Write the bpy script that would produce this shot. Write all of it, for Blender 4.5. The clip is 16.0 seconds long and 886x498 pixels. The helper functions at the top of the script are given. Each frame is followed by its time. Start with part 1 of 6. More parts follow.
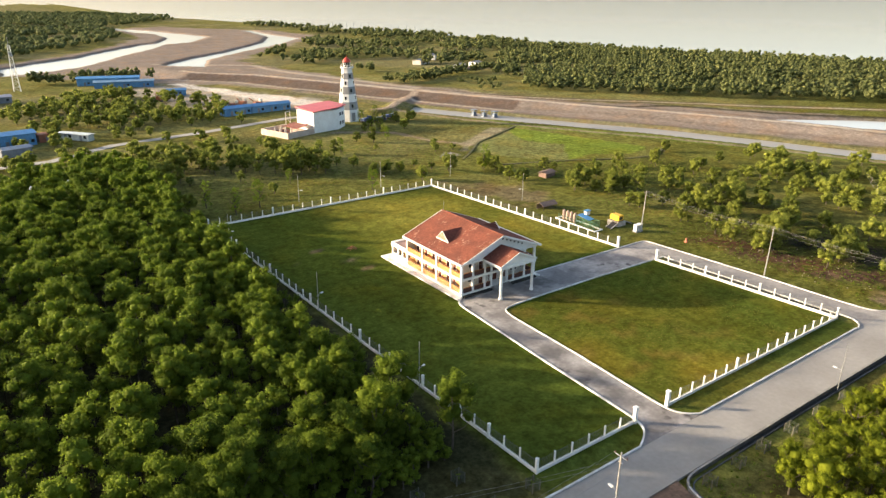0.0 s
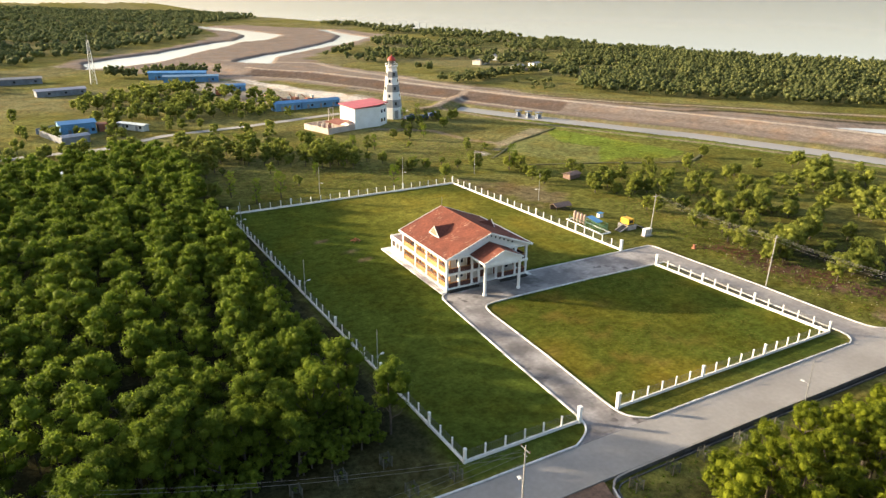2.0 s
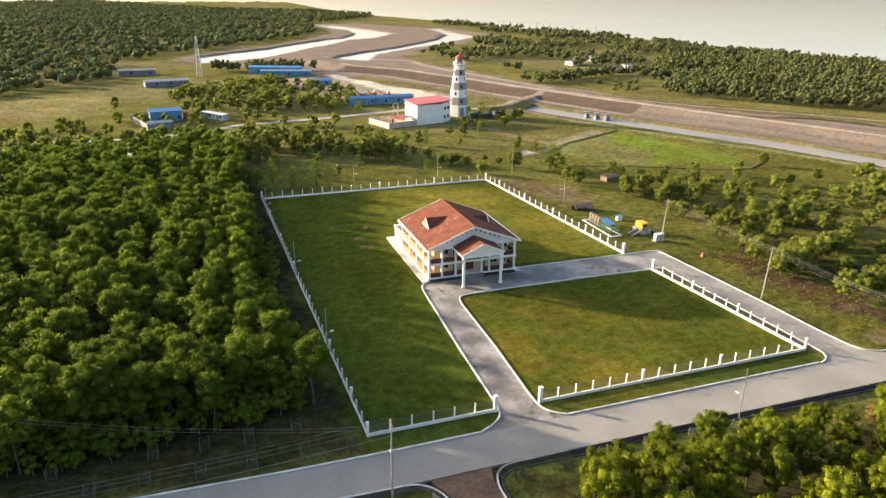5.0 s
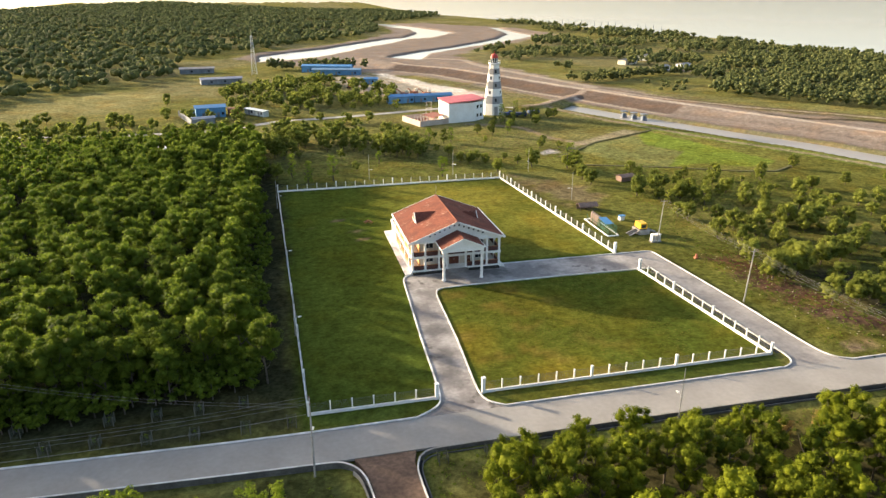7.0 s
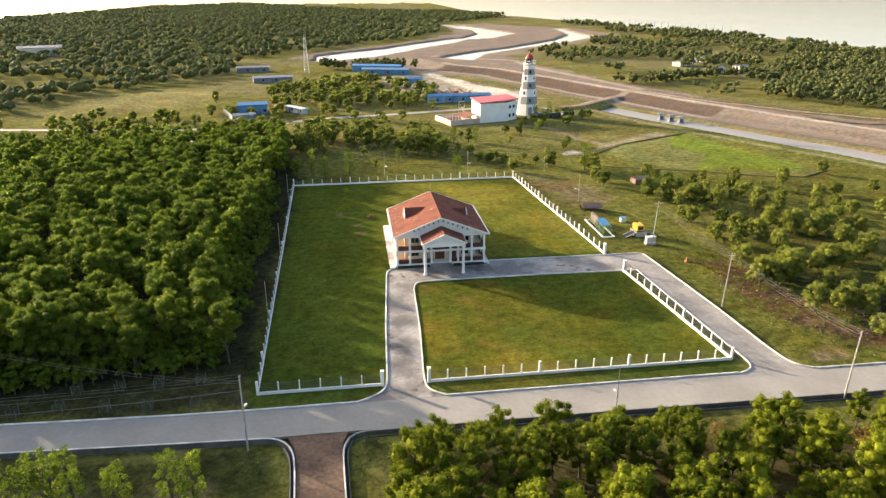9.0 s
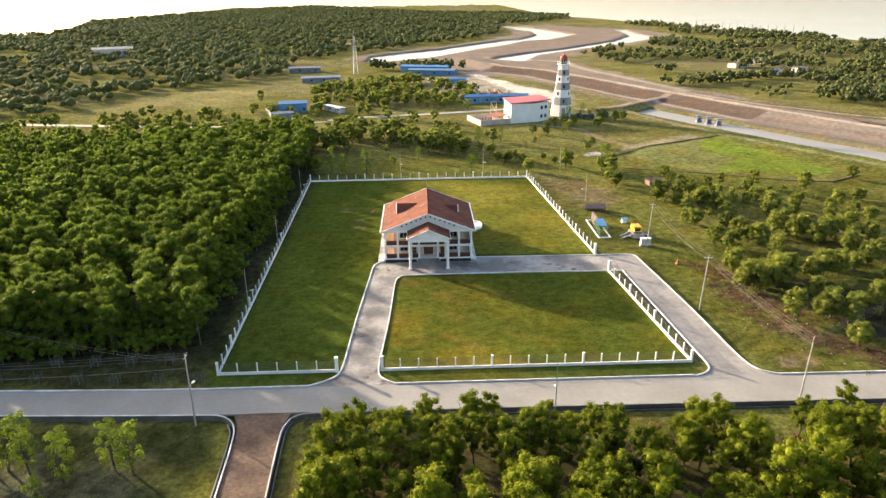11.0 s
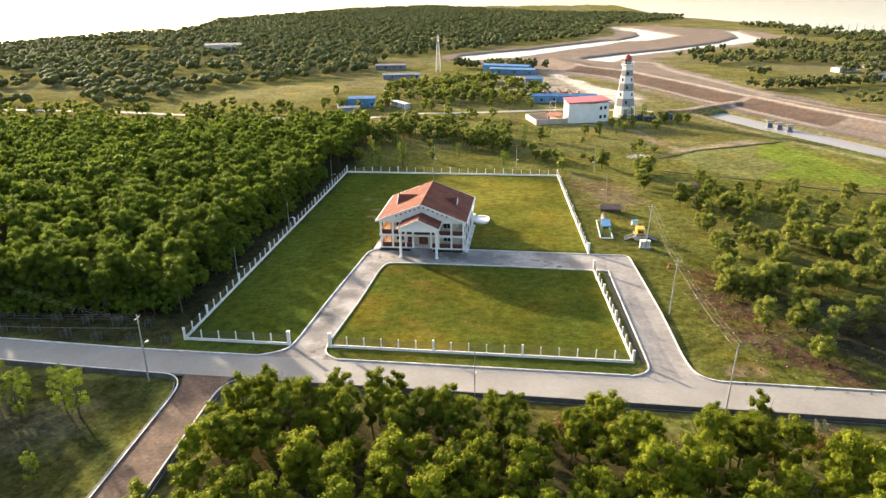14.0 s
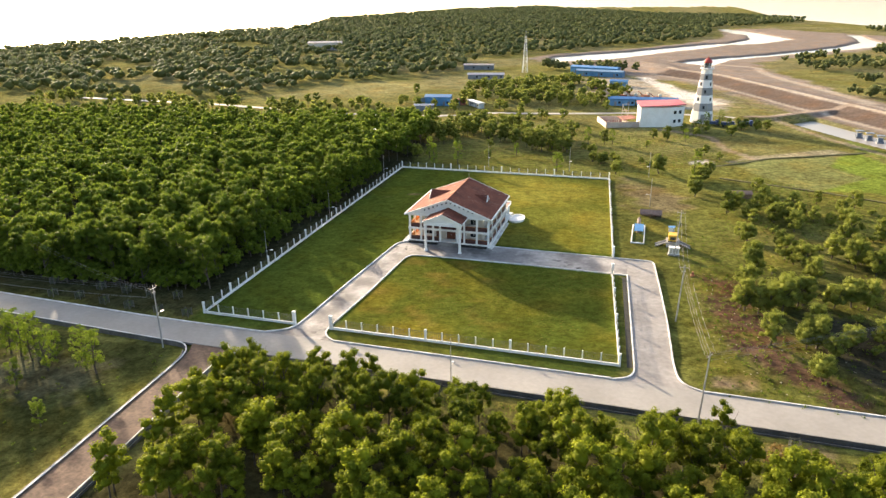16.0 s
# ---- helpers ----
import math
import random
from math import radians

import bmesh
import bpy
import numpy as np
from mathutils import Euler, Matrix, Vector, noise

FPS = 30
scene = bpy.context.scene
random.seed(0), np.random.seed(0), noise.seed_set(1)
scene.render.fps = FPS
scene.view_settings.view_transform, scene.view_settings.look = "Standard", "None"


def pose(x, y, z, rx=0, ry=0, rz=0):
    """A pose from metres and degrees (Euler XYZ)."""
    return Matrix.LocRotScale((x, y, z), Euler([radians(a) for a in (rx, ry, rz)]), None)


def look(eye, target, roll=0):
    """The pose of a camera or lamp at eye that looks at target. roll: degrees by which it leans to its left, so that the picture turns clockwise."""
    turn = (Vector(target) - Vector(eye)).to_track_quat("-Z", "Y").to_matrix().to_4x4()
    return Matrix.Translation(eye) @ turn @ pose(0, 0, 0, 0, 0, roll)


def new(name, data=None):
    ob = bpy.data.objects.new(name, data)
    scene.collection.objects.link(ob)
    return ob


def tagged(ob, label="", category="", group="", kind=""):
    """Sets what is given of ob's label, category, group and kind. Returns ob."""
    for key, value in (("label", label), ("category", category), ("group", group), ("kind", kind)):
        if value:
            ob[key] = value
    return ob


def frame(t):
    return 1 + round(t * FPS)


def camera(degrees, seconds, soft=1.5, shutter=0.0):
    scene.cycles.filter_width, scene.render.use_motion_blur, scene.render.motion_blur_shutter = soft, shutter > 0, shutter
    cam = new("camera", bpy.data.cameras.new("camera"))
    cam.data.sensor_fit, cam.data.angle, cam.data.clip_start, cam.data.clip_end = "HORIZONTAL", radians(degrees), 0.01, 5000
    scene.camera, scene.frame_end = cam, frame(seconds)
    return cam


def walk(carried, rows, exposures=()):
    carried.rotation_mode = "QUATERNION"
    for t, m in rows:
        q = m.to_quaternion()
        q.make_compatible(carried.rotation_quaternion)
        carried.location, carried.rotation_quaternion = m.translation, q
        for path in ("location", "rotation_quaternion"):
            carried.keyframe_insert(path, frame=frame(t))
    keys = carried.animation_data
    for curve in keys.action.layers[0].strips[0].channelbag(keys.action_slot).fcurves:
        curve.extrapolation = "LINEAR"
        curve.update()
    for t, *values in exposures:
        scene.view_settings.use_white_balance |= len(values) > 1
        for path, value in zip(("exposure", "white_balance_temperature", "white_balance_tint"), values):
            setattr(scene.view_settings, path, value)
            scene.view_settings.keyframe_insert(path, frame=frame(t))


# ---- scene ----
cam = camera(64.8, 16.0, soft=1.4)
PATH = [
    (0, (-52.415, -51.292, 57.477), (-51.31, -49.782, 56.77), 0.5),
    (0.5, (-49.213, -53.954, 57.495), (-48.128, -52.429, 56.788), 0.5),
    (1, (-45.959, -56.885, 57.464), (-44.901, -55.342, 56.758), 0.6),
    (1.5, (-42.78, -59.774, 57.432), (-41.781, -58.192, 56.724), 0.6),
    (2, (-39.421, -62.836, 57.395), (-38.494, -61.211, 56.688), 0.7),
    (2.5, (-36.021, -65.723, 57.376), (-35.162, -64.061, 56.669), 0.7),
    (3, (-32.451, -68.531, 57.357), (-31.645, -66.843, 56.65), 0.8),
    (3.5, (-28.876, -71.072, 57.381), (-28.115, -69.363, 56.672), 0.6),
    (4, (-25.097, -73.546, 57.4), (-24.379, -71.819, 56.691), 0.7),
    (6.5, (-5.543, -84.672, 57.888), (-5.054, -82.869, 57.174), 0.2),
    (7, (-1.327, -86.808, 57.934), (-0.887, -84.992, 57.22), 0.1),
    (7.5, (2.888, -88.737, 57.983), (3.279, -86.91, 57.271), -0.0),
    (8, (7.217, -90.533, 58.009), (7.559, -88.696, 57.296), -0.0),
    (8.5, (11.46, -92.133, 58.015), (11.754, -90.287, 57.304), -0.3),
    (9, (15.748, -93.532, 57.974), (15.996, -91.679, 57.262), -0.2),
    (11.5, (37.404, -98.893, 57.432), (37.413, -97.021, 56.727), -0.7),
    (12, (41.855, -99.733, 57.33), (41.816, -97.862, 56.625), -0.6),
    (12.5, (46.226, -100.373, 57.18), (46.138, -98.503, 56.477), -0.8),
    (13, (50.668, -100.864, 57.029), (50.532, -98.996, 56.326), -0.7),
    (13.5, (54.952, -101.215, 56.897), (54.768, -99.352, 56.195), -0.9),
    (14, (59.267, -101.424, 56.807), (59.015, -99.568, 56.105), -0.8),
    (14.5, (63.592, -101.465, 56.76), (63.272, -99.619, 56.059), -0.8),
    (15, (68.08, -101.436, 56.613), (67.685, -99.605, 55.912), -0.8),
    (15.5, (72.602, -101.384, 56.531), (72.135, -99.569, 55.832), -1.0),
    (16, (77.135, -101.371, 56.538), (76.6, -99.574, 55.841), -0.7),
]
walk(cam, [(t, look(eye, target, roll)) for t, eye, target, roll in PATH], [(0, 1.46, 6500, 12), (6, 1.52, 6500, 12), (16, 1.80, 6500, 13)])

# ---- world and sun ----
SUN_AZ, SUN_EL = 49.0, 12.5          # degrees from +y towards -x, and above the horizon
world = bpy.data.worlds.new("sky")
scene.world = world
world.use_nodes = True
wn = world.node_tree
wn.nodes.clear()
sky = wn.nodes.new("ShaderNodeTexSky")
sky.sky_type = "NISHITA"
sky.sun_disc = False
sky.sun_elevation = radians(SUN_EL)
sky.sun_rotation = radians(-SUN_AZ)
sky.altitude, sky.air_density, sky.dust_density, sky.ozone_density = 0, 1.0, 3.8, 1.0
bg = wn.nodes.new("ShaderNodeBackground")
bg.inputs["Strength"].default_value = 0.14
wo = wn.nodes.new("ShaderNodeOutputWorld")
wn.links.new(sky.outputs[0], bg.inputs[0])
wn.links.new(bg.outputs[0], wo.inputs[0])

sun = new("sun", bpy.data.lights.new("sun", "SUN"))
sun.data.energy, sun.data.angle, sun.data.color = 5.0, radians(1.5), (1.0, 0.83, 0.58)
sun_to = Vector((-math.sin(radians(SUN_AZ)) * math.cos(radians(SUN_EL)),
                 math.cos(radians(SUN_AZ)) * math.cos(radians(SUN_EL)), math.sin(radians(SUN_EL))))
sun.matrix_world = look(sun_to * 300, (0, 0, 0))

# ---- materials ----
MATS = {}


def mat(name, c1, c2=None, scale=1.0, rough=0.75, bump=0.15, fine=9.0, grain=0.25, metal=0.0, vary=0.12, spec=0.35, world_space=True, sharp=0.15):
    """Two colours mixed by a broad noise, a fine grain over them, and a bump; each object a little lighter or darker."""
    if name in MATS:
        return MATS[name]
    c2 = c2 or tuple(0.75 * v for v in c1)
    m = bpy.data.materials.new(name)
    m.use_nodes = True
    nt = m.node_tree
    b = nt.nodes["Principled BSDF"]
    if world_space:
        co = nt.nodes.new("ShaderNodeNewGeometry").outputs["Position"]
    else:
        co = nt.nodes.new("ShaderNodeTexCoord").outputs["Object"]
    n1, n2 = nt.nodes.new("ShaderNodeTexNoise"), nt.nodes.new("ShaderNodeTexNoise")
    for n, s, d in ((n1, scale, 5), (n2, fine, 3)):
        n.inputs["Scale"].default_value, n.inputs["Detail"].default_value = s, d
        nt.links.new(co, n.inputs["Vector"])
    ramp = nt.nodes.new("ShaderNodeMapRange")
    ramp.inputs["From Min"].default_value, ramp.inputs["From Max"].default_value = 0.5 - sharp, 0.5 + sharp
    nt.links.new(n1.outputs["Fac"], ramp.inputs["Value"])
    mix = nt.nodes.new("ShaderNodeMix")
    mix.data_type = "RGBA"
    mix.inputs["A"].default_value, mix.inputs["B"].default_value = (*c1, 1), (*c2, 1)
    nt.links.new(ramp.outputs["Result"], mix.inputs["Factor"])
    g = nt.nodes.new("ShaderNodeMapRange")
    g.inputs["From Min"].default_value, g.inputs["From Max"].default_value = 0.3, 0.7
    g.inputs["To Min"].default_value, g.inputs["To Max"].default_value = 1 - grain, 1 + grain
    nt.links.new(n2.outputs["Fac"], g.inputs["Value"])
    oi = nt.nodes.new("ShaderNodeObjectInfo")
    r = nt.nodes.new("ShaderNodeMapRange")
    r.inputs["To Min"].default_value, r.inputs["To Max"].default_value = 1 - vary, 1 + vary
    nt.links.new(oi.outputs["Random"], r.inputs["Value"])
    mu = nt.nodes.new("ShaderNodeMath")
    mu.operation = "MULTIPLY"
    nt.links.new(g.outputs["Result"], mu.inputs[0])
    nt.links.new(r.outputs["Result"], mu.inputs[1])
    sc = nt.nodes.new("ShaderNodeVectorMath")
    sc.operation = "SCALE"
    nt.links.new(mix.outputs["Result"], sc.inputs[0])
    nt.links.new(mu.outputs[0], sc.inputs["Scale"])
    nt.links.new(sc.outputs[0], b.inputs["Base Color"])
    b.inputs["Roughness"].default_value, b.inputs["Metallic"].default_value = rough, metal
    b.inputs["Specular IOR Level"].default_value = spec
    if bump:
        bp = nt.nodes.new("ShaderNodeBump")
        bp.inputs["Strength"].default_value, bp.inputs["Distance"].default_value = bump, 0.1
        nt.links.new(n2.outputs["Fac"], bp.inputs["Height"])
        nt.links.new(bp.outputs[0], b.inputs["Normal"])
    MATS[name] = m
    return m


def leaf_mat(name, dark, light, through_light=0.35):
    """Leaves: colour varies from leaf to leaf and tree to tree; light comes through them."""
    m = bpy.data.materials.new(name)
    m.use_nodes = True
    nt = m.node_tree
    nt.nodes.clear()
    geo, oi = nt.nodes.new("ShaderNodeNewGeometry"), nt.nodes.new("ShaderNodeObjectInfo")
    no = nt.nodes.new("ShaderNodeTexNoise")
    no.inputs["Scale"].default_value, no.inputs["Detail"].default_value = 0.13, 2
    nt.links.new(geo.outputs["Position"], no.inputs["Vector"])
    a = nt.nodes.new("ShaderNodeMath")
    a.operation = "MULTIPLY_ADD"
    a.inputs[1].default_value = 0.45
    nt.links.new(geo.outputs["Random Per Island"], a.inputs[0])
    nt.links.new(no.outputs["Fac"], a.inputs[2])
    b = nt.nodes.new("ShaderNodeMath")
    b.operation = "MULTIPLY_ADD"
    b.inputs[1].default_value = 0.35
    nt.links.new(oi.outputs["Random"], b.inputs[0])
    nt.links.new(a.outputs[0], b.inputs[2])
    mr = nt.nodes.new("ShaderNodeMapRange")
    mr.inputs["From Min"].default_value, mr.inputs["From Max"].default_value = 0.4, 1.25
    nt.links.new(b.outputs[0], mr.inputs["Value"])
    mix = nt.nodes.new("ShaderNodeMix")
    mix.data_type = "RGBA"
    mix.inputs["A"].default_value, mix.inputs["B"].default_value = (*dark, 1), (*light, 1)
    nt.links.new(mr.outputs["Result"], mix.inputs["Factor"])
    p = nt.nodes.new("ShaderNodeBsdfPrincipled")
    p.inputs["Roughness"].default_value = 0.65
    p.inputs["Specular IOR Level"].default_value = 0.06
    t = nt.nodes.new("ShaderNodeBsdfTranslucent")
    fine = nt.nodes.new("ShaderNodeTexNoise")
    fine.inputs["Scale"].default_value, fine.inputs["Detail"].default_value = 3.2, 3
    nt.links.new(geo.outputs["Position"], fine.inputs["Vector"])
    bp = nt.nodes.new("ShaderNodeBump")
    bp.inputs["Strength"].default_value, bp.inputs["Distance"].default_value = 0.9, 0.25
    nt.links.new(fine.outputs["Fac"], bp.inputs["Height"])
    nt.links.new(bp.outputs[0], p.inputs["Normal"])
    ms = nt.nodes.new("ShaderNodeMixShader")
    ms.inputs[0].default_value = through_light
    out = nt.nodes.new("ShaderNodeOutputMaterial")
    nt.links.new(mix.outputs["Result"], p.inputs["Base Color"])
    nt.links.new(mix.outputs["Result"], t.inputs["Color"])
    nt.links.new(p.outputs[0], ms.inputs[1])
    nt.links.new(t.outputs[0], ms.inputs[2])
    nt.links.new(ms.outputs[0], out.inputs[0])
    return m


def ground_mat():
    """Soil and grass: the ground cover is stored per vertex, clumps and grain at three sizes come on top."""
    m = bpy.data.materials.new("ground_cover")
    m.use_nodes = True
    nt = m.node_tree
    b = nt.nodes["Principled BSDF"]
    at = nt.nodes.new("ShaderNodeAttribute")
    at.attribute_name = "cover"
    co = nt.nodes.new("ShaderNodeNewGeometry").outputs["Position"]
    prev = None
    heights = None
    for s, d, amp in ((0.035, 4, 0.20), (0.13, 5, 0.22), (0.55, 5, 0.40), (1.6, 4, 0.32), (6.0, 2, 0.25)):
        n = nt.nodes.new("ShaderNodeTexNoise")
        n.inputs["Scale"].default_value, n.inputs["Detail"].default_value = s, d
        nt.links.new(co, n.inputs["Vector"])
        r = nt.nodes.new("ShaderNodeMapRange")
        r.inputs["From Min"].default_value, r.inputs["From Max"].default_value = 0.3, 0.7
        r.inputs["To Min"].default_value, r.inputs["To Max"].default_value = 1 - amp, 1 + amp
        nt.links.new(n.outputs["Fac"], r.inputs["Value"])
        if prev is None:
            prev = r.outputs["Result"]
        else:
            mu = nt.nodes.new("ShaderNodeMath")
            mu.operation = "MULTIPLY"
            nt.links.new(prev, mu.inputs[0])
            nt.links.new(r.outputs["Result"], mu.inputs[1])
            prev = mu.outputs[0]
        heights = n
    # dry tufts: the grass turns yellower in patches
    dry = nt.nodes.new("ShaderNodeTexNoise")
    dry.inputs["Scale"].default_value, dry.inputs["Detail"].default_value = 0.09, 6
    nt.links.new(co, dry.inputs["Vector"])
    dr = nt.nodes.new("ShaderNodeMapRange")
    dr.inputs["From Min"].default_value, dr.inputs["From Max"].default_value = 0.48, 0.68
    dr.inputs["To Max"].default_value = 0.55
    nt.links.new(dry.outputs["Fac"], dr.inputs["Value"])
    tint = nt.nodes.new("ShaderNodeMix")
    tint.data_type, tint.blend_type = "RGBA", "MULTIPLY"
    tint.inputs["B"].default_value = (1.32, 1.04, 0.78, 1)
    nt.links.new(dr.outputs["Result"], tint.inputs["Factor"])
    nt.links.new(at.outputs["Color"], tint.inputs["A"])
    sc = nt.nodes.new("ShaderNodeVectorMath")
    sc.operation = "SCALE"
    nt.links.new(tint.outputs["Result"], sc.inputs[0])
    even = nt.nodes.new("ShaderNodeMix")
    even.inputs["A"].default_value = 1.0
    nt.links.new(at.outputs["Alpha"], even.inputs["Factor"])
    nt.links.new(prev, even.inputs["B"])
    nt.links.new(even.outputs["Result"], sc.inputs["Scale"])
    nt.links.new(sc.outputs[0], b.inputs["Base Color"])
    b.inputs["Roughness"].default_value = 1.0
    b.inputs["Specular IOR Level"].default_value = 0.0
    bp = nt.nodes.new("ShaderNodeBump")
    bp.inputs["Strength"].default_value, bp.inputs["Distance"].default_value = 0.5, 0.25
    nt.links.new(heights.outputs["Fac"], bp.inputs["Height"])
    nt.links.new(bp.outputs[0], b.inputs["Normal"])
    return m


def water_mat():
    m = bpy.data.materials.new("silty_water")
    m.use_nodes = True
    nt = m.node_tree
    b = nt.nodes["Principled BSDF"]
    # Paler than silt alone: sky reflection and haze are put into this base colour.
    b.inputs["Base Color"].default_value = (0.56, 0.58, 0.58, 1)
    b.inputs["Roughness"].default_value = 0.12
    b.inputs["IOR"].default_value = 1.33
    co = nt.nodes.new("ShaderNodeNewGeometry").outputs["Position"]
    n = nt.nodes.new("ShaderNodeTexNoise")
    n.inputs["Scale"].default_value, n.inputs["Detail"].default_value = 0.5, 4
    nt.links.new(co, n.inputs["Vector"])
    bp = nt.nodes.new("ShaderNodeBump")
    bp.inputs["Strength"].default_value, bp.inputs["Distance"].default_value = 0.12, 0.2
    nt.links.new(n.outputs["Fac"], bp.inputs["Height"])
    nt.links.new(bp.outputs[0], b.inputs["Normal"])
    return m


def canal_mat():
    """Thick grey-brown canal water, ruffled by the breeze."""
    m = water_mat()
    m.name = "canal_water"
    b = m.node_tree.nodes["Principled BSDF"]
    b.inputs["Base Color"].default_value = (0.30, 0.275, 0.255, 1)
    b.inputs["Roughness"].default_value = 0.3
    b.inputs["Specular IOR Level"].default_value = 0.3
    return m


def glass_mat():
    m = bpy.data.materials.new("window_glass")
    m.use_nodes = True
    b = m.node_tree.nodes["Principled BSDF"]
    b.inputs["Base Color"].default_value = (0.02, 0.025, 0.03, 1)
    b.inputs["Roughness"].default_value = 0.06
    return m




def streaks(m, c, stretch, scale, lo, hi):
    """Lays thin pale streaks of lichen and worn paint over a material's colour."""
    nt = m.node_tree
    p = nt.nodes["Principled BSDF"]
    under = p.inputs["Base Color"].links[0].from_socket
    mp = nt.nodes.new("ShaderNodeMapping")
    mp.inputs["Scale"].default_value = stretch
    nt.links.new(nt.nodes.new("ShaderNodeNewGeometry").outputs["Position"], mp.inputs["Vector"])
    masks = []
    for s, a, z in ((scale, lo, hi), (scale * 0.12, 0.5, 0.6)):
        n = nt.nodes.new("ShaderNodeTexNoise")
        n.inputs["Scale"].default_value, n.inputs["Detail"].default_value = s, 4
        nt.links.new(mp.outputs[0] if s == scale else mp.inputs["Vector"].links[0].from_socket, n.inputs["Vector"])
        r = nt.nodes.new("ShaderNodeMapRange")
        r.inputs["From Min"].default_value, r.inputs["From Max"].default_value = a, z
        nt.links.new(n.outputs["Fac"], r.inputs["Value"])
        masks.append(r.outputs["Result"])
    mu = nt.nodes.new("ShaderNodeMath")
    mu.operation = "MULTIPLY"
    nt.links.new(masks[0], mu.inputs[0])
    nt.links.new(masks[1], mu.inputs[1])
    mix = nt.nodes.new("ShaderNodeMix")
    mix.data_type = "RGBA"
    mix.inputs["B"].default_value = (*c, 1)
    nt.links.new(mu.outputs[0], mix.inputs["Factor"])
    nt.links.new(under, mix.inputs["A"])
    nt.links.new(mix.outputs["Result"], p.inputs["Base Color"])


def patches(m, c, spots):
    """Mould stains of their own shape on paving: each an uneven blot at (x, y) with a reach of r metres."""
    nt = m.node_tree
    p = nt.nodes["Principled BSDF"]
    at = nt.nodes.new("ShaderNodeNewGeometry").outputs["Position"]
    n = nt.nodes.new("ShaderNodeTexNoise")
    n.inputs["Scale"].default_value, n.inputs["Detail"].default_value = 0.5, 6
    nt.links.new(at, n.inputs["Vector"])
    for x, y, r, amount in spots:
        d = nt.nodes.new("ShaderNodeVectorMath")
        d.operation = "DISTANCE"
        d.inputs[1].default_value = (x, y, 0.06)
        nt.links.new(at, d.inputs[0])
        e = nt.nodes.new("ShaderNodeMath")
        e.operation = "MULTIPLY_ADD"
        e.inputs[1].default_value = -2.2 * r
        nt.links.new(n.outputs["Fac"], e.inputs[0])
        nt.links.new(d.outputs["Value"], e.inputs[2])
        k = nt.nodes.new("ShaderNodeMapRange")
        k.inputs["From Min"].default_value, k.inputs["From Max"].default_value = 0.0, -0.7 * r
        k.inputs["To Max"].default_value = amount
        nt.links.new(e.outputs[0], k.inputs["Value"])
        mix = nt.nodes.new("ShaderNodeMix")
        mix.data_type = "RGBA"
        mix.inputs["B"].default_value = (*c, 1)
        nt.links.new(k.outputs["Result"], mix.inputs["Factor"])
        nt.links.new(p.inputs["Base Color"].links[0].from_socket, mix.inputs["A"])
        nt.links.new(mix.outputs["Result"], p.inputs["Base Color"])


WHITE = mat("white_paint", (0.84, 0.83, 0.80), (0.76, 0.74, 0.70), 0.35, 0.7, 0.05, 4, 0.06, vary=0.04)
KERB = mat("kerb_paint", (0.72, 0.71, 0.68), (0.45, 0.43, 0.40), 0.5, 0.8, 0.1, 5, 0.12)
CONCRETE = mat("road_concrete", (0.345, 0.324, 0.296), (0.285, 0.267, 0.243), 0.12, 0.85, 0.08, 1.4, 0.06)
STAINED = mat("stained_concrete", (0.30, 0.280, 0.262), (0.165, 0.150, 0.142), 0.15, 0.8, 0.1, 1.3, 0.16, sharp=0.09)
streaks(STAINED, (0.075, 0.066, 0.062), (1.0, 1.0, 1.0), 0.45, 0.55, 0.64)
patches(STAINED, (0.085, 0.078, 0.074), [(42.0, 44.6, 3.6, 0.85), (23.4, 21, 3.0, 0.6), (22.8, 12, 3.2, 0.65), (22.4, 6, 2.4, 0.6), (30.5, 43.5, 4.0, 0.55), (54, 44, 3.0, 0.35)])
WALLGREY = mat("wet_concrete", (0.16, 0.15, 0.14), (0.09, 0.085, 0.08), 0.6, 0.85, 0.2, 4, 0.2)
ROOF = mat("roof_tile", (0.172, 0.058, 0.038), (0.120, 0.044, 0.031), 0.35, 0.9, 0.25, 3, 0.22, spec=0.12)
streaks(ROOF, (0.40, 0.26, 0.20), (0.35, 1.6, 1.0), 2.2, 0.58, 0.68)
ORANGE = mat("ochre_wall", (0.60, 0.34, 0.15), (0.50, 0.27, 0.11), 0.5, 0.8, 0.05, 5, 0.08)
CREAM = mat("cream_wall", (0.62, 0.56, 0.47), (0.52, 0.47, 0.40), 0.5, 0.8, 0.05, 5, 0.08)
DOORWOOD = mat("stained_wood", (0.16, 0.05, 0.025), (0.10, 0.03, 0.018), 1.2, 0.55, 0.1, 9, 0.2)
# One panel wood in two tones: sunlit for the west, shade-darkened for front and east.
WOOD_SUNLIT = mat("sunlit_panel", (0.46, 0.20, 0.065), (0.36, 0.15, 0.05), 1.5, 0.65, 0.1, 6, 0.22)
WOOD_SHADED = mat("shaded_panel", (0.095, 0.038, 0.029), (0.07, 0.03, 0.024), 0.8, 0.7, 0.1, 9, 0.15)
GALV = mat("galvanised_steel", (0.45, 0.45, 0.44), (0.33, 0.33, 0.33), 1.5, 0.45, 0.03, 8, 0.1, metal=0.6)
POLECON = mat("pole_concrete", (0.42, 0.40, 0.37), (0.30, 0.28, 0.26), 0.8, 0.8, 0.1, 6, 0.12)
WIRE = mat("weathered_wire", (0.24, 0.23, 0.215), (0.19, 0.18, 0.17), 1, 0.6, 0, 5, 0.05)
NETTING = mat("fence_netting", (0.10, 0.105, 0.09), (0.08, 0.085, 0.07), 1, 0.7, 0, 5, 0.05)
GLASS = glass_mat()
GROUND = ground_mat()
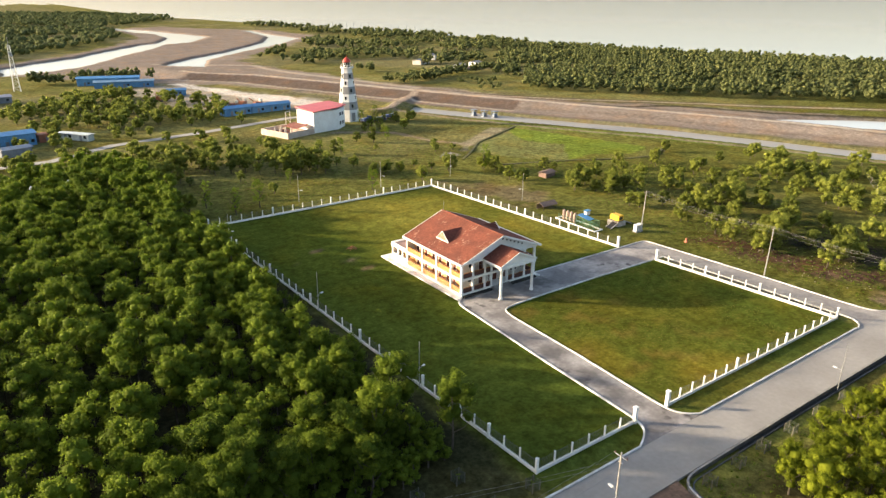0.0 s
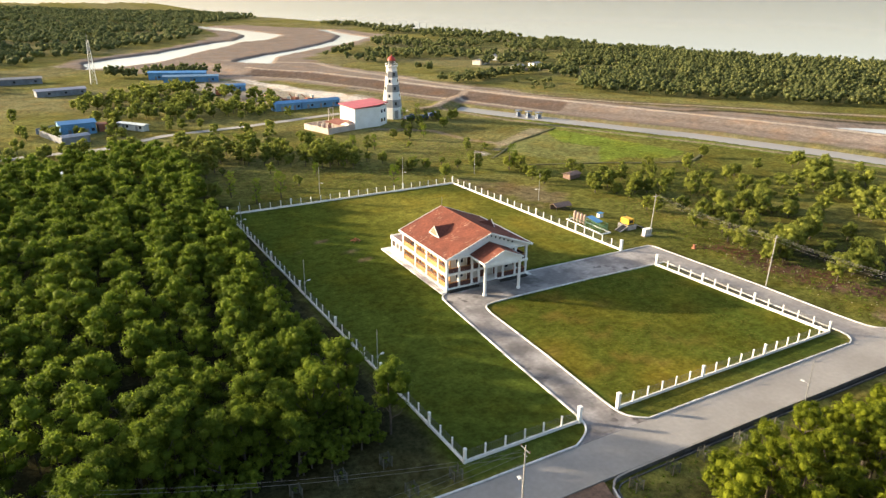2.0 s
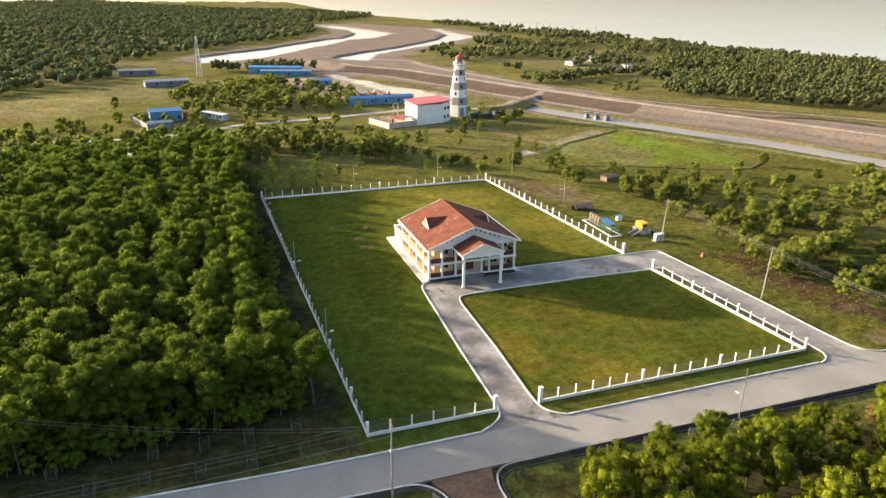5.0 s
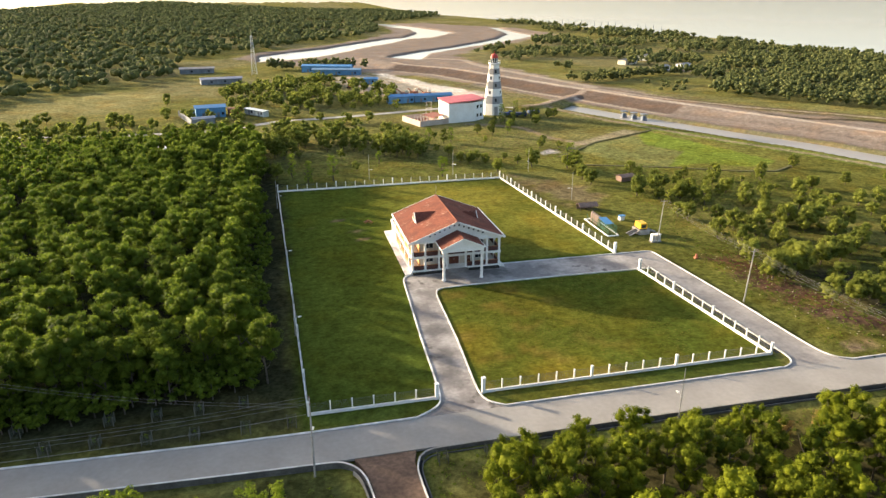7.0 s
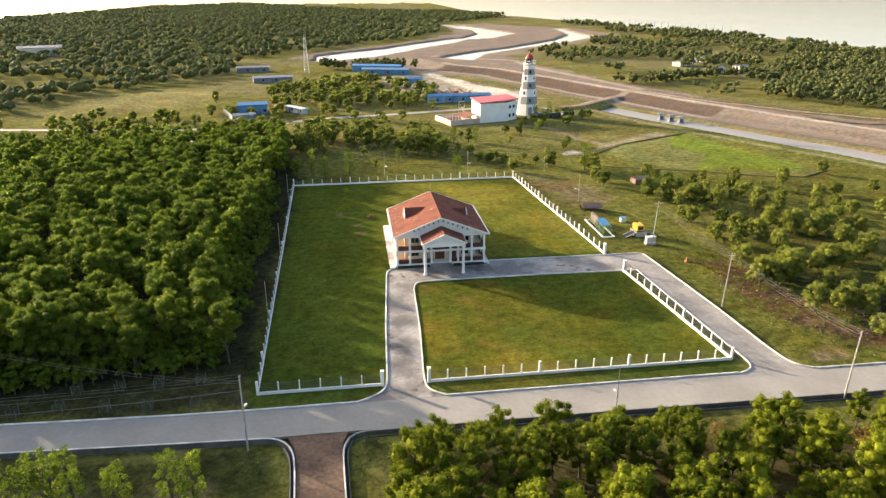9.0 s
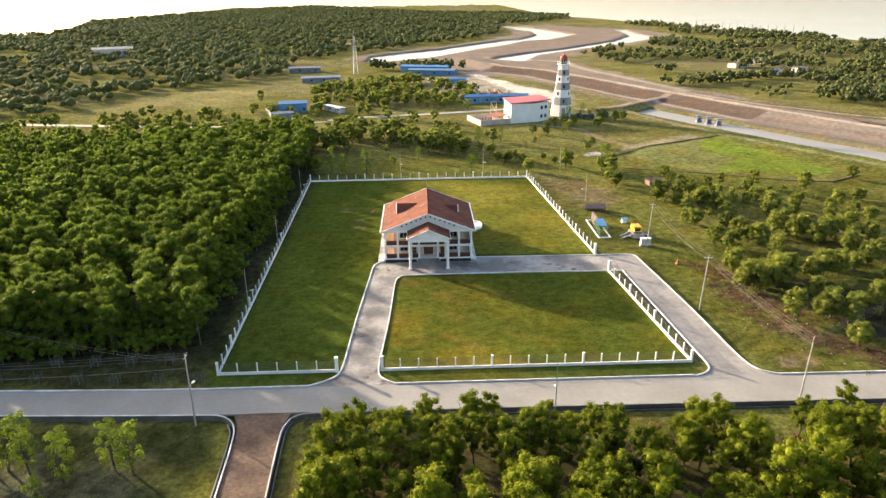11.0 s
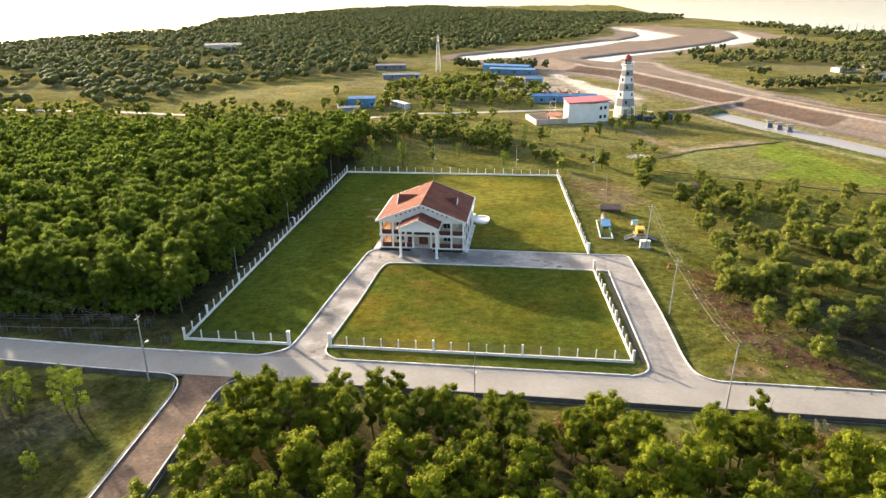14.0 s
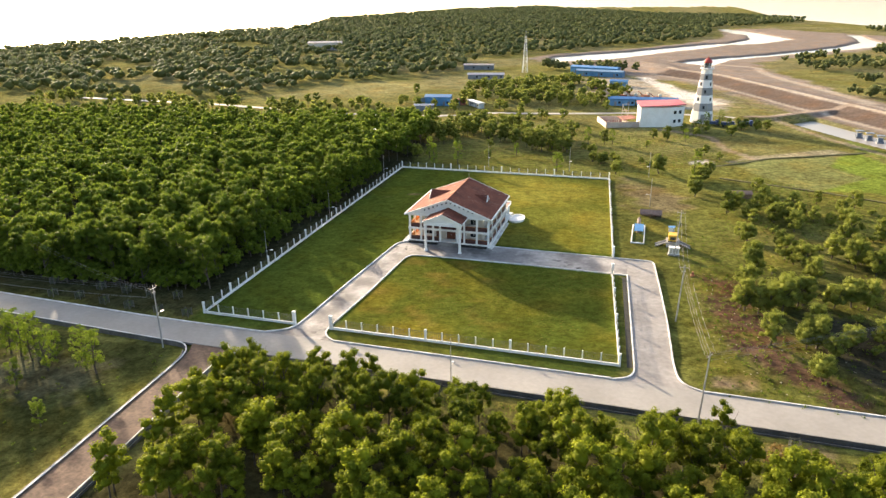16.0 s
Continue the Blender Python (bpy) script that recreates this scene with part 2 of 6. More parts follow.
WATER = water_mat()
LEAF_NEAR = leaf_mat("mangrove_leaf", (0.036, 0.064, 0.009), (0.168, 0.225, 0.023), 0.52)
# Mangrove leaf again, yellowed and brightened: sunlight put into the colour.
LEAF_SUNNY = leaf_mat("sunlit_leaf", (0.034, 0.058, 0.007), (0.225, 0.258, 0.018), 0.48)
LEAF_EAST = leaf_mat("scrub_leaf", (0.070, 0.098, 0.020), (0.300, 0.325, 0.060), 0.54)
LEAF_YOUNG = leaf_mat("young_leaf", (0.050, 0.088, 0.010), (0.205, 0.270, 0.026), 0.5)
LEAF_DRY = leaf_mat("dry_leaf", (0.13, 0.085, 0.03), (0.30, 0.21, 0.07), 0.4)
# Paler and greyer than the near leaves: haze is mixed into this colour.
LEAF_FAR = leaf_mat("far_leaf_hazed", (0.085, 0.110, 0.042), (0.215, 0.225, 0.085), 0.52)
BARK = mat("grey_bark", (0.095, 0.075, 0.055), (0.06, 0.048, 0.036), 1.5, 0.9, 0.3, 8, 0.25)

# ---- building blocks ----
ORIGIN = {}


class Build:
    """Collects boxes, prisms and tubes in world places; part() turns it into one mesh."""

    def __init__(self):
        self.v, self.f = [], []

    def add(self, vs, fs):
        n = len(self.v)
        self.v += [tuple(p) for p in vs]
        self.f += [tuple(n + i for i in f) for f in fs]
        return self

    def box(self, x0, x1, y0, y1, z0, z1):
        vs = [(x, y, z) for z in (z0, z1) for x, y in ((x0, y0), (x1, y0), (x1, y1), (x0, y1))]
        return self.add(vs, [(3, 2, 1, 0), (4, 5, 6, 7), (0, 1, 5, 4), (1, 2, 6, 5), (2, 3, 7, 6), (3, 0, 4, 7)])

    def prism(self, pts, z0, z1):
        """An upright prism over a polygon given counter-clockwise."""
        n = len(pts)
        vs = [(x, y, z0) for x, y in pts] + [(x, y, z1) for x, y in pts]
        fs = [tuple(range(n - 1, -1, -1)), tuple(range(n, 2 * n))]
        fs += [(i, (i + 1) % n, n + (i + 1) % n, n + i) for i in range(n)]
        return self.add(vs, fs)

    def obox(self, a, b, width, z0, z1, side=0.0):
        """A box along the line a-b; side shifts it to the left of the way."""
        a, b = Vector(a[:2]), Vector(b[:2])
        d = (b - a).normalized()
        n = Vector((-d.y, d.x))
        lo, hi = side - width / 2, side + width / 2
        pts = [a + n * lo, b + n * lo, b + n * hi, a + n * hi]
        return self.prism([(p.x, p.y) for p in pts], z0, z1)

    def lathe(self, c, rows, n=12, turn=0.0):
        """Rings of (radius, z) round the point c."""
        vs, fs = [], []
        for r, z in rows:
            vs += [(c[0] + r * math.cos(turn + 2 * math.pi * i / n), c[1] + r * math.sin(turn + 2 * math.pi * i / n), z) for i in range(n)]
        for k in range(len(rows) - 1):
            fs += [(k * n + i, k * n + (i + 1) % n, (k + 1) * n + (i + 1) % n, (k + 1) * n + i) for i in range(n)]
        fs += [tuple(range(n - 1, -1, -1)), tuple(range((len(rows) - 1) * n, len(rows) * n))]
        return self.add(vs, fs)

    def tube(self, pts, r, n=5, r1=None):
        pts = [Vector(p) for p in pts]
        vs, fs = [], []
        for k, p in enumerate(pts):
            d = (pts[min(k + 1, len(pts) - 1)] - pts[max(k - 1, 0)]).normalized()
            u = d.orthogonal().normalized() if abs(d.z) > 0.95 else d.cross(Vector((0, 0, 1))).normalized()
            w = d.cross(u)
            rr = r + ((r if r1 is None else r1) - r) * k / (len(pts) - 1)
            vs += [tuple(p + (u * math.cos(2 * math.pi * i / n) + w * math.sin(2 * math.pi * i / n)) * rr) for i in range(n)]
        for k in range(len(pts) - 1):
            fs += [(k * n + i, k * n + (i + 1) % n, (k + 1) * n + (i + 1) % n, (k + 1) * n + i) for i in range(n)]
        fs += [tuple(range(n - 1, -1, -1)), tuple(range((len(pts) - 1) * n, len(pts) * n))]
        return self.add(vs, fs)

    def slab(self, quad, thick):
        """A thin plate under the four corners given counter-clockwise from above."""
        q = [Vector(p) for p in quad]
        nrm = (q[1] - q[0]).cross(q[3] - q[0]).normalized() * thick
        return self.add([*q, *[p - nrm for p in q]], [(0, 1, 2, 3), (7, 6, 5, 4), (1, 0, 4, 5), (2, 1, 5, 6), (3, 2, 6, 7), (0, 3, 7, 4)])


def to_mesh(name, b, material, at=(0, 0, 0)):
    me = bpy.data.meshes.new(name)
    me.from_pydata([(x - at[0], y - at[1], z - at[2]) for x, y, z in b.v], [], b.f)
    me.materials.append(material)
    me.validate()
    return me


def thing(name, at, label, category, group=""):
    ob = new(name)
    ob.location = at
    ob.empty_display_size = 0.5
    ORIGIN[ob] = Vector(at)
    return tagged(ob, label, category, group)


def part(name, b, material, parent, label=""):
    """One mesh object under a thing or a part; the Build is in world places."""
    at = ORIGIN[parent]
    ob = new(name, to_mesh(name, b, material, at))
    ob.parent = parent
    ORIGIN[ob] = at
    return tagged(ob, label)


def piece(name, me, parent, at, turn=0.0):
    """A piece that shares its mesh, at a world place."""
    ob = new(name, me)
    ob.parent = parent
    ob.location = Vector(at) - ORIGIN[parent]
    ob.rotation_euler = (0, 0, turn)
    ORIGIN[ob] = Vector(at)
    return ob


def single(name, b, material, label, category, group="", kind=""):
    """A thing of one mesh."""
    xs = np.array(b.v)
    at = ((xs[:, 0].min() + xs[:, 0].max()) / 2, (xs[:, 1].min() + xs[:, 1].max()) / 2, xs[:, 2].min())
    ob = new(name, to_mesh(name, b, material, at))
    ob.location = at
    ORIGIN[ob] = Vector(at)
    return tagged(ob, label, category, group, kind)


def setting(name, b, material, label=""):
    ob = new(name, to_mesh(name, b, material))
    ORIGIN[ob] = Vector((0, 0, 0))
    return tagged(ob, label, "", "", "structure")


# ---- lie of the land ----
ROAD_N = [(-160, 1.0), (-80, -1.0), (-38, -3.0), (-11, -4.1), (0, -4.3), (75, -4.15), (88, -4.5), (112, -4.8), (220, -7.5)]
ROAD_S = [(-160, -5.0), (-80, -7.2), (-38, -9.2), (-11, -10.5), (4, -11.15), (14.5, -11.15), (43, -11.25), (112, -11.9), (220, -14.6)]
LAND = [(760, -400), (700, 100), (622, 240), (548, 380), (510, 550), (490, 670), (470, 760), (412, 960), (350, 1230), (250, 1480),
        (60, 1600), (-300, 2300), (-480, 1900), (-590, 1300), (-510, 1000), (-570, 760), (-610, 510), (-800, 200), (-900, -400), (-300, -900), (500, -900)]
RIVER_A = [(-10, 494), (14, 503), (44, 530), (60, 556), (89, 605), (122, 652), (148, 700), (182, 722), (226, 798), (212, 868), (190, 960), (170, 1010), (158, 1000), (171, 900),
           (184, 868), (179, 792), (152, 730), (126, 708), (84, 652), (52, 604), (18, 573), (-8, 541)]
RIVER_B = [(94, 508), (117, 482), (134, 529), (171, 572), (203, 604), (249, 652), (308, 725), (304, 768), (304, 810), (312, 880), (298, 890), (294, 830), (284, 760), (247, 685), (215, 644), (171, 591), (129, 552)]
CANAL = [(141, 246), (157, 213), (171, 186), (183, 163), (198, 138), (215, 98), (227, 65), (256, -5), (300, -100)]
RIDGE = [(75, 480), (92, 424), (121, 390), (143, 338), (163, 290), (180, 252), (195, 218), (209, 190), (222, 165), (234, 141), (246, 115), (254, 95), (261, 72), (290, -5), (335, -100)]
BANK_EAST = [(205, 240), (232, 186), (249, 179), (260, 171), (270, 154), (279, 136), (290, 120), (307, 103), (345, 60)]
PATH_EAST = [(178, 300), (204, 250), (228, 219), (250, 199), (269, 178), (296, 147), (328, 117), (380, 60)]
POOL = [(-52, 186), (-40, 180), (-22, 188), (-20, 198), (-34, 196), (-50, 198)]
RAMP = [(120, 241), (130, 243), (141, 254), (158, 268), (172, 279)]
POND = [(270, 128), (284, 119), (303, 103), (335, 66), (318, 52), (292, 74), (277, 90), (272, 99), (269, 111)]


def seg_dist(P, pts, closed=False):
    """Distance of points to a broken line."""
    pts = np.array(pts, float)
    ends = np.roll(pts, -1, 0) if closed else pts[1:]
    best = np.full(len(P), 1e9)
    for a, b in zip(pts, ends):
        d = b - a
        t = np.clip(((P - a) @ d) / (d @ d), 0, 1)
        best = np.minimum(best, np.hypot(*(P - a - t[:, None] * d).T))
    return best


def inside(P, pts):
    pts = np.array(pts, float)
    r = np.zeros(len(P), bool)
    for (x0, y0), (x1, y1) in zip(pts, np.roll(pts, -1, 0)):
        if y0 != y1:
            c = ((y0 > P[:, 1]) != (y1 > P[:, 1])) & (P[:, 0] < (x1 - x0) * (P[:, 1] - y0) / (y1 - y0) + x0)
            r ^= c
    return r


def signed(P, pts):
    """Distance to a polygon's edge, negative inside."""
    return np.where(inside(P, pts), -1, 1) * seg_dist(P, pts, True)


def smooth(x):
    x = np.clip(x, 0, 1)
    return x * x * (3 - 2 * x)


def wobble(P, size, seed=0):
    """A cheap smooth noise in -1..1."""
    x, y = P[:, 0] / size + seed * 1.7, P[:, 1] / size - seed * 2.3
    return (np.sin(x * 2.1 + 1.3 * np.sin(y * 1.7)) + np.sin(y * 2.6 + 1.1 * np.sin(x * 1.9 + 2)) + np.sin((x + y) * 1.3 + 0.7)) / 3


def land_height(P):
    h = np.zeros(len(P))
    x, y = P[:, 0], P[:, 1]
    wild = smooth((np.maximum(np.maximum(-6 - x, x - 90), np.maximum(y - 122, -14 - y))) / 10)
    h += wild * 0.12 * wobble(P, 7) + wild * 0.15 * wobble(P, 31, 2)
    edge_y = np.interp(x, [p[0] for p in ROAD_S], [p[1] for p in ROAD_S]) - 0.45
    wild = wild * smooth((np.abs(y - edge_y - 4) - 7) / 6)
    h *= smooth((np.abs(y - edge_y - 4) - 7) / 6)
    south = smooth((edge_y + 1.7 - y) / 1.2)
    h -= south * np.interp(x, [3, 9, 22, 34], [0.85, 0.5, 0.5, 0.62])
    east_of = x - np.interp(y, [-2, 3, 18, 31, 47], [84.9, 84.2, 83.4, 82.3, 80.8])
    h -= 0.27 * smooth((46 - y) / 3) * smooth((y - 1) / 4) * smooth((east_of - 0.1) / 0.8) * (1 - smooth((east_of - 4) / 5))
    d = seg_dist(P, RIDGE)
    h += 2.6 * (1 - smooth((d - 1.8) / 16))
    d = seg_dist(P, CANAL)
    h = np.where(d < 16, h + (-2.6 - h) * (1 - smooth((d - 5.2) / 4.5)), h)
    for poly, deep in ((RIVER_A, 3.0), (RIVER_B, 2.6), (POND, 2.0), (POOL, 2.2)):
        s = signed(P, poly) + 1.5 * wobble(P, 11, 3)
        h = np.where(s < 6, h - (deep + h) * (1 - smooth((s + 3.5) / 7)), h)
    d = seg_dist(P, RAMP)
    h = np.maximum(h, np.where(d < 9, 1.3 * (1 - smooth((d - 1.5) / 5)), -9))
    s = signed(P, LAND)
    h -= smooth((s + 12) / 30) * 5.0
    return h


def ground_z(x, y):
    return float(land_height(np.array([[x, y]], float))[0])


WILD, LAWN, LAWN_DRY, MUD, SAND = (0.106, 0.108, 0.027), (0.062, 0.083, 0.014), (0.128, 0.110, 0.016), (0.215, 0.178, 0.150), (0.36, 0.315, 0.27)
SOIL, PADDY, PADDY_PALE, FLOOR_SHADED, STUBBLE = (0.078, 0.046, 0.032), (0.128, 0.165, 0.028), (0.150, 0.155, 0.055), (0.032, 0.032, 0.016), (0.26, 0.22, 0.16)
PADDY_AREA = [(143, 170), (150, 174), (168, 118), (163, 114), (152, 113), (140, 121), (131, 118), (127, 119), (144, 138), (136, 152)]
PADDY_PALE_AREA = [(140, 167), (136, 152), (144, 138), (127, 119), (120, 122), (106, 144), (116, 156)]
STUBBLE_AREA = [(104, 150), (112, 162), (142, 180), (148, 175), (140, 169), (116, 158)]
SOIL_AREA = [(91.5, 42), (99, 41), (101, 29), (102.5, 15), (106, 7), (112, 0), (112, -3.5), (104, -3), (100, 2), (96.5, 6), (92.5, 14), (91, 24)]
DARK_EAST_AREA = [(107, 29), (115, 28), (121, 19), (124, 4), (113, 2), (109, 8), (109, 16)]
PALE_AREA = [(-140, 262), (-55, 275), (-50, 330), (-76, 352), (-120, 318)]
MUD_AREA = [(60, 400), (95, 368), (134, 300), (140, 262), (163, 224), (188, 162), (214, 118), (240, 70), (300, -30), (345, -100), (410, -80), (350, 20), (307, 106), (272, 156), (250, 185),
            (217, 229), (204, 263), (178, 345), (160, 430), (150, 480), (160, 520), (195, 560), (232, 606), (280, 660), (335, 725), (330, 860), (230, 1000), (160, 990), (158, 880), (150, 800), (112, 722), (70, 652),
            (36, 606), (4, 580), (-22, 548), (-26, 508), (-4, 482), (30, 436)]
SAND_AREA = [(58, 395), (100, 330), (118, 290), (112, 262), (92, 262), (84, 285), (52, 300), (40, 340), (36, 385)]
WET_SAND = [(62, 396), (75, 366), (82, 329), (88, 309), (100, 270), (114, 284), (103, 315), (94, 337), (85, 361), (75, 391)]
DIKE_A = [(100, 127), (127, 117), (145, 108), (158, 105), (171, 112)]
DIKE_B = [(96, 140), (105, 147), (118, 159), (140, 170), (152, 176)]
CANAL_PATH = [(131, 240), (144, 203), (160, 170), (172, 148), (187, 124), (203, 90), (215, 58), (245, -12)]
RIVER_PATH = [(90, 512), (128, 484), (150, 468), (150, 436), (158, 392), (168, 364), (176, 333), (184, 300)]
TRACK_AREA = [(7.2, -12), (12.4, -12), (13.0, -40), (15, -70), (9, -70), (8.0, -40)]


def land_cover(P):
    x, y = P[:, 0], P[:, 1]
    col = np.tile(np.array(WILD), (len(P), 1))

    def lay(mask, c):
        m = np.clip(mask, 0, 1)[:, None]
        col[:] = col * (1 - m) + np.array(c) * m

    def area(poly, c, soft=3.0, rough=2.0, size=6.0, amount=1.0):
        s = signed(P, poly) + rough * wobble(P, size, 5) + 0.5 * rough * wobble(P, size * 0.37, 8)
        lay(amount * (1 - smooth((s + soft / 2) / soft)), c)

    lay(0.55 * smooth((wobble(P, 23, 4) - 0.15) / 0.4), (0.15, 0.14, 0.045))
    # Grass pales with distance past y = 122: haze put into the ground colour.
    lay(0.55 * smooth((y - 122) / 50) * (0.5 + 0.5 * smooth((wobble(P, 17, 3) + 0.3) / 0.6)), (0.185, 0.168, 0.070))
    far = smooth((y - 230) / 120)
    lay(0.6 * far * smooth((wobble(P, 60, 1) + 0.1) / 0.5), (0.17, 0.155, 0.085))
    # the mown compound
    yard = (x > -1) & (x < 76.5 - 0.075 * y) & (y > -4) & (y < 118)
    lay(yard * 1.0, LAWN)
    front = yard & (x > 26) & (y < 38)
    # Dry grass fades eastward; the darker green there also carries the house's shade.
    west_half = 1 - 0.75 * smooth((x + 0.35 * y + 4 * wobble(P, 8, 2) - 44) / 22)
    lay(front * west_half * (0.25 + 0.75 * smooth((wobble(P, 9, 6) + 0.25) / 0.8)) * 0.9, LAWN_DRY)
    lay(front * west_half * 0.5 * smooth((wobble(P, 3.7, 3) + 0.5 * wobble(P, 1.9, 1) - 0.3) / 0.35), (0.165, 0.115, 0.028))
    # Rear lawn paler to the east: its sunlit part is put into the colour.
    lay((yard & (y > 50)) * smooth((x - 18) / 14) * (0.45 + 0.45 * smooth((wobble(P, 13, 2) + 0.4) / 0.8)), (0.165, 0.150, 0.028))
    for cx, cy, rx, ry in ((6, 83, 1.6, 0.8), (16.5, 77, 2.0, 0.8), (17.5, 71, 1.6, 0.7), (13, 87, 1.6, 1.0)):
        lay(0.75 * (1 - smooth((np.hypot((x - cx) / rx, (y - cy) / ry) + 0.3 * wobble(P, 1.5, 2) - 0.6) / 0.6)), (0.17, 0.115, 0.075))
    lay((yard & (y < 0)) * 0.5, (0.06, 0.085, 0.02))
    area(PALE_AREA, (0.22, 0.20, 0.09), 30, 12, 30, 0.8)
    area(MUD_AREA, MUD, 8, 5, 14)
    area(SAND_AREA, SAND, 10, 5, 9, 0.7)
    area(WET_SAND, (0.55, 0.51, 0.45), 3, 2, 5, 0.9)
    area([(262, 372), (296, 384), (306, 366), (280, 352)], (0.12, 0.10, 0.085), 5, 4, 7, 0.9)
    area(PADDY_PALE_AREA, PADDY_PALE, 0.6, 0.3)
    area(PADDY_AREA, PADDY, 0.6, 0.3)
    area(STUBBLE_AREA, STUBBLE, 1.5, 1.0, 4, 0.6)
    area([(84, -4), (84, 48), (94, 52), (130, 40), (125, -5)], (0.076, 0.081, 0.018), 6, 3, 6, 0.8)
    # Under the eastern trees the ground is darkened, their shade put into colour.
    area([(96, 2), (95, 30), (100, 46), (128, 58), (140, 30), (126, -2)], (0.058, 0.060, 0.018), 8, 4, 7, 0.75)
    area(SOIL_AREA, SOIL, 3, 2.4, 3, 0.95)
    lay(0.7 * smooth((wobble(P, 2.3, 9) - 0.15) / 0.4) * smooth((3 - signed(P, SOIL_AREA)) / 3), WILD)
    # A near-black patch of ground between the eastern trees.
    area(DARK_EAST_AREA, (0.035, 0.032, 0.024), 5, 2.5, 4, 0.9)
    area([(90, -2.2), (96, -1.6), (95.5, 1), (91, 0.6)], (0.24, 0.17, 0.13), 1.5, 1.0, 2, 0.7)
    area([(96, -16), (103.5, -13.4), (103.2, -15.6), (96.7, -18.4)], (0.17, 0.12, 0.085), 1.5, 1.2, 2, 0.8)
    area([(71, 120), (79, 112), (90, 102), (89, 90), (83, 83), (76, 87), (73, 106)], (0.165, 0.122, 0.085), 5, 4, 4, 0.6)
    # A puddle: its pale sky reflection is put into the ground colour.
    area([(91.5, 148), (97.5, 152), (99.5, 146), (92, 144)], (0.36, 0.34, 0.33), 1.2, 0.8, 3, 0.9)
    lay(0.8 * (1 - smooth((seg_dist(P, [(80, 208), (89, 203), (101, 195), (106, 170), (114, 157)]) + 0.8 * wobble(P, 3, 4) - 0.6) / 1.6)), (0.25, 0.195, 0.145))
    area(TRACK_AREA, (0.20, 0.135, 0.095), 0.6, 0.3, 1.5)
    d = seg_dist(P, RIDGE)
    bank = (d < 40) * (y < 330) * smooth((45 - d) / 15)
    along = wobble(P, 60, 2)
    lay(0.28 * bank * smooth((np.sin(d * 1.3 + 2.0 * along) - 0.1) / 0.5), (0.25, 0.20, 0.165))
    lay(0.45 * bank * smooth((np.sin(d * 0.53 + 1.0 + 1.5 * along) - 0.35) / 0.4), (0.115, 0.090, 0.074))
    lay(0.95 * (1 - smooth((d - 1.6) / 1.4)) * (y < 440), (0.42, 0.36, 0.29))
    slope_line = [p for p in RIDGE if 190 < p[1] < 430]
    area([(a - 3, b - 2) for a, b in slope_line] + [(a - 15, b - 9) for a, b in slope_line[::-1]], (0.100, 0.074, 0.060), 1.6, 0.6, 8, 0.85)
    lay(0.8 * (1 - smooth((seg_dist(P, [(a - 17, b - 10) for a, b in slope_line]) - 0.9) / 1.2)), (0.36, 0.31, 0.25))
    s = seg_dist(P, BANK_EAST) + 1.2 * wobble(P, 4, 6)
    lay(0.9 * (1 - smooth((s - 1.2) / 2.5)) * (x > 225), (0.045, 0.042, 0.026))
    lay(0.8 * (1 - smooth((np.abs(seg_dist(P, PATH_EAST) - 3.5) - 0.6) / 1.2)) * (x > 200), (0.11, 0.075, 0.055))
    lay(0.8 * (1 - smooth((seg_dist(P, PATH_EAST) - 0.9) / 1.4)), (0.34, 0.29, 0.235))
    lay(0.8 * (1 - smooth((seg_dist(P, CANAL_PATH) - 2.5) / 3)) * (x > 150), (0.11, 0.15, 0.022))
    lay(0.8 * (1 - smooth((seg_dist(P, CANAL) - 9.5) / 2.0)) * smooth((seg_dist(P, CANAL) - 6.5) / 1), (0.13, 0.125, 0.055))
    lay(0.9 * (1 - smooth((seg_dist(P, RAMP) - 1.5) / 1.5)), (0.30, 0.24, 0.19))
    for line, half, c in ((DIKE_A, 0.9, (0.09, 0.085, 0.035)), (DIKE_B, 0.8, (0.09, 0.085, 0.035)), (CANAL_PATH, 1.6, (0.25, 0.20, 0.14)), (RIVER_PATH, 3.0, (0.36, 0.31, 0.25))):
        lay(0.85 * (1 - smooth((seg_dist(P, line) + 0.3 * wobble(P, 3, 1) - half * 0.5) / half)), c)
    # under the trees: wet mud and litter, with tree shade put into the colour
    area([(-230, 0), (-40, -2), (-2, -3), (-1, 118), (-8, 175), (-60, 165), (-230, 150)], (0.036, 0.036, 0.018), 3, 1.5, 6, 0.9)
    area([(-230, 6), (-40, 4), (-3, 12), (-3, 118), (-8, 175), (-60, 165), (-230, 150)], FLOOR_SHADED, 5, 2, 6, 0.95)
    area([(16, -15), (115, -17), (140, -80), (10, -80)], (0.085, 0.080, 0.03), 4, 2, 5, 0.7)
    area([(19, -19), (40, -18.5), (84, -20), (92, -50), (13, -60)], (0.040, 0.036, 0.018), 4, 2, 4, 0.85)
    # Grass west of the track, darkened in colour for the wood's long shade.
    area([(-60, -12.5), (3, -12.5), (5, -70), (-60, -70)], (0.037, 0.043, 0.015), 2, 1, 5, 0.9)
    area([(-26, -19), (-4, -20), (-3, -30), (-24, -34)], (0.15, 0.13, 0.10), 3, 2.5, 3, 0.3)
    tufty = 1 - 0.5 * (1 - smooth((signed(P, MUD_AREA) + 6) / 8)) - 0.2 * inside(P, SAND_AREA)
    return np.column_stack([col, np.clip(tufty - 0.25 * yard, 0.2, 1)])


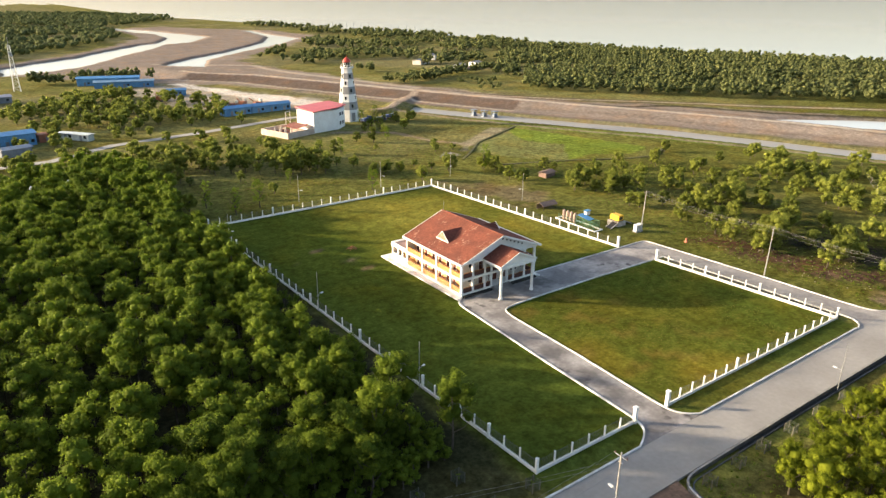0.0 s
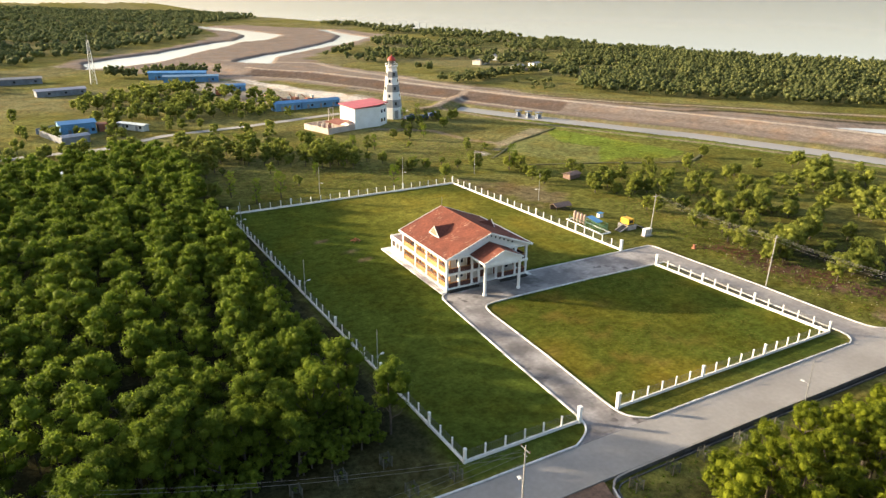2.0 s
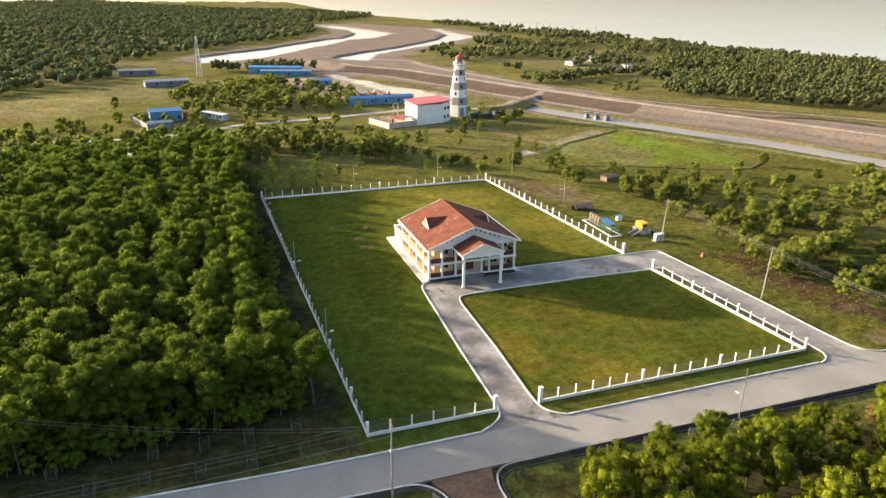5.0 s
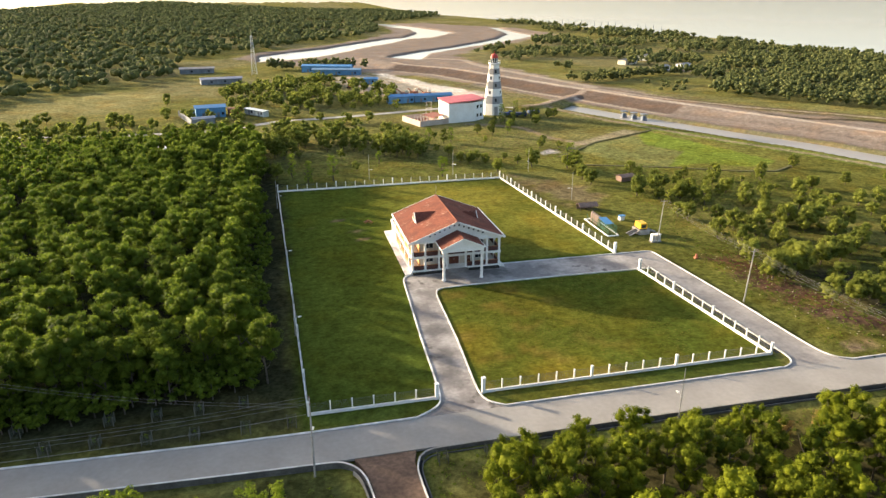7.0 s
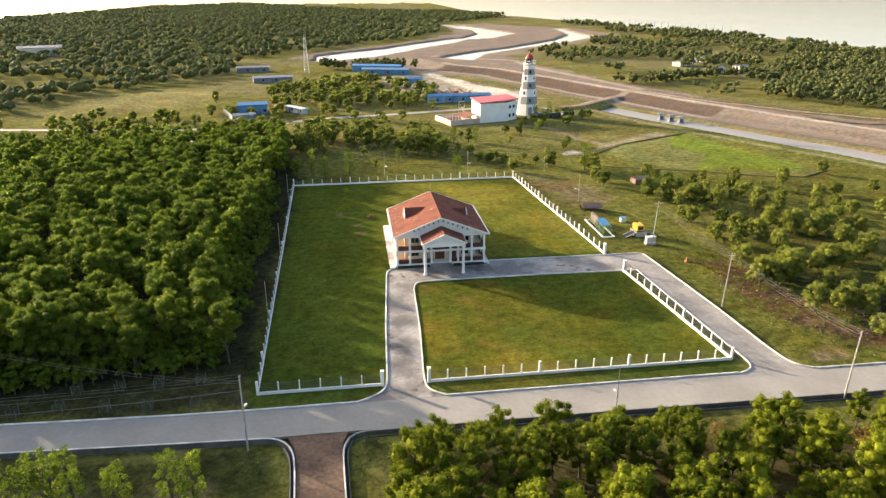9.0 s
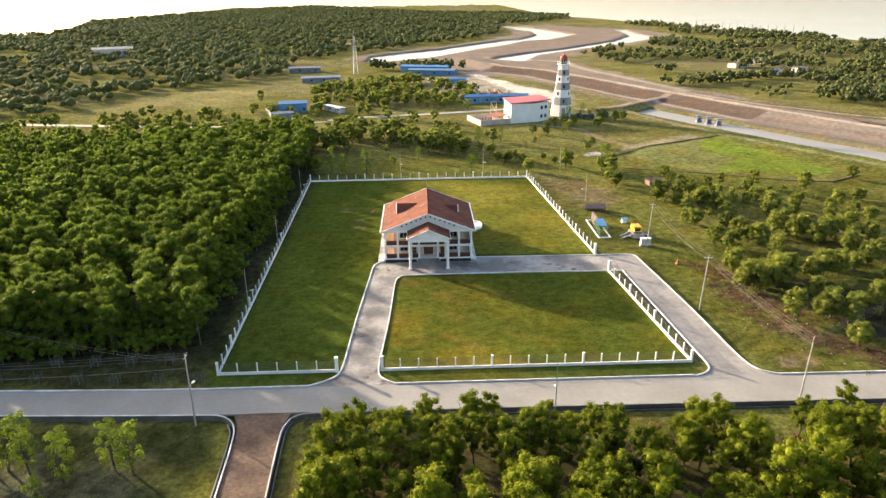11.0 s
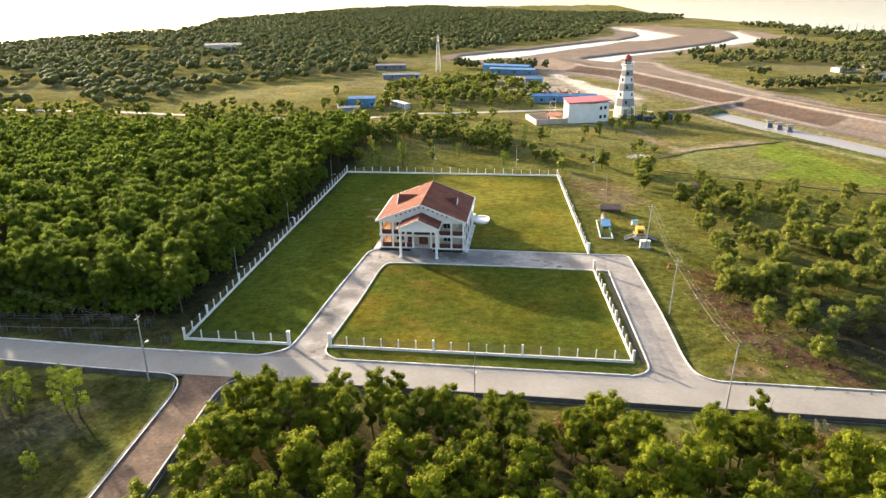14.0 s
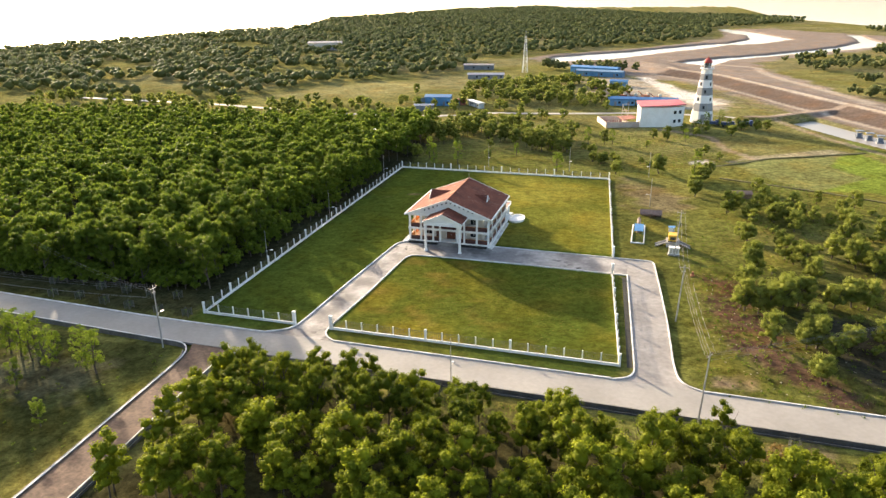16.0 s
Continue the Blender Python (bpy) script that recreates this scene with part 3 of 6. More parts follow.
def axis(lo, hi, step, far_lo, far_hi):
    a = list(np.arange(lo, hi + 0.01, step))
    s, p = step, a[-1]
    while p < far_hi:
        s *= 1.045
        p += s
        a.append(p)
    s, p, left = step, a[0], []
    while p > far_lo:
        s *= 1.045
        p -= s
        left.append(p)
    return np.array(left[::-1] + a)


def make_ground():
    xs = axis(-44, 312, 1.55, -4900, 4900)
    ys = np.concatenate([axis(-48, 320, 1.55, -4900, 320), np.arange(324, 700, 4.0), np.arange(700, 4900, 9.0)[:34], 1010 + 12 * 1.09 ** np.arange(40)])
    ys = np.array(sorted(set(np.round(ys[ys < 4900], 3)) | {4900.0} | {-13.0, -12.4, -12.1, -11.7, -11.4, -10.9, -10.2, -9.4}))
    X, Y = np.meshgrid(xs, ys)
    P = np.column_stack([X.ravel(), Y.ravel()])
    h = land_height(P)
    nx, ny = len(xs), len(ys)
    i = (np.arange(ny - 1)[:, None] * nx + np.arange(nx - 1)[None]).ravel()
    faces = np.column_stack([i, i + 1, i + nx + 1, i + nx])
    me = bpy.data.meshes.new("ground")
    me.vertices.add(len(P))
    me.vertices.foreach_set("co", np.column_stack([P, h]).astype(np.float32).ravel())
    me.loops.add(faces.size)
    me.loops.foreach_set("vertex_index", faces.ravel().astype(np.int32))
    me.polygons.add(len(faces))
    me.polygons.foreach_set("loop_start", np.arange(0, faces.size, 4, dtype=np.int32))
    me.polygons.foreach_set("use_smooth", np.ones(len(faces), bool))
    me.update(calc_edges=True)
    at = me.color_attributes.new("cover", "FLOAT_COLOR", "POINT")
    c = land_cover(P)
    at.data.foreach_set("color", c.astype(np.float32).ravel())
    me.materials.append(GROUND)
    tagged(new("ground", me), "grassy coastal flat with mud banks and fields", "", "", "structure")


make_ground()
w = Build()
w.add([(-4900, -4900, -1.25), (4900, -4900, -1.25), (4900, 4900, -1.25), (-4900, 4900, -1.25)], [(0, 1, 2, 3)])
setting("water", w, WATER, "pale silty water of sea and rivers")

# ---- road, driveway, kerbs, drains ----
DRIVE_L = [(15.0, -4.25), (17.5, -3.0), (19.2, -1.4), (19.7, 1.3), (19.9, 5.4), (20.5, 19.0), (22.1, 44.3), (22.7, 46.0), (24.2, 46.9)]
DRIVE_IN = [(28.2, -4.2), (26.2, -2.9), (25.2, -0.9), (25.4, 4.0), (26.3, 17.5), (26.9, 35.5), (27.4, 38.0), (28.9, 39.1), (37, 39.3), (56, 39.3), (72.3, 38.9), (75.4, 38.8)]
DRIVE_TOP = [(44.6, 48.5), (60, 48.3), (79.6, 48.1), (80.7, 47.4), (82.2, 31.0), (83.3, 18.0), (84.1, 3.0), (84.7, -1.7), (86.0, -3.6), (88.2, -4.6)]
DRIVE_RIN = [(75.4, 38.8), (76.8, 19.1), (78.2, -0.6), (78.0, -2.2), (77.0, -3.5), (75.0, -4.25)]


def strip(left, right, z0, z1):
    b = Build()
    n = min(len(left), len(right))
    for k in range(n - 1):
        b.prism([right[k], right[k + 1], left[k + 1], left[k]], z0, z1)
    return b


def sheet(pts, z0, z1):
    """A slab over any simple polygon."""
    bm = bmesh.new()
    vs = [bm.verts.new((x, y, z1)) for x, y in pts]
    f = bm.faces.new(vs)
    if f.normal.z < 0:
        f.normal_flip()
    bmesh.ops.triangulate(bm, faces=[f])
    g = bmesh.ops.extrude_face_region(bm, geom=bm.faces[:])
    for v in g["geom"]:
        if isinstance(v, bmesh.types.BMVert):
            v.co.z = z0
    bmesh.ops.recalc_face_normals(bm, faces=bm.faces[:])
    b = Build()
    b.add([v.co[:] for v in bm.verts], [[v.index for v in f.verts] for f in (bm.verts.index_update() or bm.faces)])
    bm.free()
    return b


def offset(line, d):
    """The broken line moved by d to its left."""
    out = []
    for k, p in enumerate(line):
        a, b = Vector(line[max(k - 1, 0)]), Vector(line[min(k + 1, len(line) - 1)])
        t = (b - a).normalized()
        out.append((p[0] - t.y * d, p[1] + t.x * d))
    return out


def round_line(line, n=3):
    """Cuts the corners of a broken line, so that it runs in curves."""
    for _ in range(n):
        out = [line[0]]
        for a, b in zip(line, line[1:]):
            q = 0.25 if math.hypot(b[0] - a[0], b[1] - a[1]) < 12 else 0.04
            out += [(a[0] + q * (b[0] - a[0]), a[1] + q * (b[1] - a[1])), (b[0] + q * (a[0] - b[0]), b[1] + q * (a[1] - b[1]))]
        line = out + [line[-1]]
    return line


def ribbon(line, width, z0, z1, side=0.0):
    b = Build()
    l, r = offset(line, side + width / 2), offset(line, side - width / 2)
    n = len(line)
    vs = [(*p, z) for z in (z0, z1) for row in (r, l) for p in row]
    fs = []
    for k in range(n - 1):
        fs += [(2 * n + k, 2 * n + k + 1, 3 * n + k + 1, 3 * n + k), (k, n + k, n + k + 1, k + 1),
               (k, k + 1, 2 * n + k + 1, 2 * n + k), (n + k + 1, n + k, 3 * n + k, 3 * n + k + 1)]
    fs += [(0, 2 * n, 3 * n, n), (n - 1, 2 * n - 1, 4 * n - 1, 3 * n - 1)]
    return b.add(vs, fs)


setting("canal", ribbon(CANAL, 19, -1.6, -1.2), canal_mat(), "grey silty water of the straight canal")
dl, di, dt, dr = (round_line(v, 2) for v in (DRIVE_L, DRIVE_IN, DRIVE_TOP, DRIVE_RIN))
setting("road", strip(ROAD_N, ROAD_S, -0.3, 0.05), CONCRETE, "pale concrete road with tyre stains")
gate_drive = sheet(di + [(75.4, 48.2)] + [(44.6, 48.5), (44.6, 46.9)] + dl[::-1], -0.3, 0.056)
setting("driveway", gate_drive, STAINED, "grey concrete driveway with dark mould stains")
side_drive = sheet([(75.4, 48.2)] + [p for p in dt if p[0] > 75.5] + dr[::-1], -0.3, 0.056)
setting("side_drive", side_drive, mat("side_concrete", (0.32, 0.295, 0.272), (0.225, 0.205, 0.19), 0.2, 0.85, 0.1, 1.1, 0.14), "grey concrete side drive with wheel marks")


def kerb(name, line, side=0.12):
    setting(name, ribbon(line, 0.24, -0.2, 0.22, side), KERB, "low white-painted concrete kerb")


kerb("kerb_drive_west", dl, 0.12)
kerb("kerb_lawn", di, -0.12)
kerb("kerb_drive_north", dt, 0.12)
kerb("kerb_side_drive", dr, 0.12)
kerb("kerb_road_west", [(-160, 1.0), (-80, -1.0), (-38, -3.0), (-11, -4.1), (0, -4.3), (15.0, -4.25)])
kerb("kerb_road_middle", [(28.2, -4.2), (75.0, -4.25)])
kerb("kerb_road_east", [(88.2, -4.6), (112, -4.8), (220, -7.5)])
DRAIN_W = [(-160, -5.2), (-80, -7.4), (-38, -9.4), (-11, -10.7), (3.2, -11.3), (4.9, -12.4), (6.0, -14.2), (6.6, -17), (7.1, -26.5), (7.9, -42), (9.0, -70), (14.0, -220)]
DRAIN_E = [(20.5, -220), (15.5, -70), (13.9, -40), (13.1, -26), (12.7, -17), (12.8, -14.6), (13.5, -12.8), (15.0, -11.4), (43, -11.4), (112, -12.1), (220, -14.8)]
DRAIN_BED = mat("drain_near_black", (0.035, 0.033, 0.028), (0.022, 0.021, 0.018), 1.0, 0.9, 0.2, 5, 0.2)
PALEWALL = mat("dry_concrete", (0.33, 0.31, 0.285), (0.22, 0.205, 0.19), 0.5, 0.85, 0.15, 4, 0.18)
for tag, line, wall in (("west", DRAIN_W, WALLGREY), ("track", DRAIN_E[:7], PALEWALL), ("east", DRAIN_E[6:], WALLGREY)):
    line = round_line(line, 2)
    setting("drain_wall_" + tag, ribbon(line, 0.24, -1.3, 0.06, -0.05), wall, "concrete drain wall beside the roadway")
    setting("drain_coping_" + tag, ribbon(line, 0.26 if tag == "east" else 0.2, 0.06, 0.16, -0.05), PALEWALL if tag == "east" else KERB, "worn pale coping of the drain wall")
    line = line if tag != "west" else [p for p in line if p[1] < -13]
    setting("drain_outer_wall_" + tag, ribbon(line, 0.14, -1.3, -0.34 if tag == "east" else -0.12, -0.78 if tag == "east" else -0.62), PALEWALL if tag == "west" else WALLGREY, "thin outer concrete wall of the drain")
    setting("drain_bed_" + tag, ribbon(line, 0.54 if tag == "east" else 0.38, -1.3, -0.54 if tag == "east" else -0.4, -0.44 if tag == "east" else -0.36), DRAIN_BED, "near-black bed of the drain")
track_w = [(5.2, -11.2), (6.2, -13.6), (6.75, -17), (7.2, -26.5), (8.0, -42), (9.1, -70), (14.1, -220)]
track_e = [(13.4, -11.2), (12.75, -13.6), (12.6, -17), (13.0, -26), (13.8, -40), (15.4, -70), (20.4, -220)]
setting("dirt_track", strip(track_e, track_w, -1.2, -0.02), mat("track_soil", (0.138, 0.088, 0.060), (0.082, 0.052, 0.037), 0.35, 0.95, 0.6, 1.8, 0.3), "brown earth track with wheel ruts")
# A flat near-black strip in place of a dug ditch.
setting("side_ditch", ribbon([(75.0, 37.5), (76.3, 19.0), (77.6, 0.0)], 0.85, -0.3, 0.03, 0.0), DRAIN_BED, "flat near-black strip for the ditch inside the kerb")
DIKE_EARTH = mat("grassy_dike", (0.12, 0.115, 0.040), (0.075, 0.072, 0.026), 0.4, 0.95, 0.3, 2, 0.3)
setting("field_dike_south", ribbon(round_line(DIKE_A, 2), 0.9, -0.3, 0.24), DIKE_EARTH, "low grassy earth dike between the paddies")
setting("field_dike_west", ribbon(round_line(DIKE_B, 2), 0.8, -0.3, 0.24), DIKE_EARTH, "low grassy earth dike beside the stubble field")

# ---- compound fence ----
POST_SMALL = to_mesh("post", Build().box(-0.09, 0.09, -0.09, 0.09, 0, 1.98).box(-0.11, 0.11, -0.11, 0.11, 1.98, 2.05), WHITE)
POST_LARGE = to_mesh("post", Build().box(-0.17, 0.17, -0.17, 0.17, 0, 2.2).box(-0.20, 0.20, -0.20, 0.20, 2.2, 2.3), WHITE)
POST_GATE = to_mesh("gate_post", Build().box(-0.25, 0.25, -0.25, 0.25, 0, 2.5).box(-0.30, 0.30, -0.30, 0.30, 2.5, 2.65), WHITE)


def net_mesh(length):
    b = Build()
    for z in (0.55, 0.85, 1.15, 1.45, 1.75, 1.92):
        b.box(0, length, -0.012, 0.012, z - 0.012, z + 0.012)
    n = max(2, int(length / 0.3))
    for k in range(1, n):
        x = length * k / n
        b.box(x - 0.008, x + 0.008, -0.008, 0.008, 0.42, 1.92)
    return to_mesh("wire_net", b, NETTING)


def fence(a, b, bays, large=(), ends=("large", "large"), label=""):
    """A low white wall with posts and wire netting from a to b."""
    a, b = Vector((*a, 0)), Vector((*b, 0))
    d = (b - a) / bays
    turn = math.atan2(d.y, d.x)
    f = thing("fence", a, label, "fence", "fences round the compound")
    part("base_wall", Build().obox(a, b, 0.22, -0.2, 0.42).obox(a, b, 0.28, 0.42, 0.48), WHITE, f)
    net = net_mesh(d.length)
    for k in range(bays + 1):
        kind = ends[0] if k == 0 else ends[1] if k == bays else "large" if k in large else "small"
        if kind:
            piece("gate_post" if kind == "gate" else "post", {"small": POST_SMALL, "large": POST_LARGE, "gate": POST_GATE}[kind], f, a + d * k, turn)
        if k < bays:
            piece("wire_net", net, f, a + d * k, turn)
    return f


fence((0, 0), (18.8, 0), 6, (), ("large", "gate"), "short white fence of posts and netting beside the gateway")
fence((26.0, 0), (76, 0), 17, (6, 11), ("gate", "large"), "white front fence of posts on a low wall along the road")
fence((76, 0), (72.5, 38.2), 13, (5, 9), ("", "gate"), "white fence of posts on a low wall beside the side drive")
fence((72.0, 48.9), (66.6, 117.6), 23, (5, 10, 15, 20), ("gate", "large"), "white fence of posts on a low wall behind the lawn")
fence((66.6, 117.6), (-2.0, 117.2), 24, (6, 12, 18), ("", "large"), "white rear fence of posts on a low wall under trees")
fence((-2.0, 117.2), (0, 0), 38, (6, 12, 18, 24, 30, 35), ("", ""), "white fence of posts and netting beside the dark woods")

# ---- the house ----
BLACKISH = mat("gap_shade", (0.035, 0.033, 0.028), (0.02, 0.02, 0.018), 1.0, 0.9, 0.2, 5, 0.2)
HX0, HX1, HY0, HY1, HYE = 24.4, 44.0, 47.5, 67.2, 73.2
HMID = (HX0 + HX1) / 2
Z0, Z1, Z2, ZR = 0.65, 3.75, 7.1, 10.9       # ground floor, upper floor, eaves, ridge
house = thing("house", (HMID, 57, 0), "two-storey white rest house with red tiled gable roof, on the lawn", "house")
p = Build()
p.box(HX0 - 1.45, HX0 - 0.25, HY0 - 0.7, HYE + 0.6, 0, 0.32).box(HX1 + 0.25, HX1 + 0.9, HY0 - 0.7, HY1 - 0.8, 0, 0.25)
p.box(HX0 - 1.45, HX1 + 0.2, HYE + 0.6, HYE + 2.2, 0, 0.32)
part("apron", p, KERB, house, "white cement walkway round the plinth")
part("plinth", Build().box(HX0 - 0.2, HX1 + 0.2, HY0 - 0.2, HYE, 0, Z0), WHITE, house)
# Dark boxes before the plinth stand in for shade under the veranda floor.
for xa, xb in ((HX0 + 0.2, HMID - 2.6), (HMID + 2.6, HX1 - 0.4)):
    part("front_ditch", Build().box(xa, xb, HY0 - 0.95, HY0 - 0.22, 0, 0.42), BLACKISH, house, "dark box standing in for the shaded gap under the veranda floor")
steps = Build()
for k in range(3):
    steps.box(HMID - 2.4, HMID + 2.4, HY0 - 1.5 + 0.4 * k, HY0 - 0.2, 0, 0.2 * (k + 1))
part("entrance_steps", steps, STAINED, house, "grey cement steps before the entrance")
part("upper_floor", Build().box(HX0 - 0.1, HX1 + 0.1, HY0 - 0.1, HYE - 0.1, Z1 - 0.45, Z1), WHITE, house)
part("eaves_slab", Build().box(HX0 - 0.15, HX1 + 0.15, HY0 - 0.15, HY1, Z2 - 0.4, Z2), WHITE, house)
part("terrace_floor", Build().box(HX0 + 0.15, HX1 - 0.1, HY1 + 0.1, HYE - 0.3, Z1, Z1 + 0.03), mat("terrace_tile", (0.42, 0.27, 0.21), (0.34, 0.21, 0.17), 0.6, 0.7), house, "pinkish tiled terrace floor")
part("terrace_parapet", Build().box(HX0 - 0.1, HX0 + 0.15, HY1, HYE - 0.1, Z1, Z1 + 0.4).box(HX0 + 0.15, HX1 + 0.1, HYE - 0.3, HYE - 0.1, Z1, Z1 + 0.4), WHITE, house, "low white terrace parapet")
# inner walls behind the verandas
IX0, IX1, IY0 = HX0 + 2.1, HX1 - 2.1, HY0 + 2.3
part("west_wall", Build().box(IX0, IX0 + 0.2, IY0, HYE - 0.3, Z0, Z1 - 0.35).box(IX0, IX0 + 0.2, IY0, HY1, Z1, Z2 - 0.4), ORANGE, house, "ochre veranda wall")
part("front_wall", Build().box(IX0, IX1, IY0 + 0.003, IY0 + 0.2, Z0, Z1 - 0.35).box(IX0, IX1, IY0 + 0.003, IY0 + 0.2, Z1, Z2 - 0.4), CREAM, house, "pale cream veranda wall")
part("east_wall", Build().box(IX1 - 0.2, IX1 + 0.003, IY0 + 0.2, HYE - 0.3, Z0, Z1 - 0.35).box(IX1 - 0.2, IX1 + 0.003, IY0 + 0.2, HY1, Z1, Z2 - 0.4), CREAM, house)
part("rear_wall", Build().box(HX0 + 0.3, HX1 - 0.3, HYE - 0.3, HYE - 0.1, Z0, Z1 - 0.35).box(HX0 + 0.3, HX1 - 0.2, HY1 - 0.2, HY1, Z1, Z2 - 0.4), WHITE, house)


def col_mesh(h, w=0.42):
    return to_mesh("column", Build().box(-w / 2, w / 2, -w / 2, w / 2, 0, h).box(-w * 0.62, w * 0.62, -w * 0.62, w * 0.62, h - 0.22, h - 0.06).box(-w * 0.62, w * 0.62, -w * 0.62, w * 0.62, 0, 0.2), WHITE)


COL_LOW, COL_UP = col_mesh(Z1 - 0.35 - Z0), col_mesh(Z2 - 0.4 - Z1)
side_ys = [HY0 + 0.25, HY0 + 3.7, HY0 + 8.6, HY0 + 13.7, HY1 - 0.25]
front_xs = [HX0 + 0.25, HX0 + 3.0, HX0 + 6.0, HMID - 2.1, HMID + 2.1, HX1 - 6.0, HX1 - 3.0, HX1 - 0.25]
ext_ys = [HY1 + 1.6, HY1 + 3.4, HYE - 0.4]
for x in (HX0 + 0.25, HX1 - 0.25):
    for y in side_ys:
        piece("column", COL_LOW, house, (x, y, Z0))
        piece("column", COL_UP, house, (x, y, Z1))
for x in front_xs[1:-1]:
    piece("column", COL_LOW, house, (x, HY0 + 0.25, Z0))
    piece("column", COL_UP, house, (x, HY0 + 0.25, Z1))
for y in ext_ys:
    piece("column", COL_LOW, house, (HX0 + 0.25, y, Z0))


def parapet(a, b, z, panel_mat, label):
    """A filled balustrade panel with a thin rail between two columns."""
    q = part("parapet", Build().obox(a, b, 0.10, z, z + 0.98), panel_mat, house, label)
    part("rail", Build().obox(a, b, 0.16, z + 0.98, z + 1.05), WOOD_SUNLIT if panel_mat is not WHITE else WHITE, q)


for z in (Z0, Z1):
    for a, b in zip(side_ys, side_ys[1:]):
        parapet((HX0 + 0.25, a + 0.21), (HX0 + 0.25, b - 0.21), z, WOOD_SUNLIT, "slatted balustrade panel in sunlit brown")
        parapet((HX1 - 0.25, a + 0.21), (HX1 - 0.25, b - 0.21), z, WOOD_SHADED, "parapet panel in shade-darkened red-brown")
    for k, (a, b) in enumerate(zip(front_xs, front_xs[1:])):
        if k == 3 and z == Z0:
            continue
        parapet((a + 0.21, HY0 + 0.25), (b - 0.21, HY0 + 0.25), z, WOOD_SHADED, "parapet panel in shade-darkened red-brown")
    if z == Z0:
        for a, b in zip([side_ys[-1]] + ext_ys, ext_ys):
            parapet((HX0 + 0.25, a + 0.21), (HX0 + 0.25, b - 0.21), z, WHITE, "white parapet panel")


def door(x0, x1, y0, y1, z, h, axis_name, label, leaves=2):
    """A panelled door set against an inner wall, with frame and handle."""
    d = part("door", Build().box(x0, x1, y0, y1, z, z + h), DOORWOOD, house, label)
    fr, hd = Build(), Build()
    if axis_name == "x":
        xm = (x0 + x1) / 2
        fr.box(x0 - 0.1, x0, y0 - 0.02, y1 + 0.01, z, z + h + 0.1).box(x1, x1 + 0.1, y0 - 0.02, y1 + 0.01, z, z + h + 0.1).box(x0, x1, y0 - 0.02, y1 + 0.01, z + h, z + h + 0.1)
        hd.box(xm - 0.06, xm + 0.06, y0 - 0.06, y0 - 0.001, z + 0.95, z + 1.1)
    else:
        ym = (y0 + y1) / 2
        fr.box(x0 - 0.02, x1 + 0.01, y0 - 0.1, y0, z, z + h + 0.1).box(x0 - 0.02, x1 + 0.01, y1, y1 + 0.1, z, z + h + 0.1).box(x0 - 0.02, x1 + 0.01, y0, y1, z + h, z + h + 0.1)
        hd.box(x0 - 0.06, x0 - 0.001, ym - 0.06, ym + 0.06, z + 0.95, z + 1.1)
    part("door_frame", fr, WHITE, d)
    part("handle", hd, GALV, d, "steel door handle")


def window(x0, x1, y0, y1, z0, z1, axis_name):
    """A window against an inner wall: frame, mullion, two panes."""
    wdw = part("window", Build().box(x0, x1, y0, y1, z0, z0 + 0.06), WHITE, house, "white-framed window")
    fr = Build()
    if axis_name == "x":
        xm = (x0 + x1) / 2
        for a in (x0, xm - 0.03, x1 - 0.06):
            fr.box(a, a + 0.06, y0 - 0.03, y1, z0 + 0.06, z1)
        fr.box(x0, x1, y0 - 0.03, y1, z1, z1 + 0.07)
        panes = [Build().box(x0 + 0.06, xm - 0.03, y0, y1 - 0.01, z0 + 0.06, z1), Build().box(xm + 0.03, x1 - 0.06, y0, y1 - 0.01, z0 + 0.06, z1)]
    else:
        ym = (y0 + y1) / 2
        for a in (y0, ym - 0.03, y1 - 0.06):
            fr.box(x0 - 0.03, x1 + 0.03, a, a + 0.06, z0 + 0.06, z1)
        fr.box(x0 - 0.03, x1 + 0.03, y0, y1, z1, z1 + 0.07)
        panes = [Build().box(x0, x1 - 0.01, y0 + 0.06, ym - 0.03, z0 + 0.06, z1), Build().box(x0, x1 - 0.01, ym + 0.03, y1 - 0.06, z0 + 0.06, z1)]
    part("window_frame", fr, WHITE, wdw)
    for q in panes:
        part("pane", q, GLASS, wdw)


door(HMID - 1.1, HMID + 1.1, IY0 - 0.06, IY0, Z0, 2.35, "x", "wide red-brown double entrance door")
for z in (Z0, Z1):
    for x in (HMID - 5.5, HMID + 5.6):
        window(x - 0.9, x + 0.9, IY0 - 0.05, IY0, z + 0.9, z + 2.2, "x")
    for x in (HMID - 3.2, HMID + 3.2):
        door(x - 0.5, x + 0.5, IY0 - 0.06, IY0, z, 2.1, "x", "red-brown veranda door")
    for k, (a, b) in enumerate(zip(side_ys, side_ys[1:])):
        if k:
            door(IX0 - 0.06, IX0, a + 0.8, a + 1.7, z, 2.1, "y", "brown wooden room door")
            door(IX0 - 0.06, IX0, b - 1.9, b - 1.0, z, 2.1, "y", "brown wooden room door")
            window(IX1 + 0.003, IX1 + 0.06, a + 1.0, a + 2.8, z + 0.9, z + 2.1, "y")

# roof: two slopes with thick white edges, gables with square vents, dormers
OV = 0.55
slope = (ZR - Z2) / (HMID - HX0)


def roof_z(x):
    return Z2 + 0.18 + slope * (HMID - HX0 - abs(x - HMID)) + 0.12


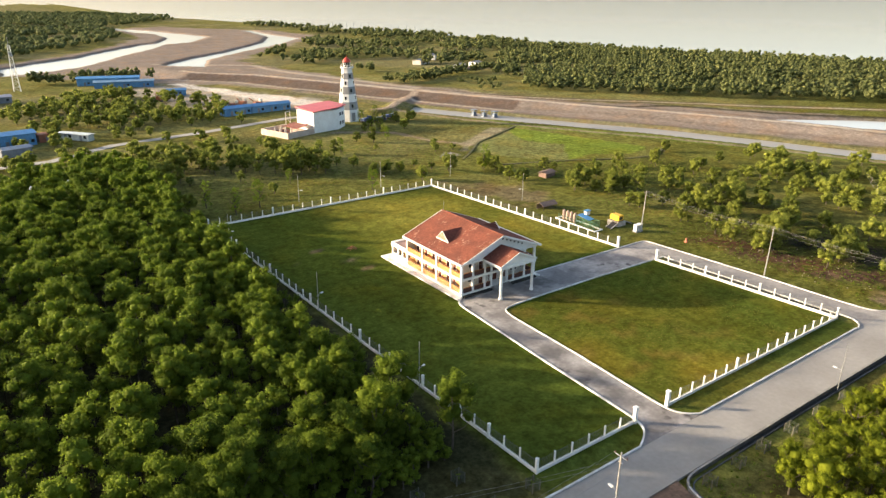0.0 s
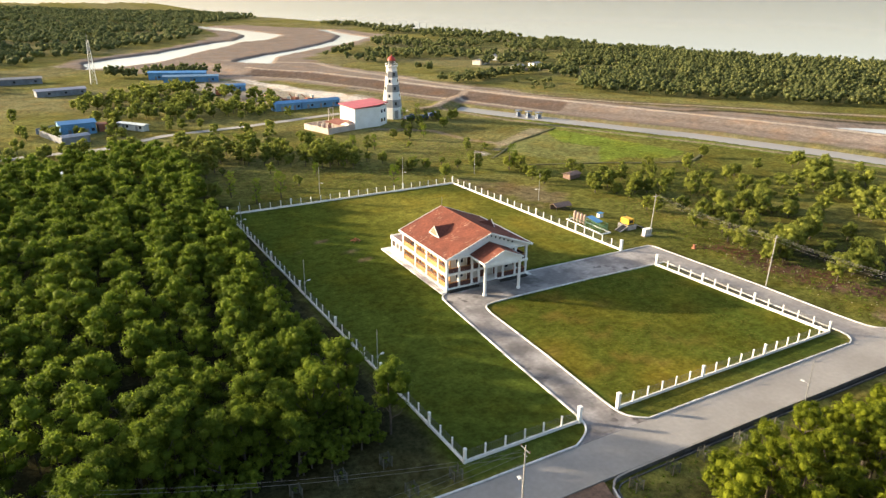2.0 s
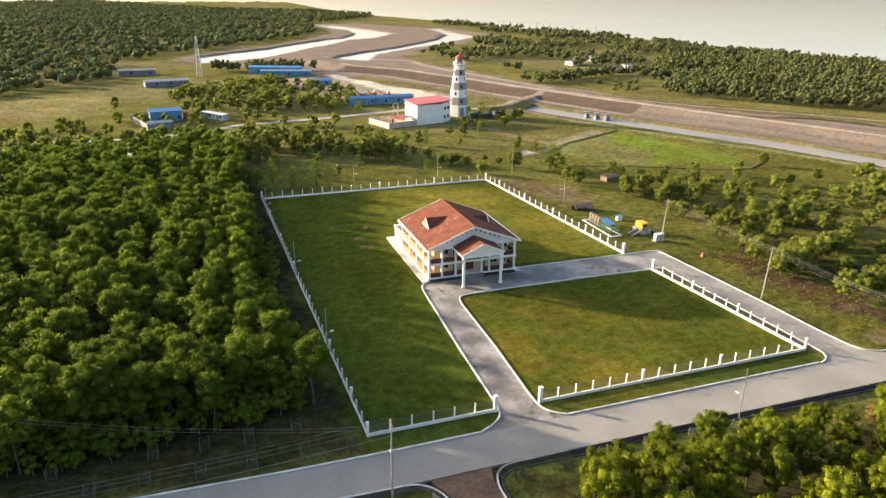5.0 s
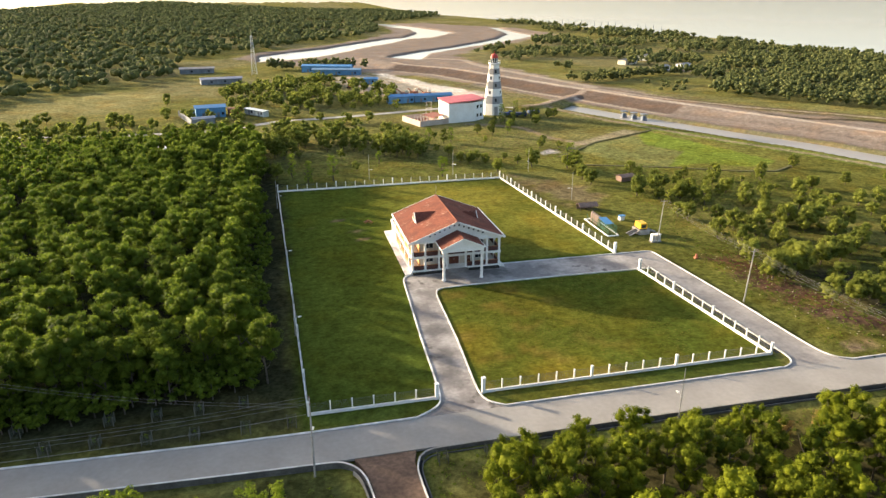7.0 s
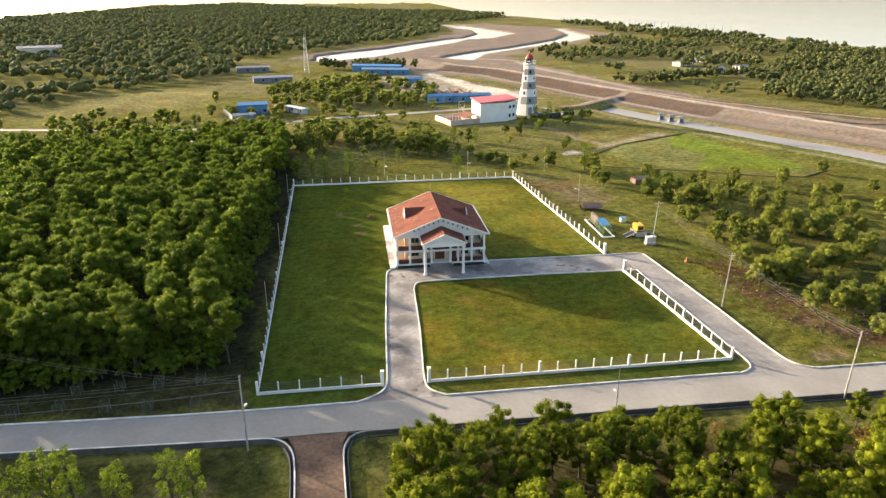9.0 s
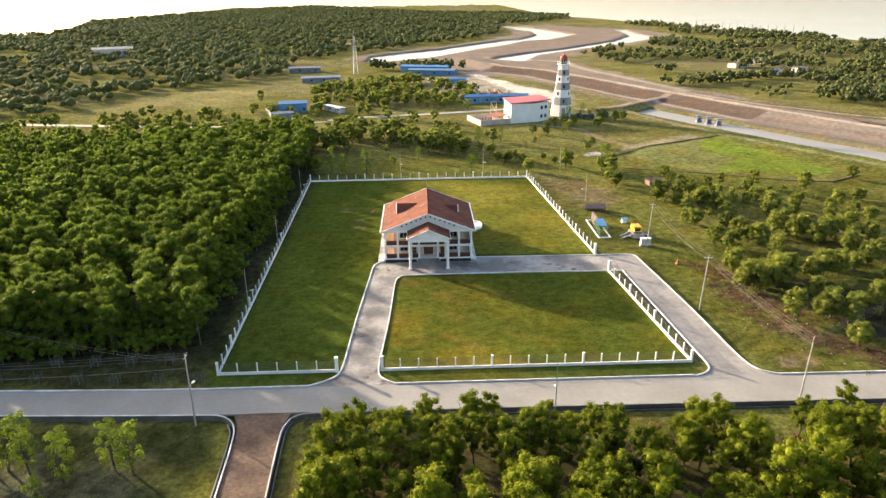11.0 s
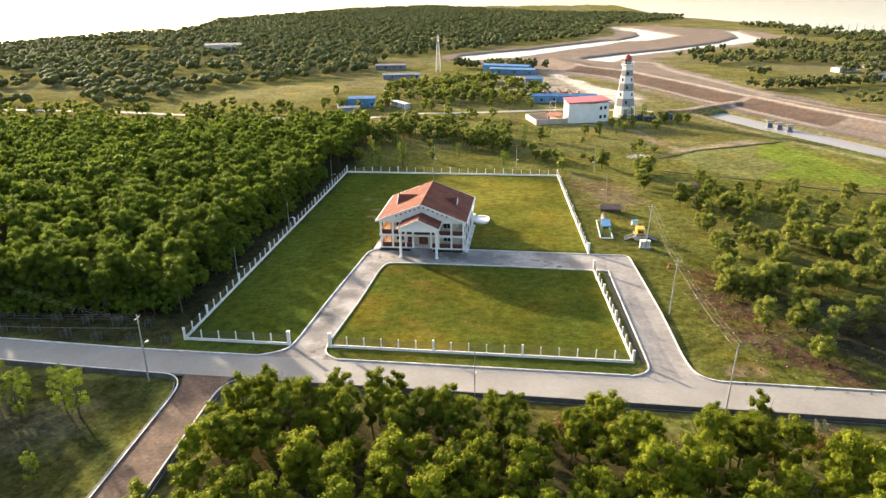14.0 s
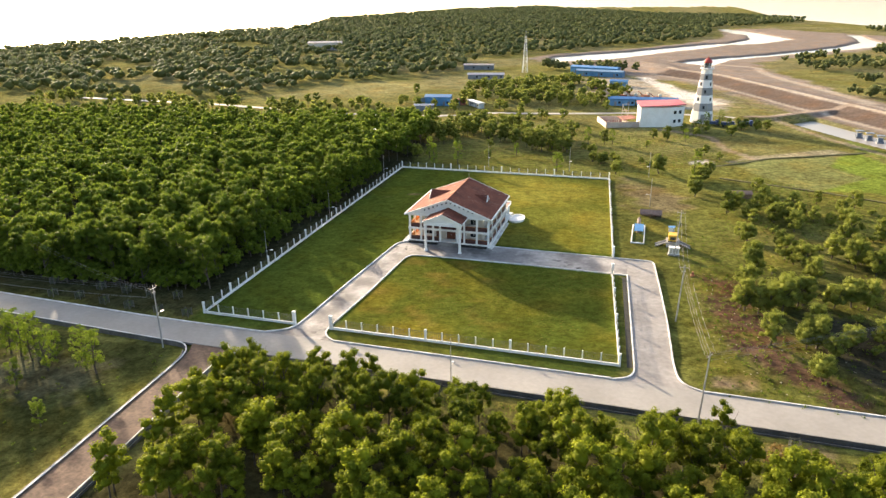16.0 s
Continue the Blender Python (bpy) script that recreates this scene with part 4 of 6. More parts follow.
def roof_side(sgn):
    xe = HMID + sgn * (HMID - HX0 + OV)
    y0, y1 = HY0 - 0.75, HY1 + 0.25
    q = [(HMID, y0, roof_z(HMID)), (HMID, y1, roof_z(HMID)), (xe, y1, roof_z(xe)), (xe, y0, roof_z(xe))]
    if sgn > 0:
        q = q[::-1]
    r = part("roof_slope", Build().slab(q, 0.16), ROOF, house, "weathered red roof tiles")
    e = Build().box(min(xe, xe + sgn * 0.26), max(xe, xe + sgn * 0.26), y0, y1, roof_z(xe) - 0.30, roof_z(xe) + 0.05)
    part("gutter", e, WHITE, r, "white eaves gutter")
    for yy in (y0 - 0.09, y1):
        vb = Build().slab([(HMID, yy, roof_z(HMID) + 0.06), (HMID, yy + 0.09, roof_z(HMID) + 0.06), (xe, yy + 0.09, roof_z(xe) + 0.06), (xe, yy, roof_z(xe) + 0.06)][::(1 if sgn < 0 else -1)], 0.34)
        part("bargeboard", vb, WHITE, r, "white bargeboard")


roof_side(-1)
roof_side(1)
part("ridge_cap", Build().tube([(HMID, HY0 - 0.8, roof_z(HMID) + 0.02), (HMID, HY1 + 0.3, roof_z(HMID) + 0.02)], 0.14, 6), ROOF, house, "rounded ridge tiles")
gz = Z2
for yy in (HY0 + 0.05, HY1 - 0.15):
    gab = Build()
    vs = [(x, y, z) for y in (yy, yy + 0.15) for x, z in [(HX0, gz), (HX1, gz), (HX1, roof_z(HX1) - 0.2), (HMID, roof_z(HMID) - 0.2), (HX0, roof_z(HX0) - 0.2)]]
    gab.add(vs, [(0, 1, 2, 3, 4), (9, 8, 7, 6, 5)] + [(i, 5 + i, 5 + (i + 1) % 5, (i + 1) % 5) for i in range(5)])
    g = part("gable", gab, WHITE, house, "white gable wall")
    if yy < 60:
        for k in range(-6, 7):
            if abs(k) < 1:
                continue
            x = HMID + (k - 0.5 * (1 if k > 0 else -1)) * 1.05
            z = roof_z(x) - 0.80
            part("vent", Build().box(x - 0.17, x + 0.17, yy - 0.03, yy + 0.02, z - 0.17, z + 0.17), GLASS, g, "dark square gable vent")
part("lightning_rod", Build().tube([(HMID, HY1 - 0.2, roof_z(HMID)), (HMID, HY1 - 0.2, roof_z(HMID) + 2.2)], 0.04, 5), GALV, house, "thin lightning rod")


def dormer(sgn, w, hgt):
    xf, yc = HMID + sgn * 7.0, 57.6
    zb = roof_z(xf) + 0.02
    xb = HMID + sgn * (7.1 - hgt / slope)
    top = zb + hgt
    d = part("dormer", Build().add([(xf, yc - w, zb), (xf, yc + w, zb), (xf, yc, top), (xb, yc, top)], [(0, 1, 2), (1, 0, 3), (0, 2, 3), (2, 1, 3)] if sgn > 0 else [(1, 0, 2), (0, 1, 3), (2, 0, 3), (1, 2, 3)]), ROOF, house, "small red tiled roof dormer")
    fx = xf + sgn * 0.12
    fr = Build().tube([(fx, yc - w, zb), (fx, yc, top)], 0.09, 4).tube([(fx, yc + w, zb), (fx, yc, top)], 0.09, 4).tube([(fx, yc - w, zb), (fx, yc + w, zb)], 0.09, 4)
    part("frame", fr, WHITE, d, "white dormer frame")
    part("infill", Build().add([(xf + sgn * 0.05, yc - w, zb), (xf + sgn * 0.05, yc + w, zb), (xf + sgn * 0.05, yc, top)], [(0, 1, 2)]), mat("dormer_louvre", (0.34, 0.24, 0.16), (0.26, 0.18, 0.12), 1.5, 0.8), d, "tan louvred dormer infill")


dormer(-1, 2.1, 1.9)
dormer(1, 1.3, 1.3)

# portico
PX0, PX1, PY = 30.2, 38.3, 42.4
PM = (PX0 + PX1) / 2
pcol = to_mesh("portico_column", Build().lathe((0, 0), [(0.42, 0), (0.42, 0.35), (0.3, 0.42), (0.29, 5.6), (0.36, 5.8), (0.36, 5.95), (0.46, 6.1), (0.46, 6.25)], 12), WHITE)
for x in (PX0, PX1):
    piece("portico_column", pcol, house, (x, PY, 0.05))
part("portico_beam", Build().box(PX0 - 0.35, PX1 + 0.35, PY - 0.3, PY + 0.3, 6.3, 6.95).box(PX0 - 0.3, PX0 + 0.3, PY + 0.3, HY0, 6.3, 6.95).box(PX1 - 0.3, PX1 + 0.3, PY + 0.3, HY0, 6.3, 6.95), WHITE, house)
pz, pe = 9.15, 7.1
for sgn in (-1, 1):
    xe = PM + sgn * (PX1 - PM + 0.6)
    q = [(PM, PY - 0.5, pz), (PM, HY0 + 0.02, pz), (xe, HY0 + 0.02, pe), (xe, PY - 0.5, pe)]
    pr = part("portico_roof", Build().slab(q if sgn < 0 else q[::-1], 0.14), ROOF, house, "red tiled portico roof")
    e = [(PM, PY - 0.6, pz + 0.05), (PM, PY - 0.5, pz + 0.05), (xe, PY - 0.5, pe + 0.05), (xe, PY - 0.6, pe + 0.05)]
    part("bargeboard", Build().slab(e if sgn < 0 else e[::-1], 0.3), WHITE, pr, "white bargeboard")
    part("gutter", Build().box(min(xe, xe + sgn * 0.1), max(xe, xe + sgn * 0.1), PY - 0.5, HY0 - 0.1, pe - 0.25, pe), WHITE, pr, "white eaves gutter")
tri = [(PX0 - 0.4, 6.95), (PX1 + 0.4, 6.95), (PM, pz - 0.2)]
part("pediment", Build().add([(x, y, z) for y in (PY - 0.15, PY + 0.15) for x, z in tri], [(0, 1, 2), (5, 4, 3), (0, 3, 4, 1), (1, 4, 5, 2), (2, 5, 3, 0)]), WHITE, house, "plain white pediment")

# oval basin beside the house
bx, by = 46.2, 70.7
ring = Build()
n = 40
vs, fs = [], []
for k in range(n):
    a = 2 * math.pi * k / n
    ca, sa = math.cos(a), math.sin(a)
    ex, ey = math.copysign(abs(ca) ** 0.8, ca), math.copysign(abs(sa) ** 0.8, sa)
    for r, z in ((1.0, 0.0), (1.0, 0.45), (0.88, 0.45), (0.86, 0.15)):
        vs.append((bx + 1.95 * r * ex, by + 3.1 * r * ey, z))
for k in range(n):
    j = (k + 1) % n
    fs += [(4 * k + i, 4 * j + i, 4 * j + i + 1, 4 * k + i + 1) for i in range(3)]
fs.append(tuple(4 * k + 3 for k in range(n)))
ring.add(vs, fs)
single("oval_basin", ring, WHITE, "oval white cement basin on the lawn beside the house", "basin")

# ---- poles, lamps, wires ----
SLIM = to_mesh("pole", Build().tube([(0, 0, -0.1), (0, 0, 8.0)], 0.085, 6, 0.05), GALV)
ARM = to_mesh("lamp_arm", Build().tube([(0, 0, 3.3), (0.5, 0, 3.5), (0.9, 0, 3.5)], 0.035, 5).box(-0.12, 0.12, -0.12, 0.12, 3.1, 3.4), GALV)
HEAD = to_mesh("lamp_head", Build().box(0.75, 1.35, -0.16, 0.16, 3.44, 3.56), mat("lamp_white", (0.7, 0.7, 0.68), None, 1, 0.4, 0))


def street_lamp(x, y, turn, h=0.0):
    s = thing("street_lamp", (x, y, h), "slim grey steel pole with a small solar lamp halfway up", "street lamp", "lamp poles")
    for name, me in (("pole", SLIM), ("lamp_arm", ARM), ("lamp_head", HEAD)):
        piece(name, me, s, (x, y, h), radians(turn))
    return s


for x, y, t in ((-0.8, 25.0, 20), (-1.2, 58, 20), (-2.4, 101, 20), (26.2, 125, -60), (53.3, 125.4, -60), (78.5, 124, -120), (79.3, 90.5, 180), (51.6, -12.2, 90)):
    street_lamp(x, y, t, -0.2 if y < -10 else 0)

CPOLE = to_mesh("pole", Build().tube([(0, 0, -0.9), (0, 0, 10.8)], 0.15, 7, 0.08), POLECON)
CROSS = to_mesh("crossarm", Build().box(-0.8, 0.8, -0.04, 0.04, 10.22, 10.3).box(-0.35, 0.35, -0.03, 0.03, 9.5, 9.56), GALV)
INSUL = to_mesh("insulator", Build().lathe((0, 0), [(0.07, 10.32), (0.09, 10.4), (0.05, 10.5), (0.08, 10.55)], 6), mat("brown_porcelain", (0.12, 0.05, 0.03), None, 1, 0.3, 0))


def power_pole(x, y, turn, label, lean=0.0, lamp=False):
    s = thing("power_pole", (x, y, 0), label, "power pole", "power poles")
    piece("pole", CPOLE, s, (x, y, 0))
    piece("crossarm", CROSS, s, (x, y, 0), radians(turn))
    for k in (-0.8, 0.0, 0.8):
        piece("insulator", INSUL, s, (x + k * math.cos(radians(turn)), y + k * math.sin(radians(turn)), 0))
    if lamp:
        piece("lamp_arm", ARM, s, (x, y, 2.2), radians(80))
        piece("lamp_head", HEAD, s, (x, y, 2.2), radians(80))
    s.rotation_euler = (0, radians(lean), 0)
    return s


power_pole(0.0, -12.4, 90, "grey concrete power pole with a lamp beside the road", 0, True)
power_pole(87.3, -12.4, 60, "grey concrete power pole beside the road drain", 2)
power_pole(84.9, 19.6, 5, "leaning grey concrete power pole on rough grass", 2.5)
power_pole(85.1, 52.9, 0, "grey concrete power pole beside the transformer", 3)
power_pole(-62.0, -12.6, 90, "grey concrete power pole beside the road", 0)


def wires(name, a, b, turn, sag, rows=((-0.8, 10.5), (0, 10.55), (0.8, 10.5), (0, 9.6)), label="sagging grey power lines between poles"):
    w = Build()
    for off, z in rows:
        dx, dy = off * math.cos(radians(turn)), off * math.sin(radians(turn))
        pts = []
        for k in range(13):
            t = k / 12
            pts.append((a[0] + dx + (b[0] - a[0]) * t, a[1] + dy + (b[1] - a[1]) * t, a[2] + (b[2] - a[2]) * t + z - sag * 4 * t * (1 - t)))
        w.tube(pts, 0.013, 4)
    single(name, w, WIRE, label, "power line", "power lines")


wires("power_line", (87.7, -12.4, 0), (85.3, 19.6, 0), 30, 0.7)
wires("power_line", (85.3, 19.6, 0), (85.6, 52.9, 0), 0, 0.8)
wires("power_line", (0.0, -12.4, 0), (-62.0, -12.6, 0), 90, 1.0, ((-0.8, 10.5), (0, 10.55), (0.8, 10.5), (0, 8.6), (0.2, 8.4)))
wires("power_line", (0.0, -12.4, -0.6), (-46.0, 6.0, -1.0), 60, 1.2, ((-0.3, 10.3), (0.3, 10.35)), "two slack cables from the pole towards the wood")
wires("power_line", (87.7, -12.4, 0), (150, 30, 0), 60, 1.0)

# ---- service corner: water plant, generator, hut ----
PLANT_GREEN = mat("green_netting", (0.05, 0.14, 0.07), (0.04, 0.10, 0.06), 2, 0.7, 0.1, 9, 0.2)
BLUE_TIN = mat("blue_tin", (0.060, 0.21, 0.43), (0.05, 0.17, 0.35), 0.5, 0.45, 0.06, 5, 0.12)
YELLOW = mat("yellow_enamel", (0.70, 0.42, 0.03), (0.6, 0.34, 0.03), 1, 0.4, 0.02, 6, 0.06)
BLACK = mat("black_steel", (0.025, 0.025, 0.027), (0.04, 0.04, 0.04), 1, 0.5, 0.02, 6, 0.1)
PINKISH = mat("fibreglass_tank", (0.36, 0.27, 0.22), (0.30, 0.22, 0.18), 1, 0.5, 0.02, 6, 0.06)
THATCH = mat("old_thatch", (0.25, 0.165, 0.13), (0.17, 0.115, 0.09), 0.8, 0.95, 0.5, 7, 0.3)
TIN = mat("grey_tin", (0.34, 0.32, 0.31), (0.22, 0.20, 0.19), 0.5, 0.5, 0.1, 4, 0.15, metal=0.3)

wp = thing("water_plant", (77, 66.3, 0), "green-netted water treatment frame with tanks and blue roof", "water plant")
part("border", Build().box(75.4, 78.5, 59.4, 59.65, 0, 0.25).box(75.4, 78.5, 72.9, 73.15, 0, 0.25).box(75.4, 75.65, 59.65, 72.9, 0, 0.25).box(78.25, 78.5, 59.65, 72.9, 0, 0.25), WHITE, wp, "low white concrete border")
fr = Build()
for x in (75.9, 78.0):
    for y in (60.2, 63.2, 66.2, 69.2, 72.4):
        fr.box(x - 0.05, x + 0.05, y - 0.05, y + 0.05, 0, 2.3 if y < 68 else 1.6)
for z in (1.1, 2.25):
    fr.box(75.85, 75.95, 60.2, 66.2 if z > 2 else 72.4, z, z + 0.08).box(77.95, 78.05, 60.2, 66.2 if z > 2 else 72.4, z, z + 0.08)
part("frame", fr, PLANT_GREEN, wp, "green steel frame")
net = Build()
for k in range(22):
    y = 60.2 + 6.0 * k / 21
    net.box(75.87, 75.89, y - 0.03, y + 0.03, 0.2, 2.2).box(78.01, 78.03, y - 0.03, y + 0.03, 0.2, 2.2)
for k in range(8):
    x = 75.95 + 2.0 * k / 7
    net.box(x - 0.03, x + 0.03, 60.17, 60.19, 0.2, 2.2)
part("netting", net, PLANT_GREEN, wp, "green netting")
part("roof", Build().slab([(76.0, 62.0, 2.3), (78.1, 62.0, 2.3), (78.1, 66.2, 2.75), (76.0, 66.2, 2.75)], 0.05), BLUE_TIN, wp, "bright blue sheet roof")
tank = to_mesh("tank", Build().lathe((0, 0), [(0.42, 0.1), (0.45, 0.3), (0.45, 2.2), (0.38, 2.45), (0.15, 2.6), (0.15, 2.75)], 12), PINKISH)
for k in range(4):
    piece("tank", tank, wp, (76.9, 67.6 + 1.3 * k, 0))
part("valve_pipe", Build().tube([(76.9, 67, 0.5), (76.9, 72.2, 0.5)], 0.07, 6), GALV, wp, "grey valve pipe")

gen = thing("generator", (84.6, 60.5, 0), "yellow diesel generator on a grey concrete platform with ramps", "generator")
part("platform", Build().box(83.2, 86.6, 58.4, 62.6, 0, 1.35), POLECON, gen, "grey concrete platform")
part("canopy", Build().box(83.7, 85.9, 58.9, 62.1, 1.6, 3.1).box(83.8, 85.8, 59.0, 62.0, 3.1, 3.2), YELLOW, gen, "yellow sheet-metal canopy")
part("skid", Build().box(83.6, 86.0, 58.8, 62.2, 1.35, 1.6), BLACK, gen, "black steel skid")
for sgn, x0 in ((-1, 83.2), (1, 86.6)):
    q = [(x0, 58.6, 1.3), (x0, 60.5, 1.3), (x0 + sgn * 2.8, 60.5, 0.05), (x0 + sgn * 2.8, 58.6, 0.05)]
    rp = part("ramp", Build().slab(q if sgn < 0 else q[::-1], 0.12), BLACK, gen, "sloping black steel ramp")
    for y0, y1 in ((58.35, 58.6), (60.5, 60.75)):
        q = [(x0, y0, 1.42), (x0, y1, 1.42), (x0 + sgn * 2.9, y1, 0.16), (x0 + sgn * 2.9, y0, 0.16)]
        part("ramp_edge", Build().slab(q if sgn < 0 else q[::-1], 0.25), POLECON, rp, "pale concrete ramp edge")
gen.scale = (0.86, 0.86, 0.86)
part("exhaust", Build().tube([(84.8, 61.5, 3.2), (84.8, 61.5, 3.8), (84.8, 61.9, 4.0)], 0.08, 7), BLACK, gen, "short exhaust pipe")
part("vent_louvre", Build().box(84.1, 85.5, 58.86, 58.9, 1.9, 2.8), BLACK, gen, "black louvre")

tr = thing("transformer", (85.0, 54.2, 0), "white transformer cabinet on a plinth beside a pole", "transformer")
part("cabinet", Build().box(83.9, 86.1, 53.3, 54.2, 0.3, 1.8).box(83.8, 86.2, 53.2, 54.3, 1.8, 1.9), WHITE, tr)
part("base", Build().box(83.7, 86.3, 53.1, 54.4, 0, 0.3), POLECON, tr)
cab = Build()
for k in range(3):
    cab.box(84.1 + 0.65 * k, 84.6 + 0.65 * k, 53.27, 53.3, 0.5, 1.6)
part("door", cab, CREAM, tr, "cream cabinet doors")

tb = thing("pump_box", (84.7, 70.6, 0), "small white box with a blue roof on the grass", "pump house")
part("body", Build().box(84.0, 85.5, 70.0, 71.2, 0, 1.2), WHITE, tb)
part("roof", Build().slab([(83.8, 69.8, 1.25), (85.7, 69.8, 1.4), (85.7, 71.4, 1.4), (83.8, 71.4, 1.25)], 0.06), BLUE_TIN, tb, "blue sheet roof")
tb.scale = (0.85, 0.85, 0.9)

hut = thing("hut", (79.5, 80.5, 0), "low brown thatched shed on posts", "shed")
hr = Build()
hr.slab([(76.0, 79.0, 1.5), (83.5, 79.0, 1.5), (83.5, 81.0, 2.5), (76.0, 81.0, 2.5)], 0.15).slab([(76.0, 81.0, 2.5), (83.5, 81.0, 2.5), (83.5, 83.0, 1.5), (76.0, 83.0, 1.5)], 0.15)
part("roof", hr, THATCH, hut, "worn brown thatch roof")
hp = to_mesh("post", Build().tube([(0, 0, 0), (0, 0, 1.5)], 0.07, 6), BARK)
for x in (76.4, 79.7, 83.1):
    for y in (79.3, 82.7):
        piece("post", hp, hut, (x, y, 0))
part("back_wall", Build().box(76.4, 83.1, 82.6, 82.68, 0, 1.4), THATCH, hut)
hut.scale = (0.74, 0.8, 0.85)

hut2 = thing("hut", (101, 121, 0), "small brown thatched shed beside bushes", "shed")
part("roof", Build().slab([(97, 117.5, 2.1), (105, 119, 2.1), (104.4, 122, 3.0), (96.4, 120.5, 3.0)], 0.1).slab([(96.4, 120.5, 3.0), (104.4, 122, 3.0), (103.8, 125, 2.1), (95.8, 123.5, 2.1)], 0.1), THATCH, hut2, "worn brown thatch roof")
part("wall", Build().prism([(97, 118.2), (104.4, 119.6), (103.6, 124.2), (96.4, 122.8)], 0, 2.2), THATCH, hut2, "brown reed walls")
hut2.location = (104.5, 106.0, 0)
hut2.scale = (0.66, 0.66, 0.7)

# ---- lighthouse and far buildings ----
LGREY = mat("grey_band_paint", (0.30, 0.30, 0.30), (0.24, 0.24, 0.24), 0.3, 0.7, 0.03, 3, 0.06)
REDPAINT = mat("red_dome_paint", (0.50, 0.06, 0.04), (0.40, 0.05, 0.035), 0.5, 0.5, 0.02, 3, 0.06)
PINKROOF = mat("crimson_sheet", (0.46, 0.12, 0.13), (0.38, 0.095, 0.105), 0.3, 0.6, 0.05, 3, 0.08)
LX, LY = 99.3, 229.0
lh = thing("lighthouse", (LX, LY, 0), "tapering eight-sided lighthouse in white and grey bands", "lighthouse")


def lh_r(z):
    return 5.1 - 2.9 * z / 23.0


levels = [0, 5.2, 8.6, 12.0, 15.2, 18.4, 21.0, 23.0]
for k in range(7):
    z0, z1 = levels[k], levels[k + 1]
    o = 0.0 if k % 2 == 0 else 0.02
    band = part("band", Build().lathe((LX, LY), [(lh_r(z0) + o, z0), (lh_r(z1) + o, z1)], 8, math.pi / 8), WHITE if k % 2 == 0 else LGREY, lh, "white painted band" if k % 2 == 0 else "grey painted band")
    if 0 < k < 6:
        for j in range(8):
            if (j + k) % 2:
                a = math.pi / 4 * j
                zc = (z0 + z1) / 2
                r = lh_r(zc) * math.cos(math.pi / 8) + 0.05
                c, s = math.cos(a), math.sin(a)
                pts = [(LX + r * c - s * 0.42 * u, LY + r * s + c * 0.42 * u) for u in (-1, 1)]
                part("window", Build().obox(pts[0], pts[1], 0.1, zc - 0.7, zc + 0.7), GLASS, band, "small dark window")
r = lh_r(1.5) * math.cos(math.pi / 8) + 0.1
for aa in (-math.pi / 4, -math.pi / 2):
    c, s = math.cos(aa), math.sin(aa)
    part("door", Build().obox((LX + r * c + s * 0.8, LY + r * s - c * 0.8), (LX + r * c - s * 0.8, LY + r * s + c * 0.8), 0.15, 0.3, 4.0), LGREY, lh, "grey tall doorway")
part("gallery", Build().lathe((LX, LY), [(1.9, 22.6), (2.9, 23.1), (2.9, 23.4), (1.5, 23.4)], 12), WHITE, lh, "white gallery ring")
rail = Build()
for j in range(12):
    t0, t1 = 2 * math.pi * j / 12, 2 * math.pi * (j + 1) / 12
    p0, p1 = (LX + 2.8 * math.cos(t0), LY + 2.8 * math.sin(t0)), (LX + 2.8 * math.cos(t1), LY + 2.8 * math.sin(t1))
    rail.tube([(*p0, 23.4), (*p0, 24.4)], 0.05, 4).tube([(*p0, 24.4), (*p1, 24.4)], 0.05, 4)
part("railing", rail, WHITE, lh)
part("lantern", Build().lathe((LX, LY), [(1.5, 23.4), (1.5, 25.6)], 10), GLASS, lh, "glazed lantern room")
mull = Build()
for j in range(10):
    t0 = 2 * math.pi * j / 10
    mull.tube([(LX + 1.53 * math.cos(t0), LY + 1.53 * math.sin(t0), 23.4), (LX + 1.53 * math.cos(t0), LY + 1.53 * math.sin(t0), 25.6)], 0.09, 4)
part("mullion", mull, WHITE, lh)
part("dome", Build().lathe((LX, LY), [(1.9, 25.6), (1.8, 26.1), (1.3, 26.9), (0.6, 27.4), (0.15, 27.6), (0.08, 28.6)], 12), REDPAINT, lh, "red painted dome")


def frame_of(o, deg):
    """Local to world on the ground: an origin and a turn."""
    c, s = math.cos(radians(deg)), math.sin(radians(deg))
    return lambda u, v: (o[0] + u * c - v * s, o[1] + u * s + v * c)


def obox(b, F, u0, u1, v0, v1, z0, z1):
    return b.prism([F(u0, v0), F(u1, v0), F(u1, v1), F(u0, v1)], z0, z1)


# hall with the crimson roof beside the lighthouse
HALL = [(73.3, 210.9), (85.4, 213.0), (91.2, 217.6), (88.2, 226.5), (71.6, 223.2)]
rh = thing("hall", (81, 218, 0), "white block hall with crimson sheet roof beside the lighthouse", "building")
part("wall", Build().prism(HALL, -0.3, 8.3), WHITE, rh)
part("roof", Build().add([(x + 0.07 * (x - 81), y + 0.07 * (y - 218), z) for lift in (0, 0.35) for (x, y), z in zip(HALL, [8.4 + lift, 9.0 + lift, 9.0 + lift, 9.6 + lift, 9.0 + lift])],
                         [(4, 3, 2, 1, 0), (5, 6, 7, 8, 9)] + [(i, (i + 1) % 5, 5 + (i + 1) % 5, 5 + i) for i in range(5)]), PINKROOF, rh, "crimson sheet roof")
HF = frame_of(HALL[1], math.degrees(math.atan2(HALL[2][1] - HALL[1][1], HALL[2][0] - HALL[1][0])))
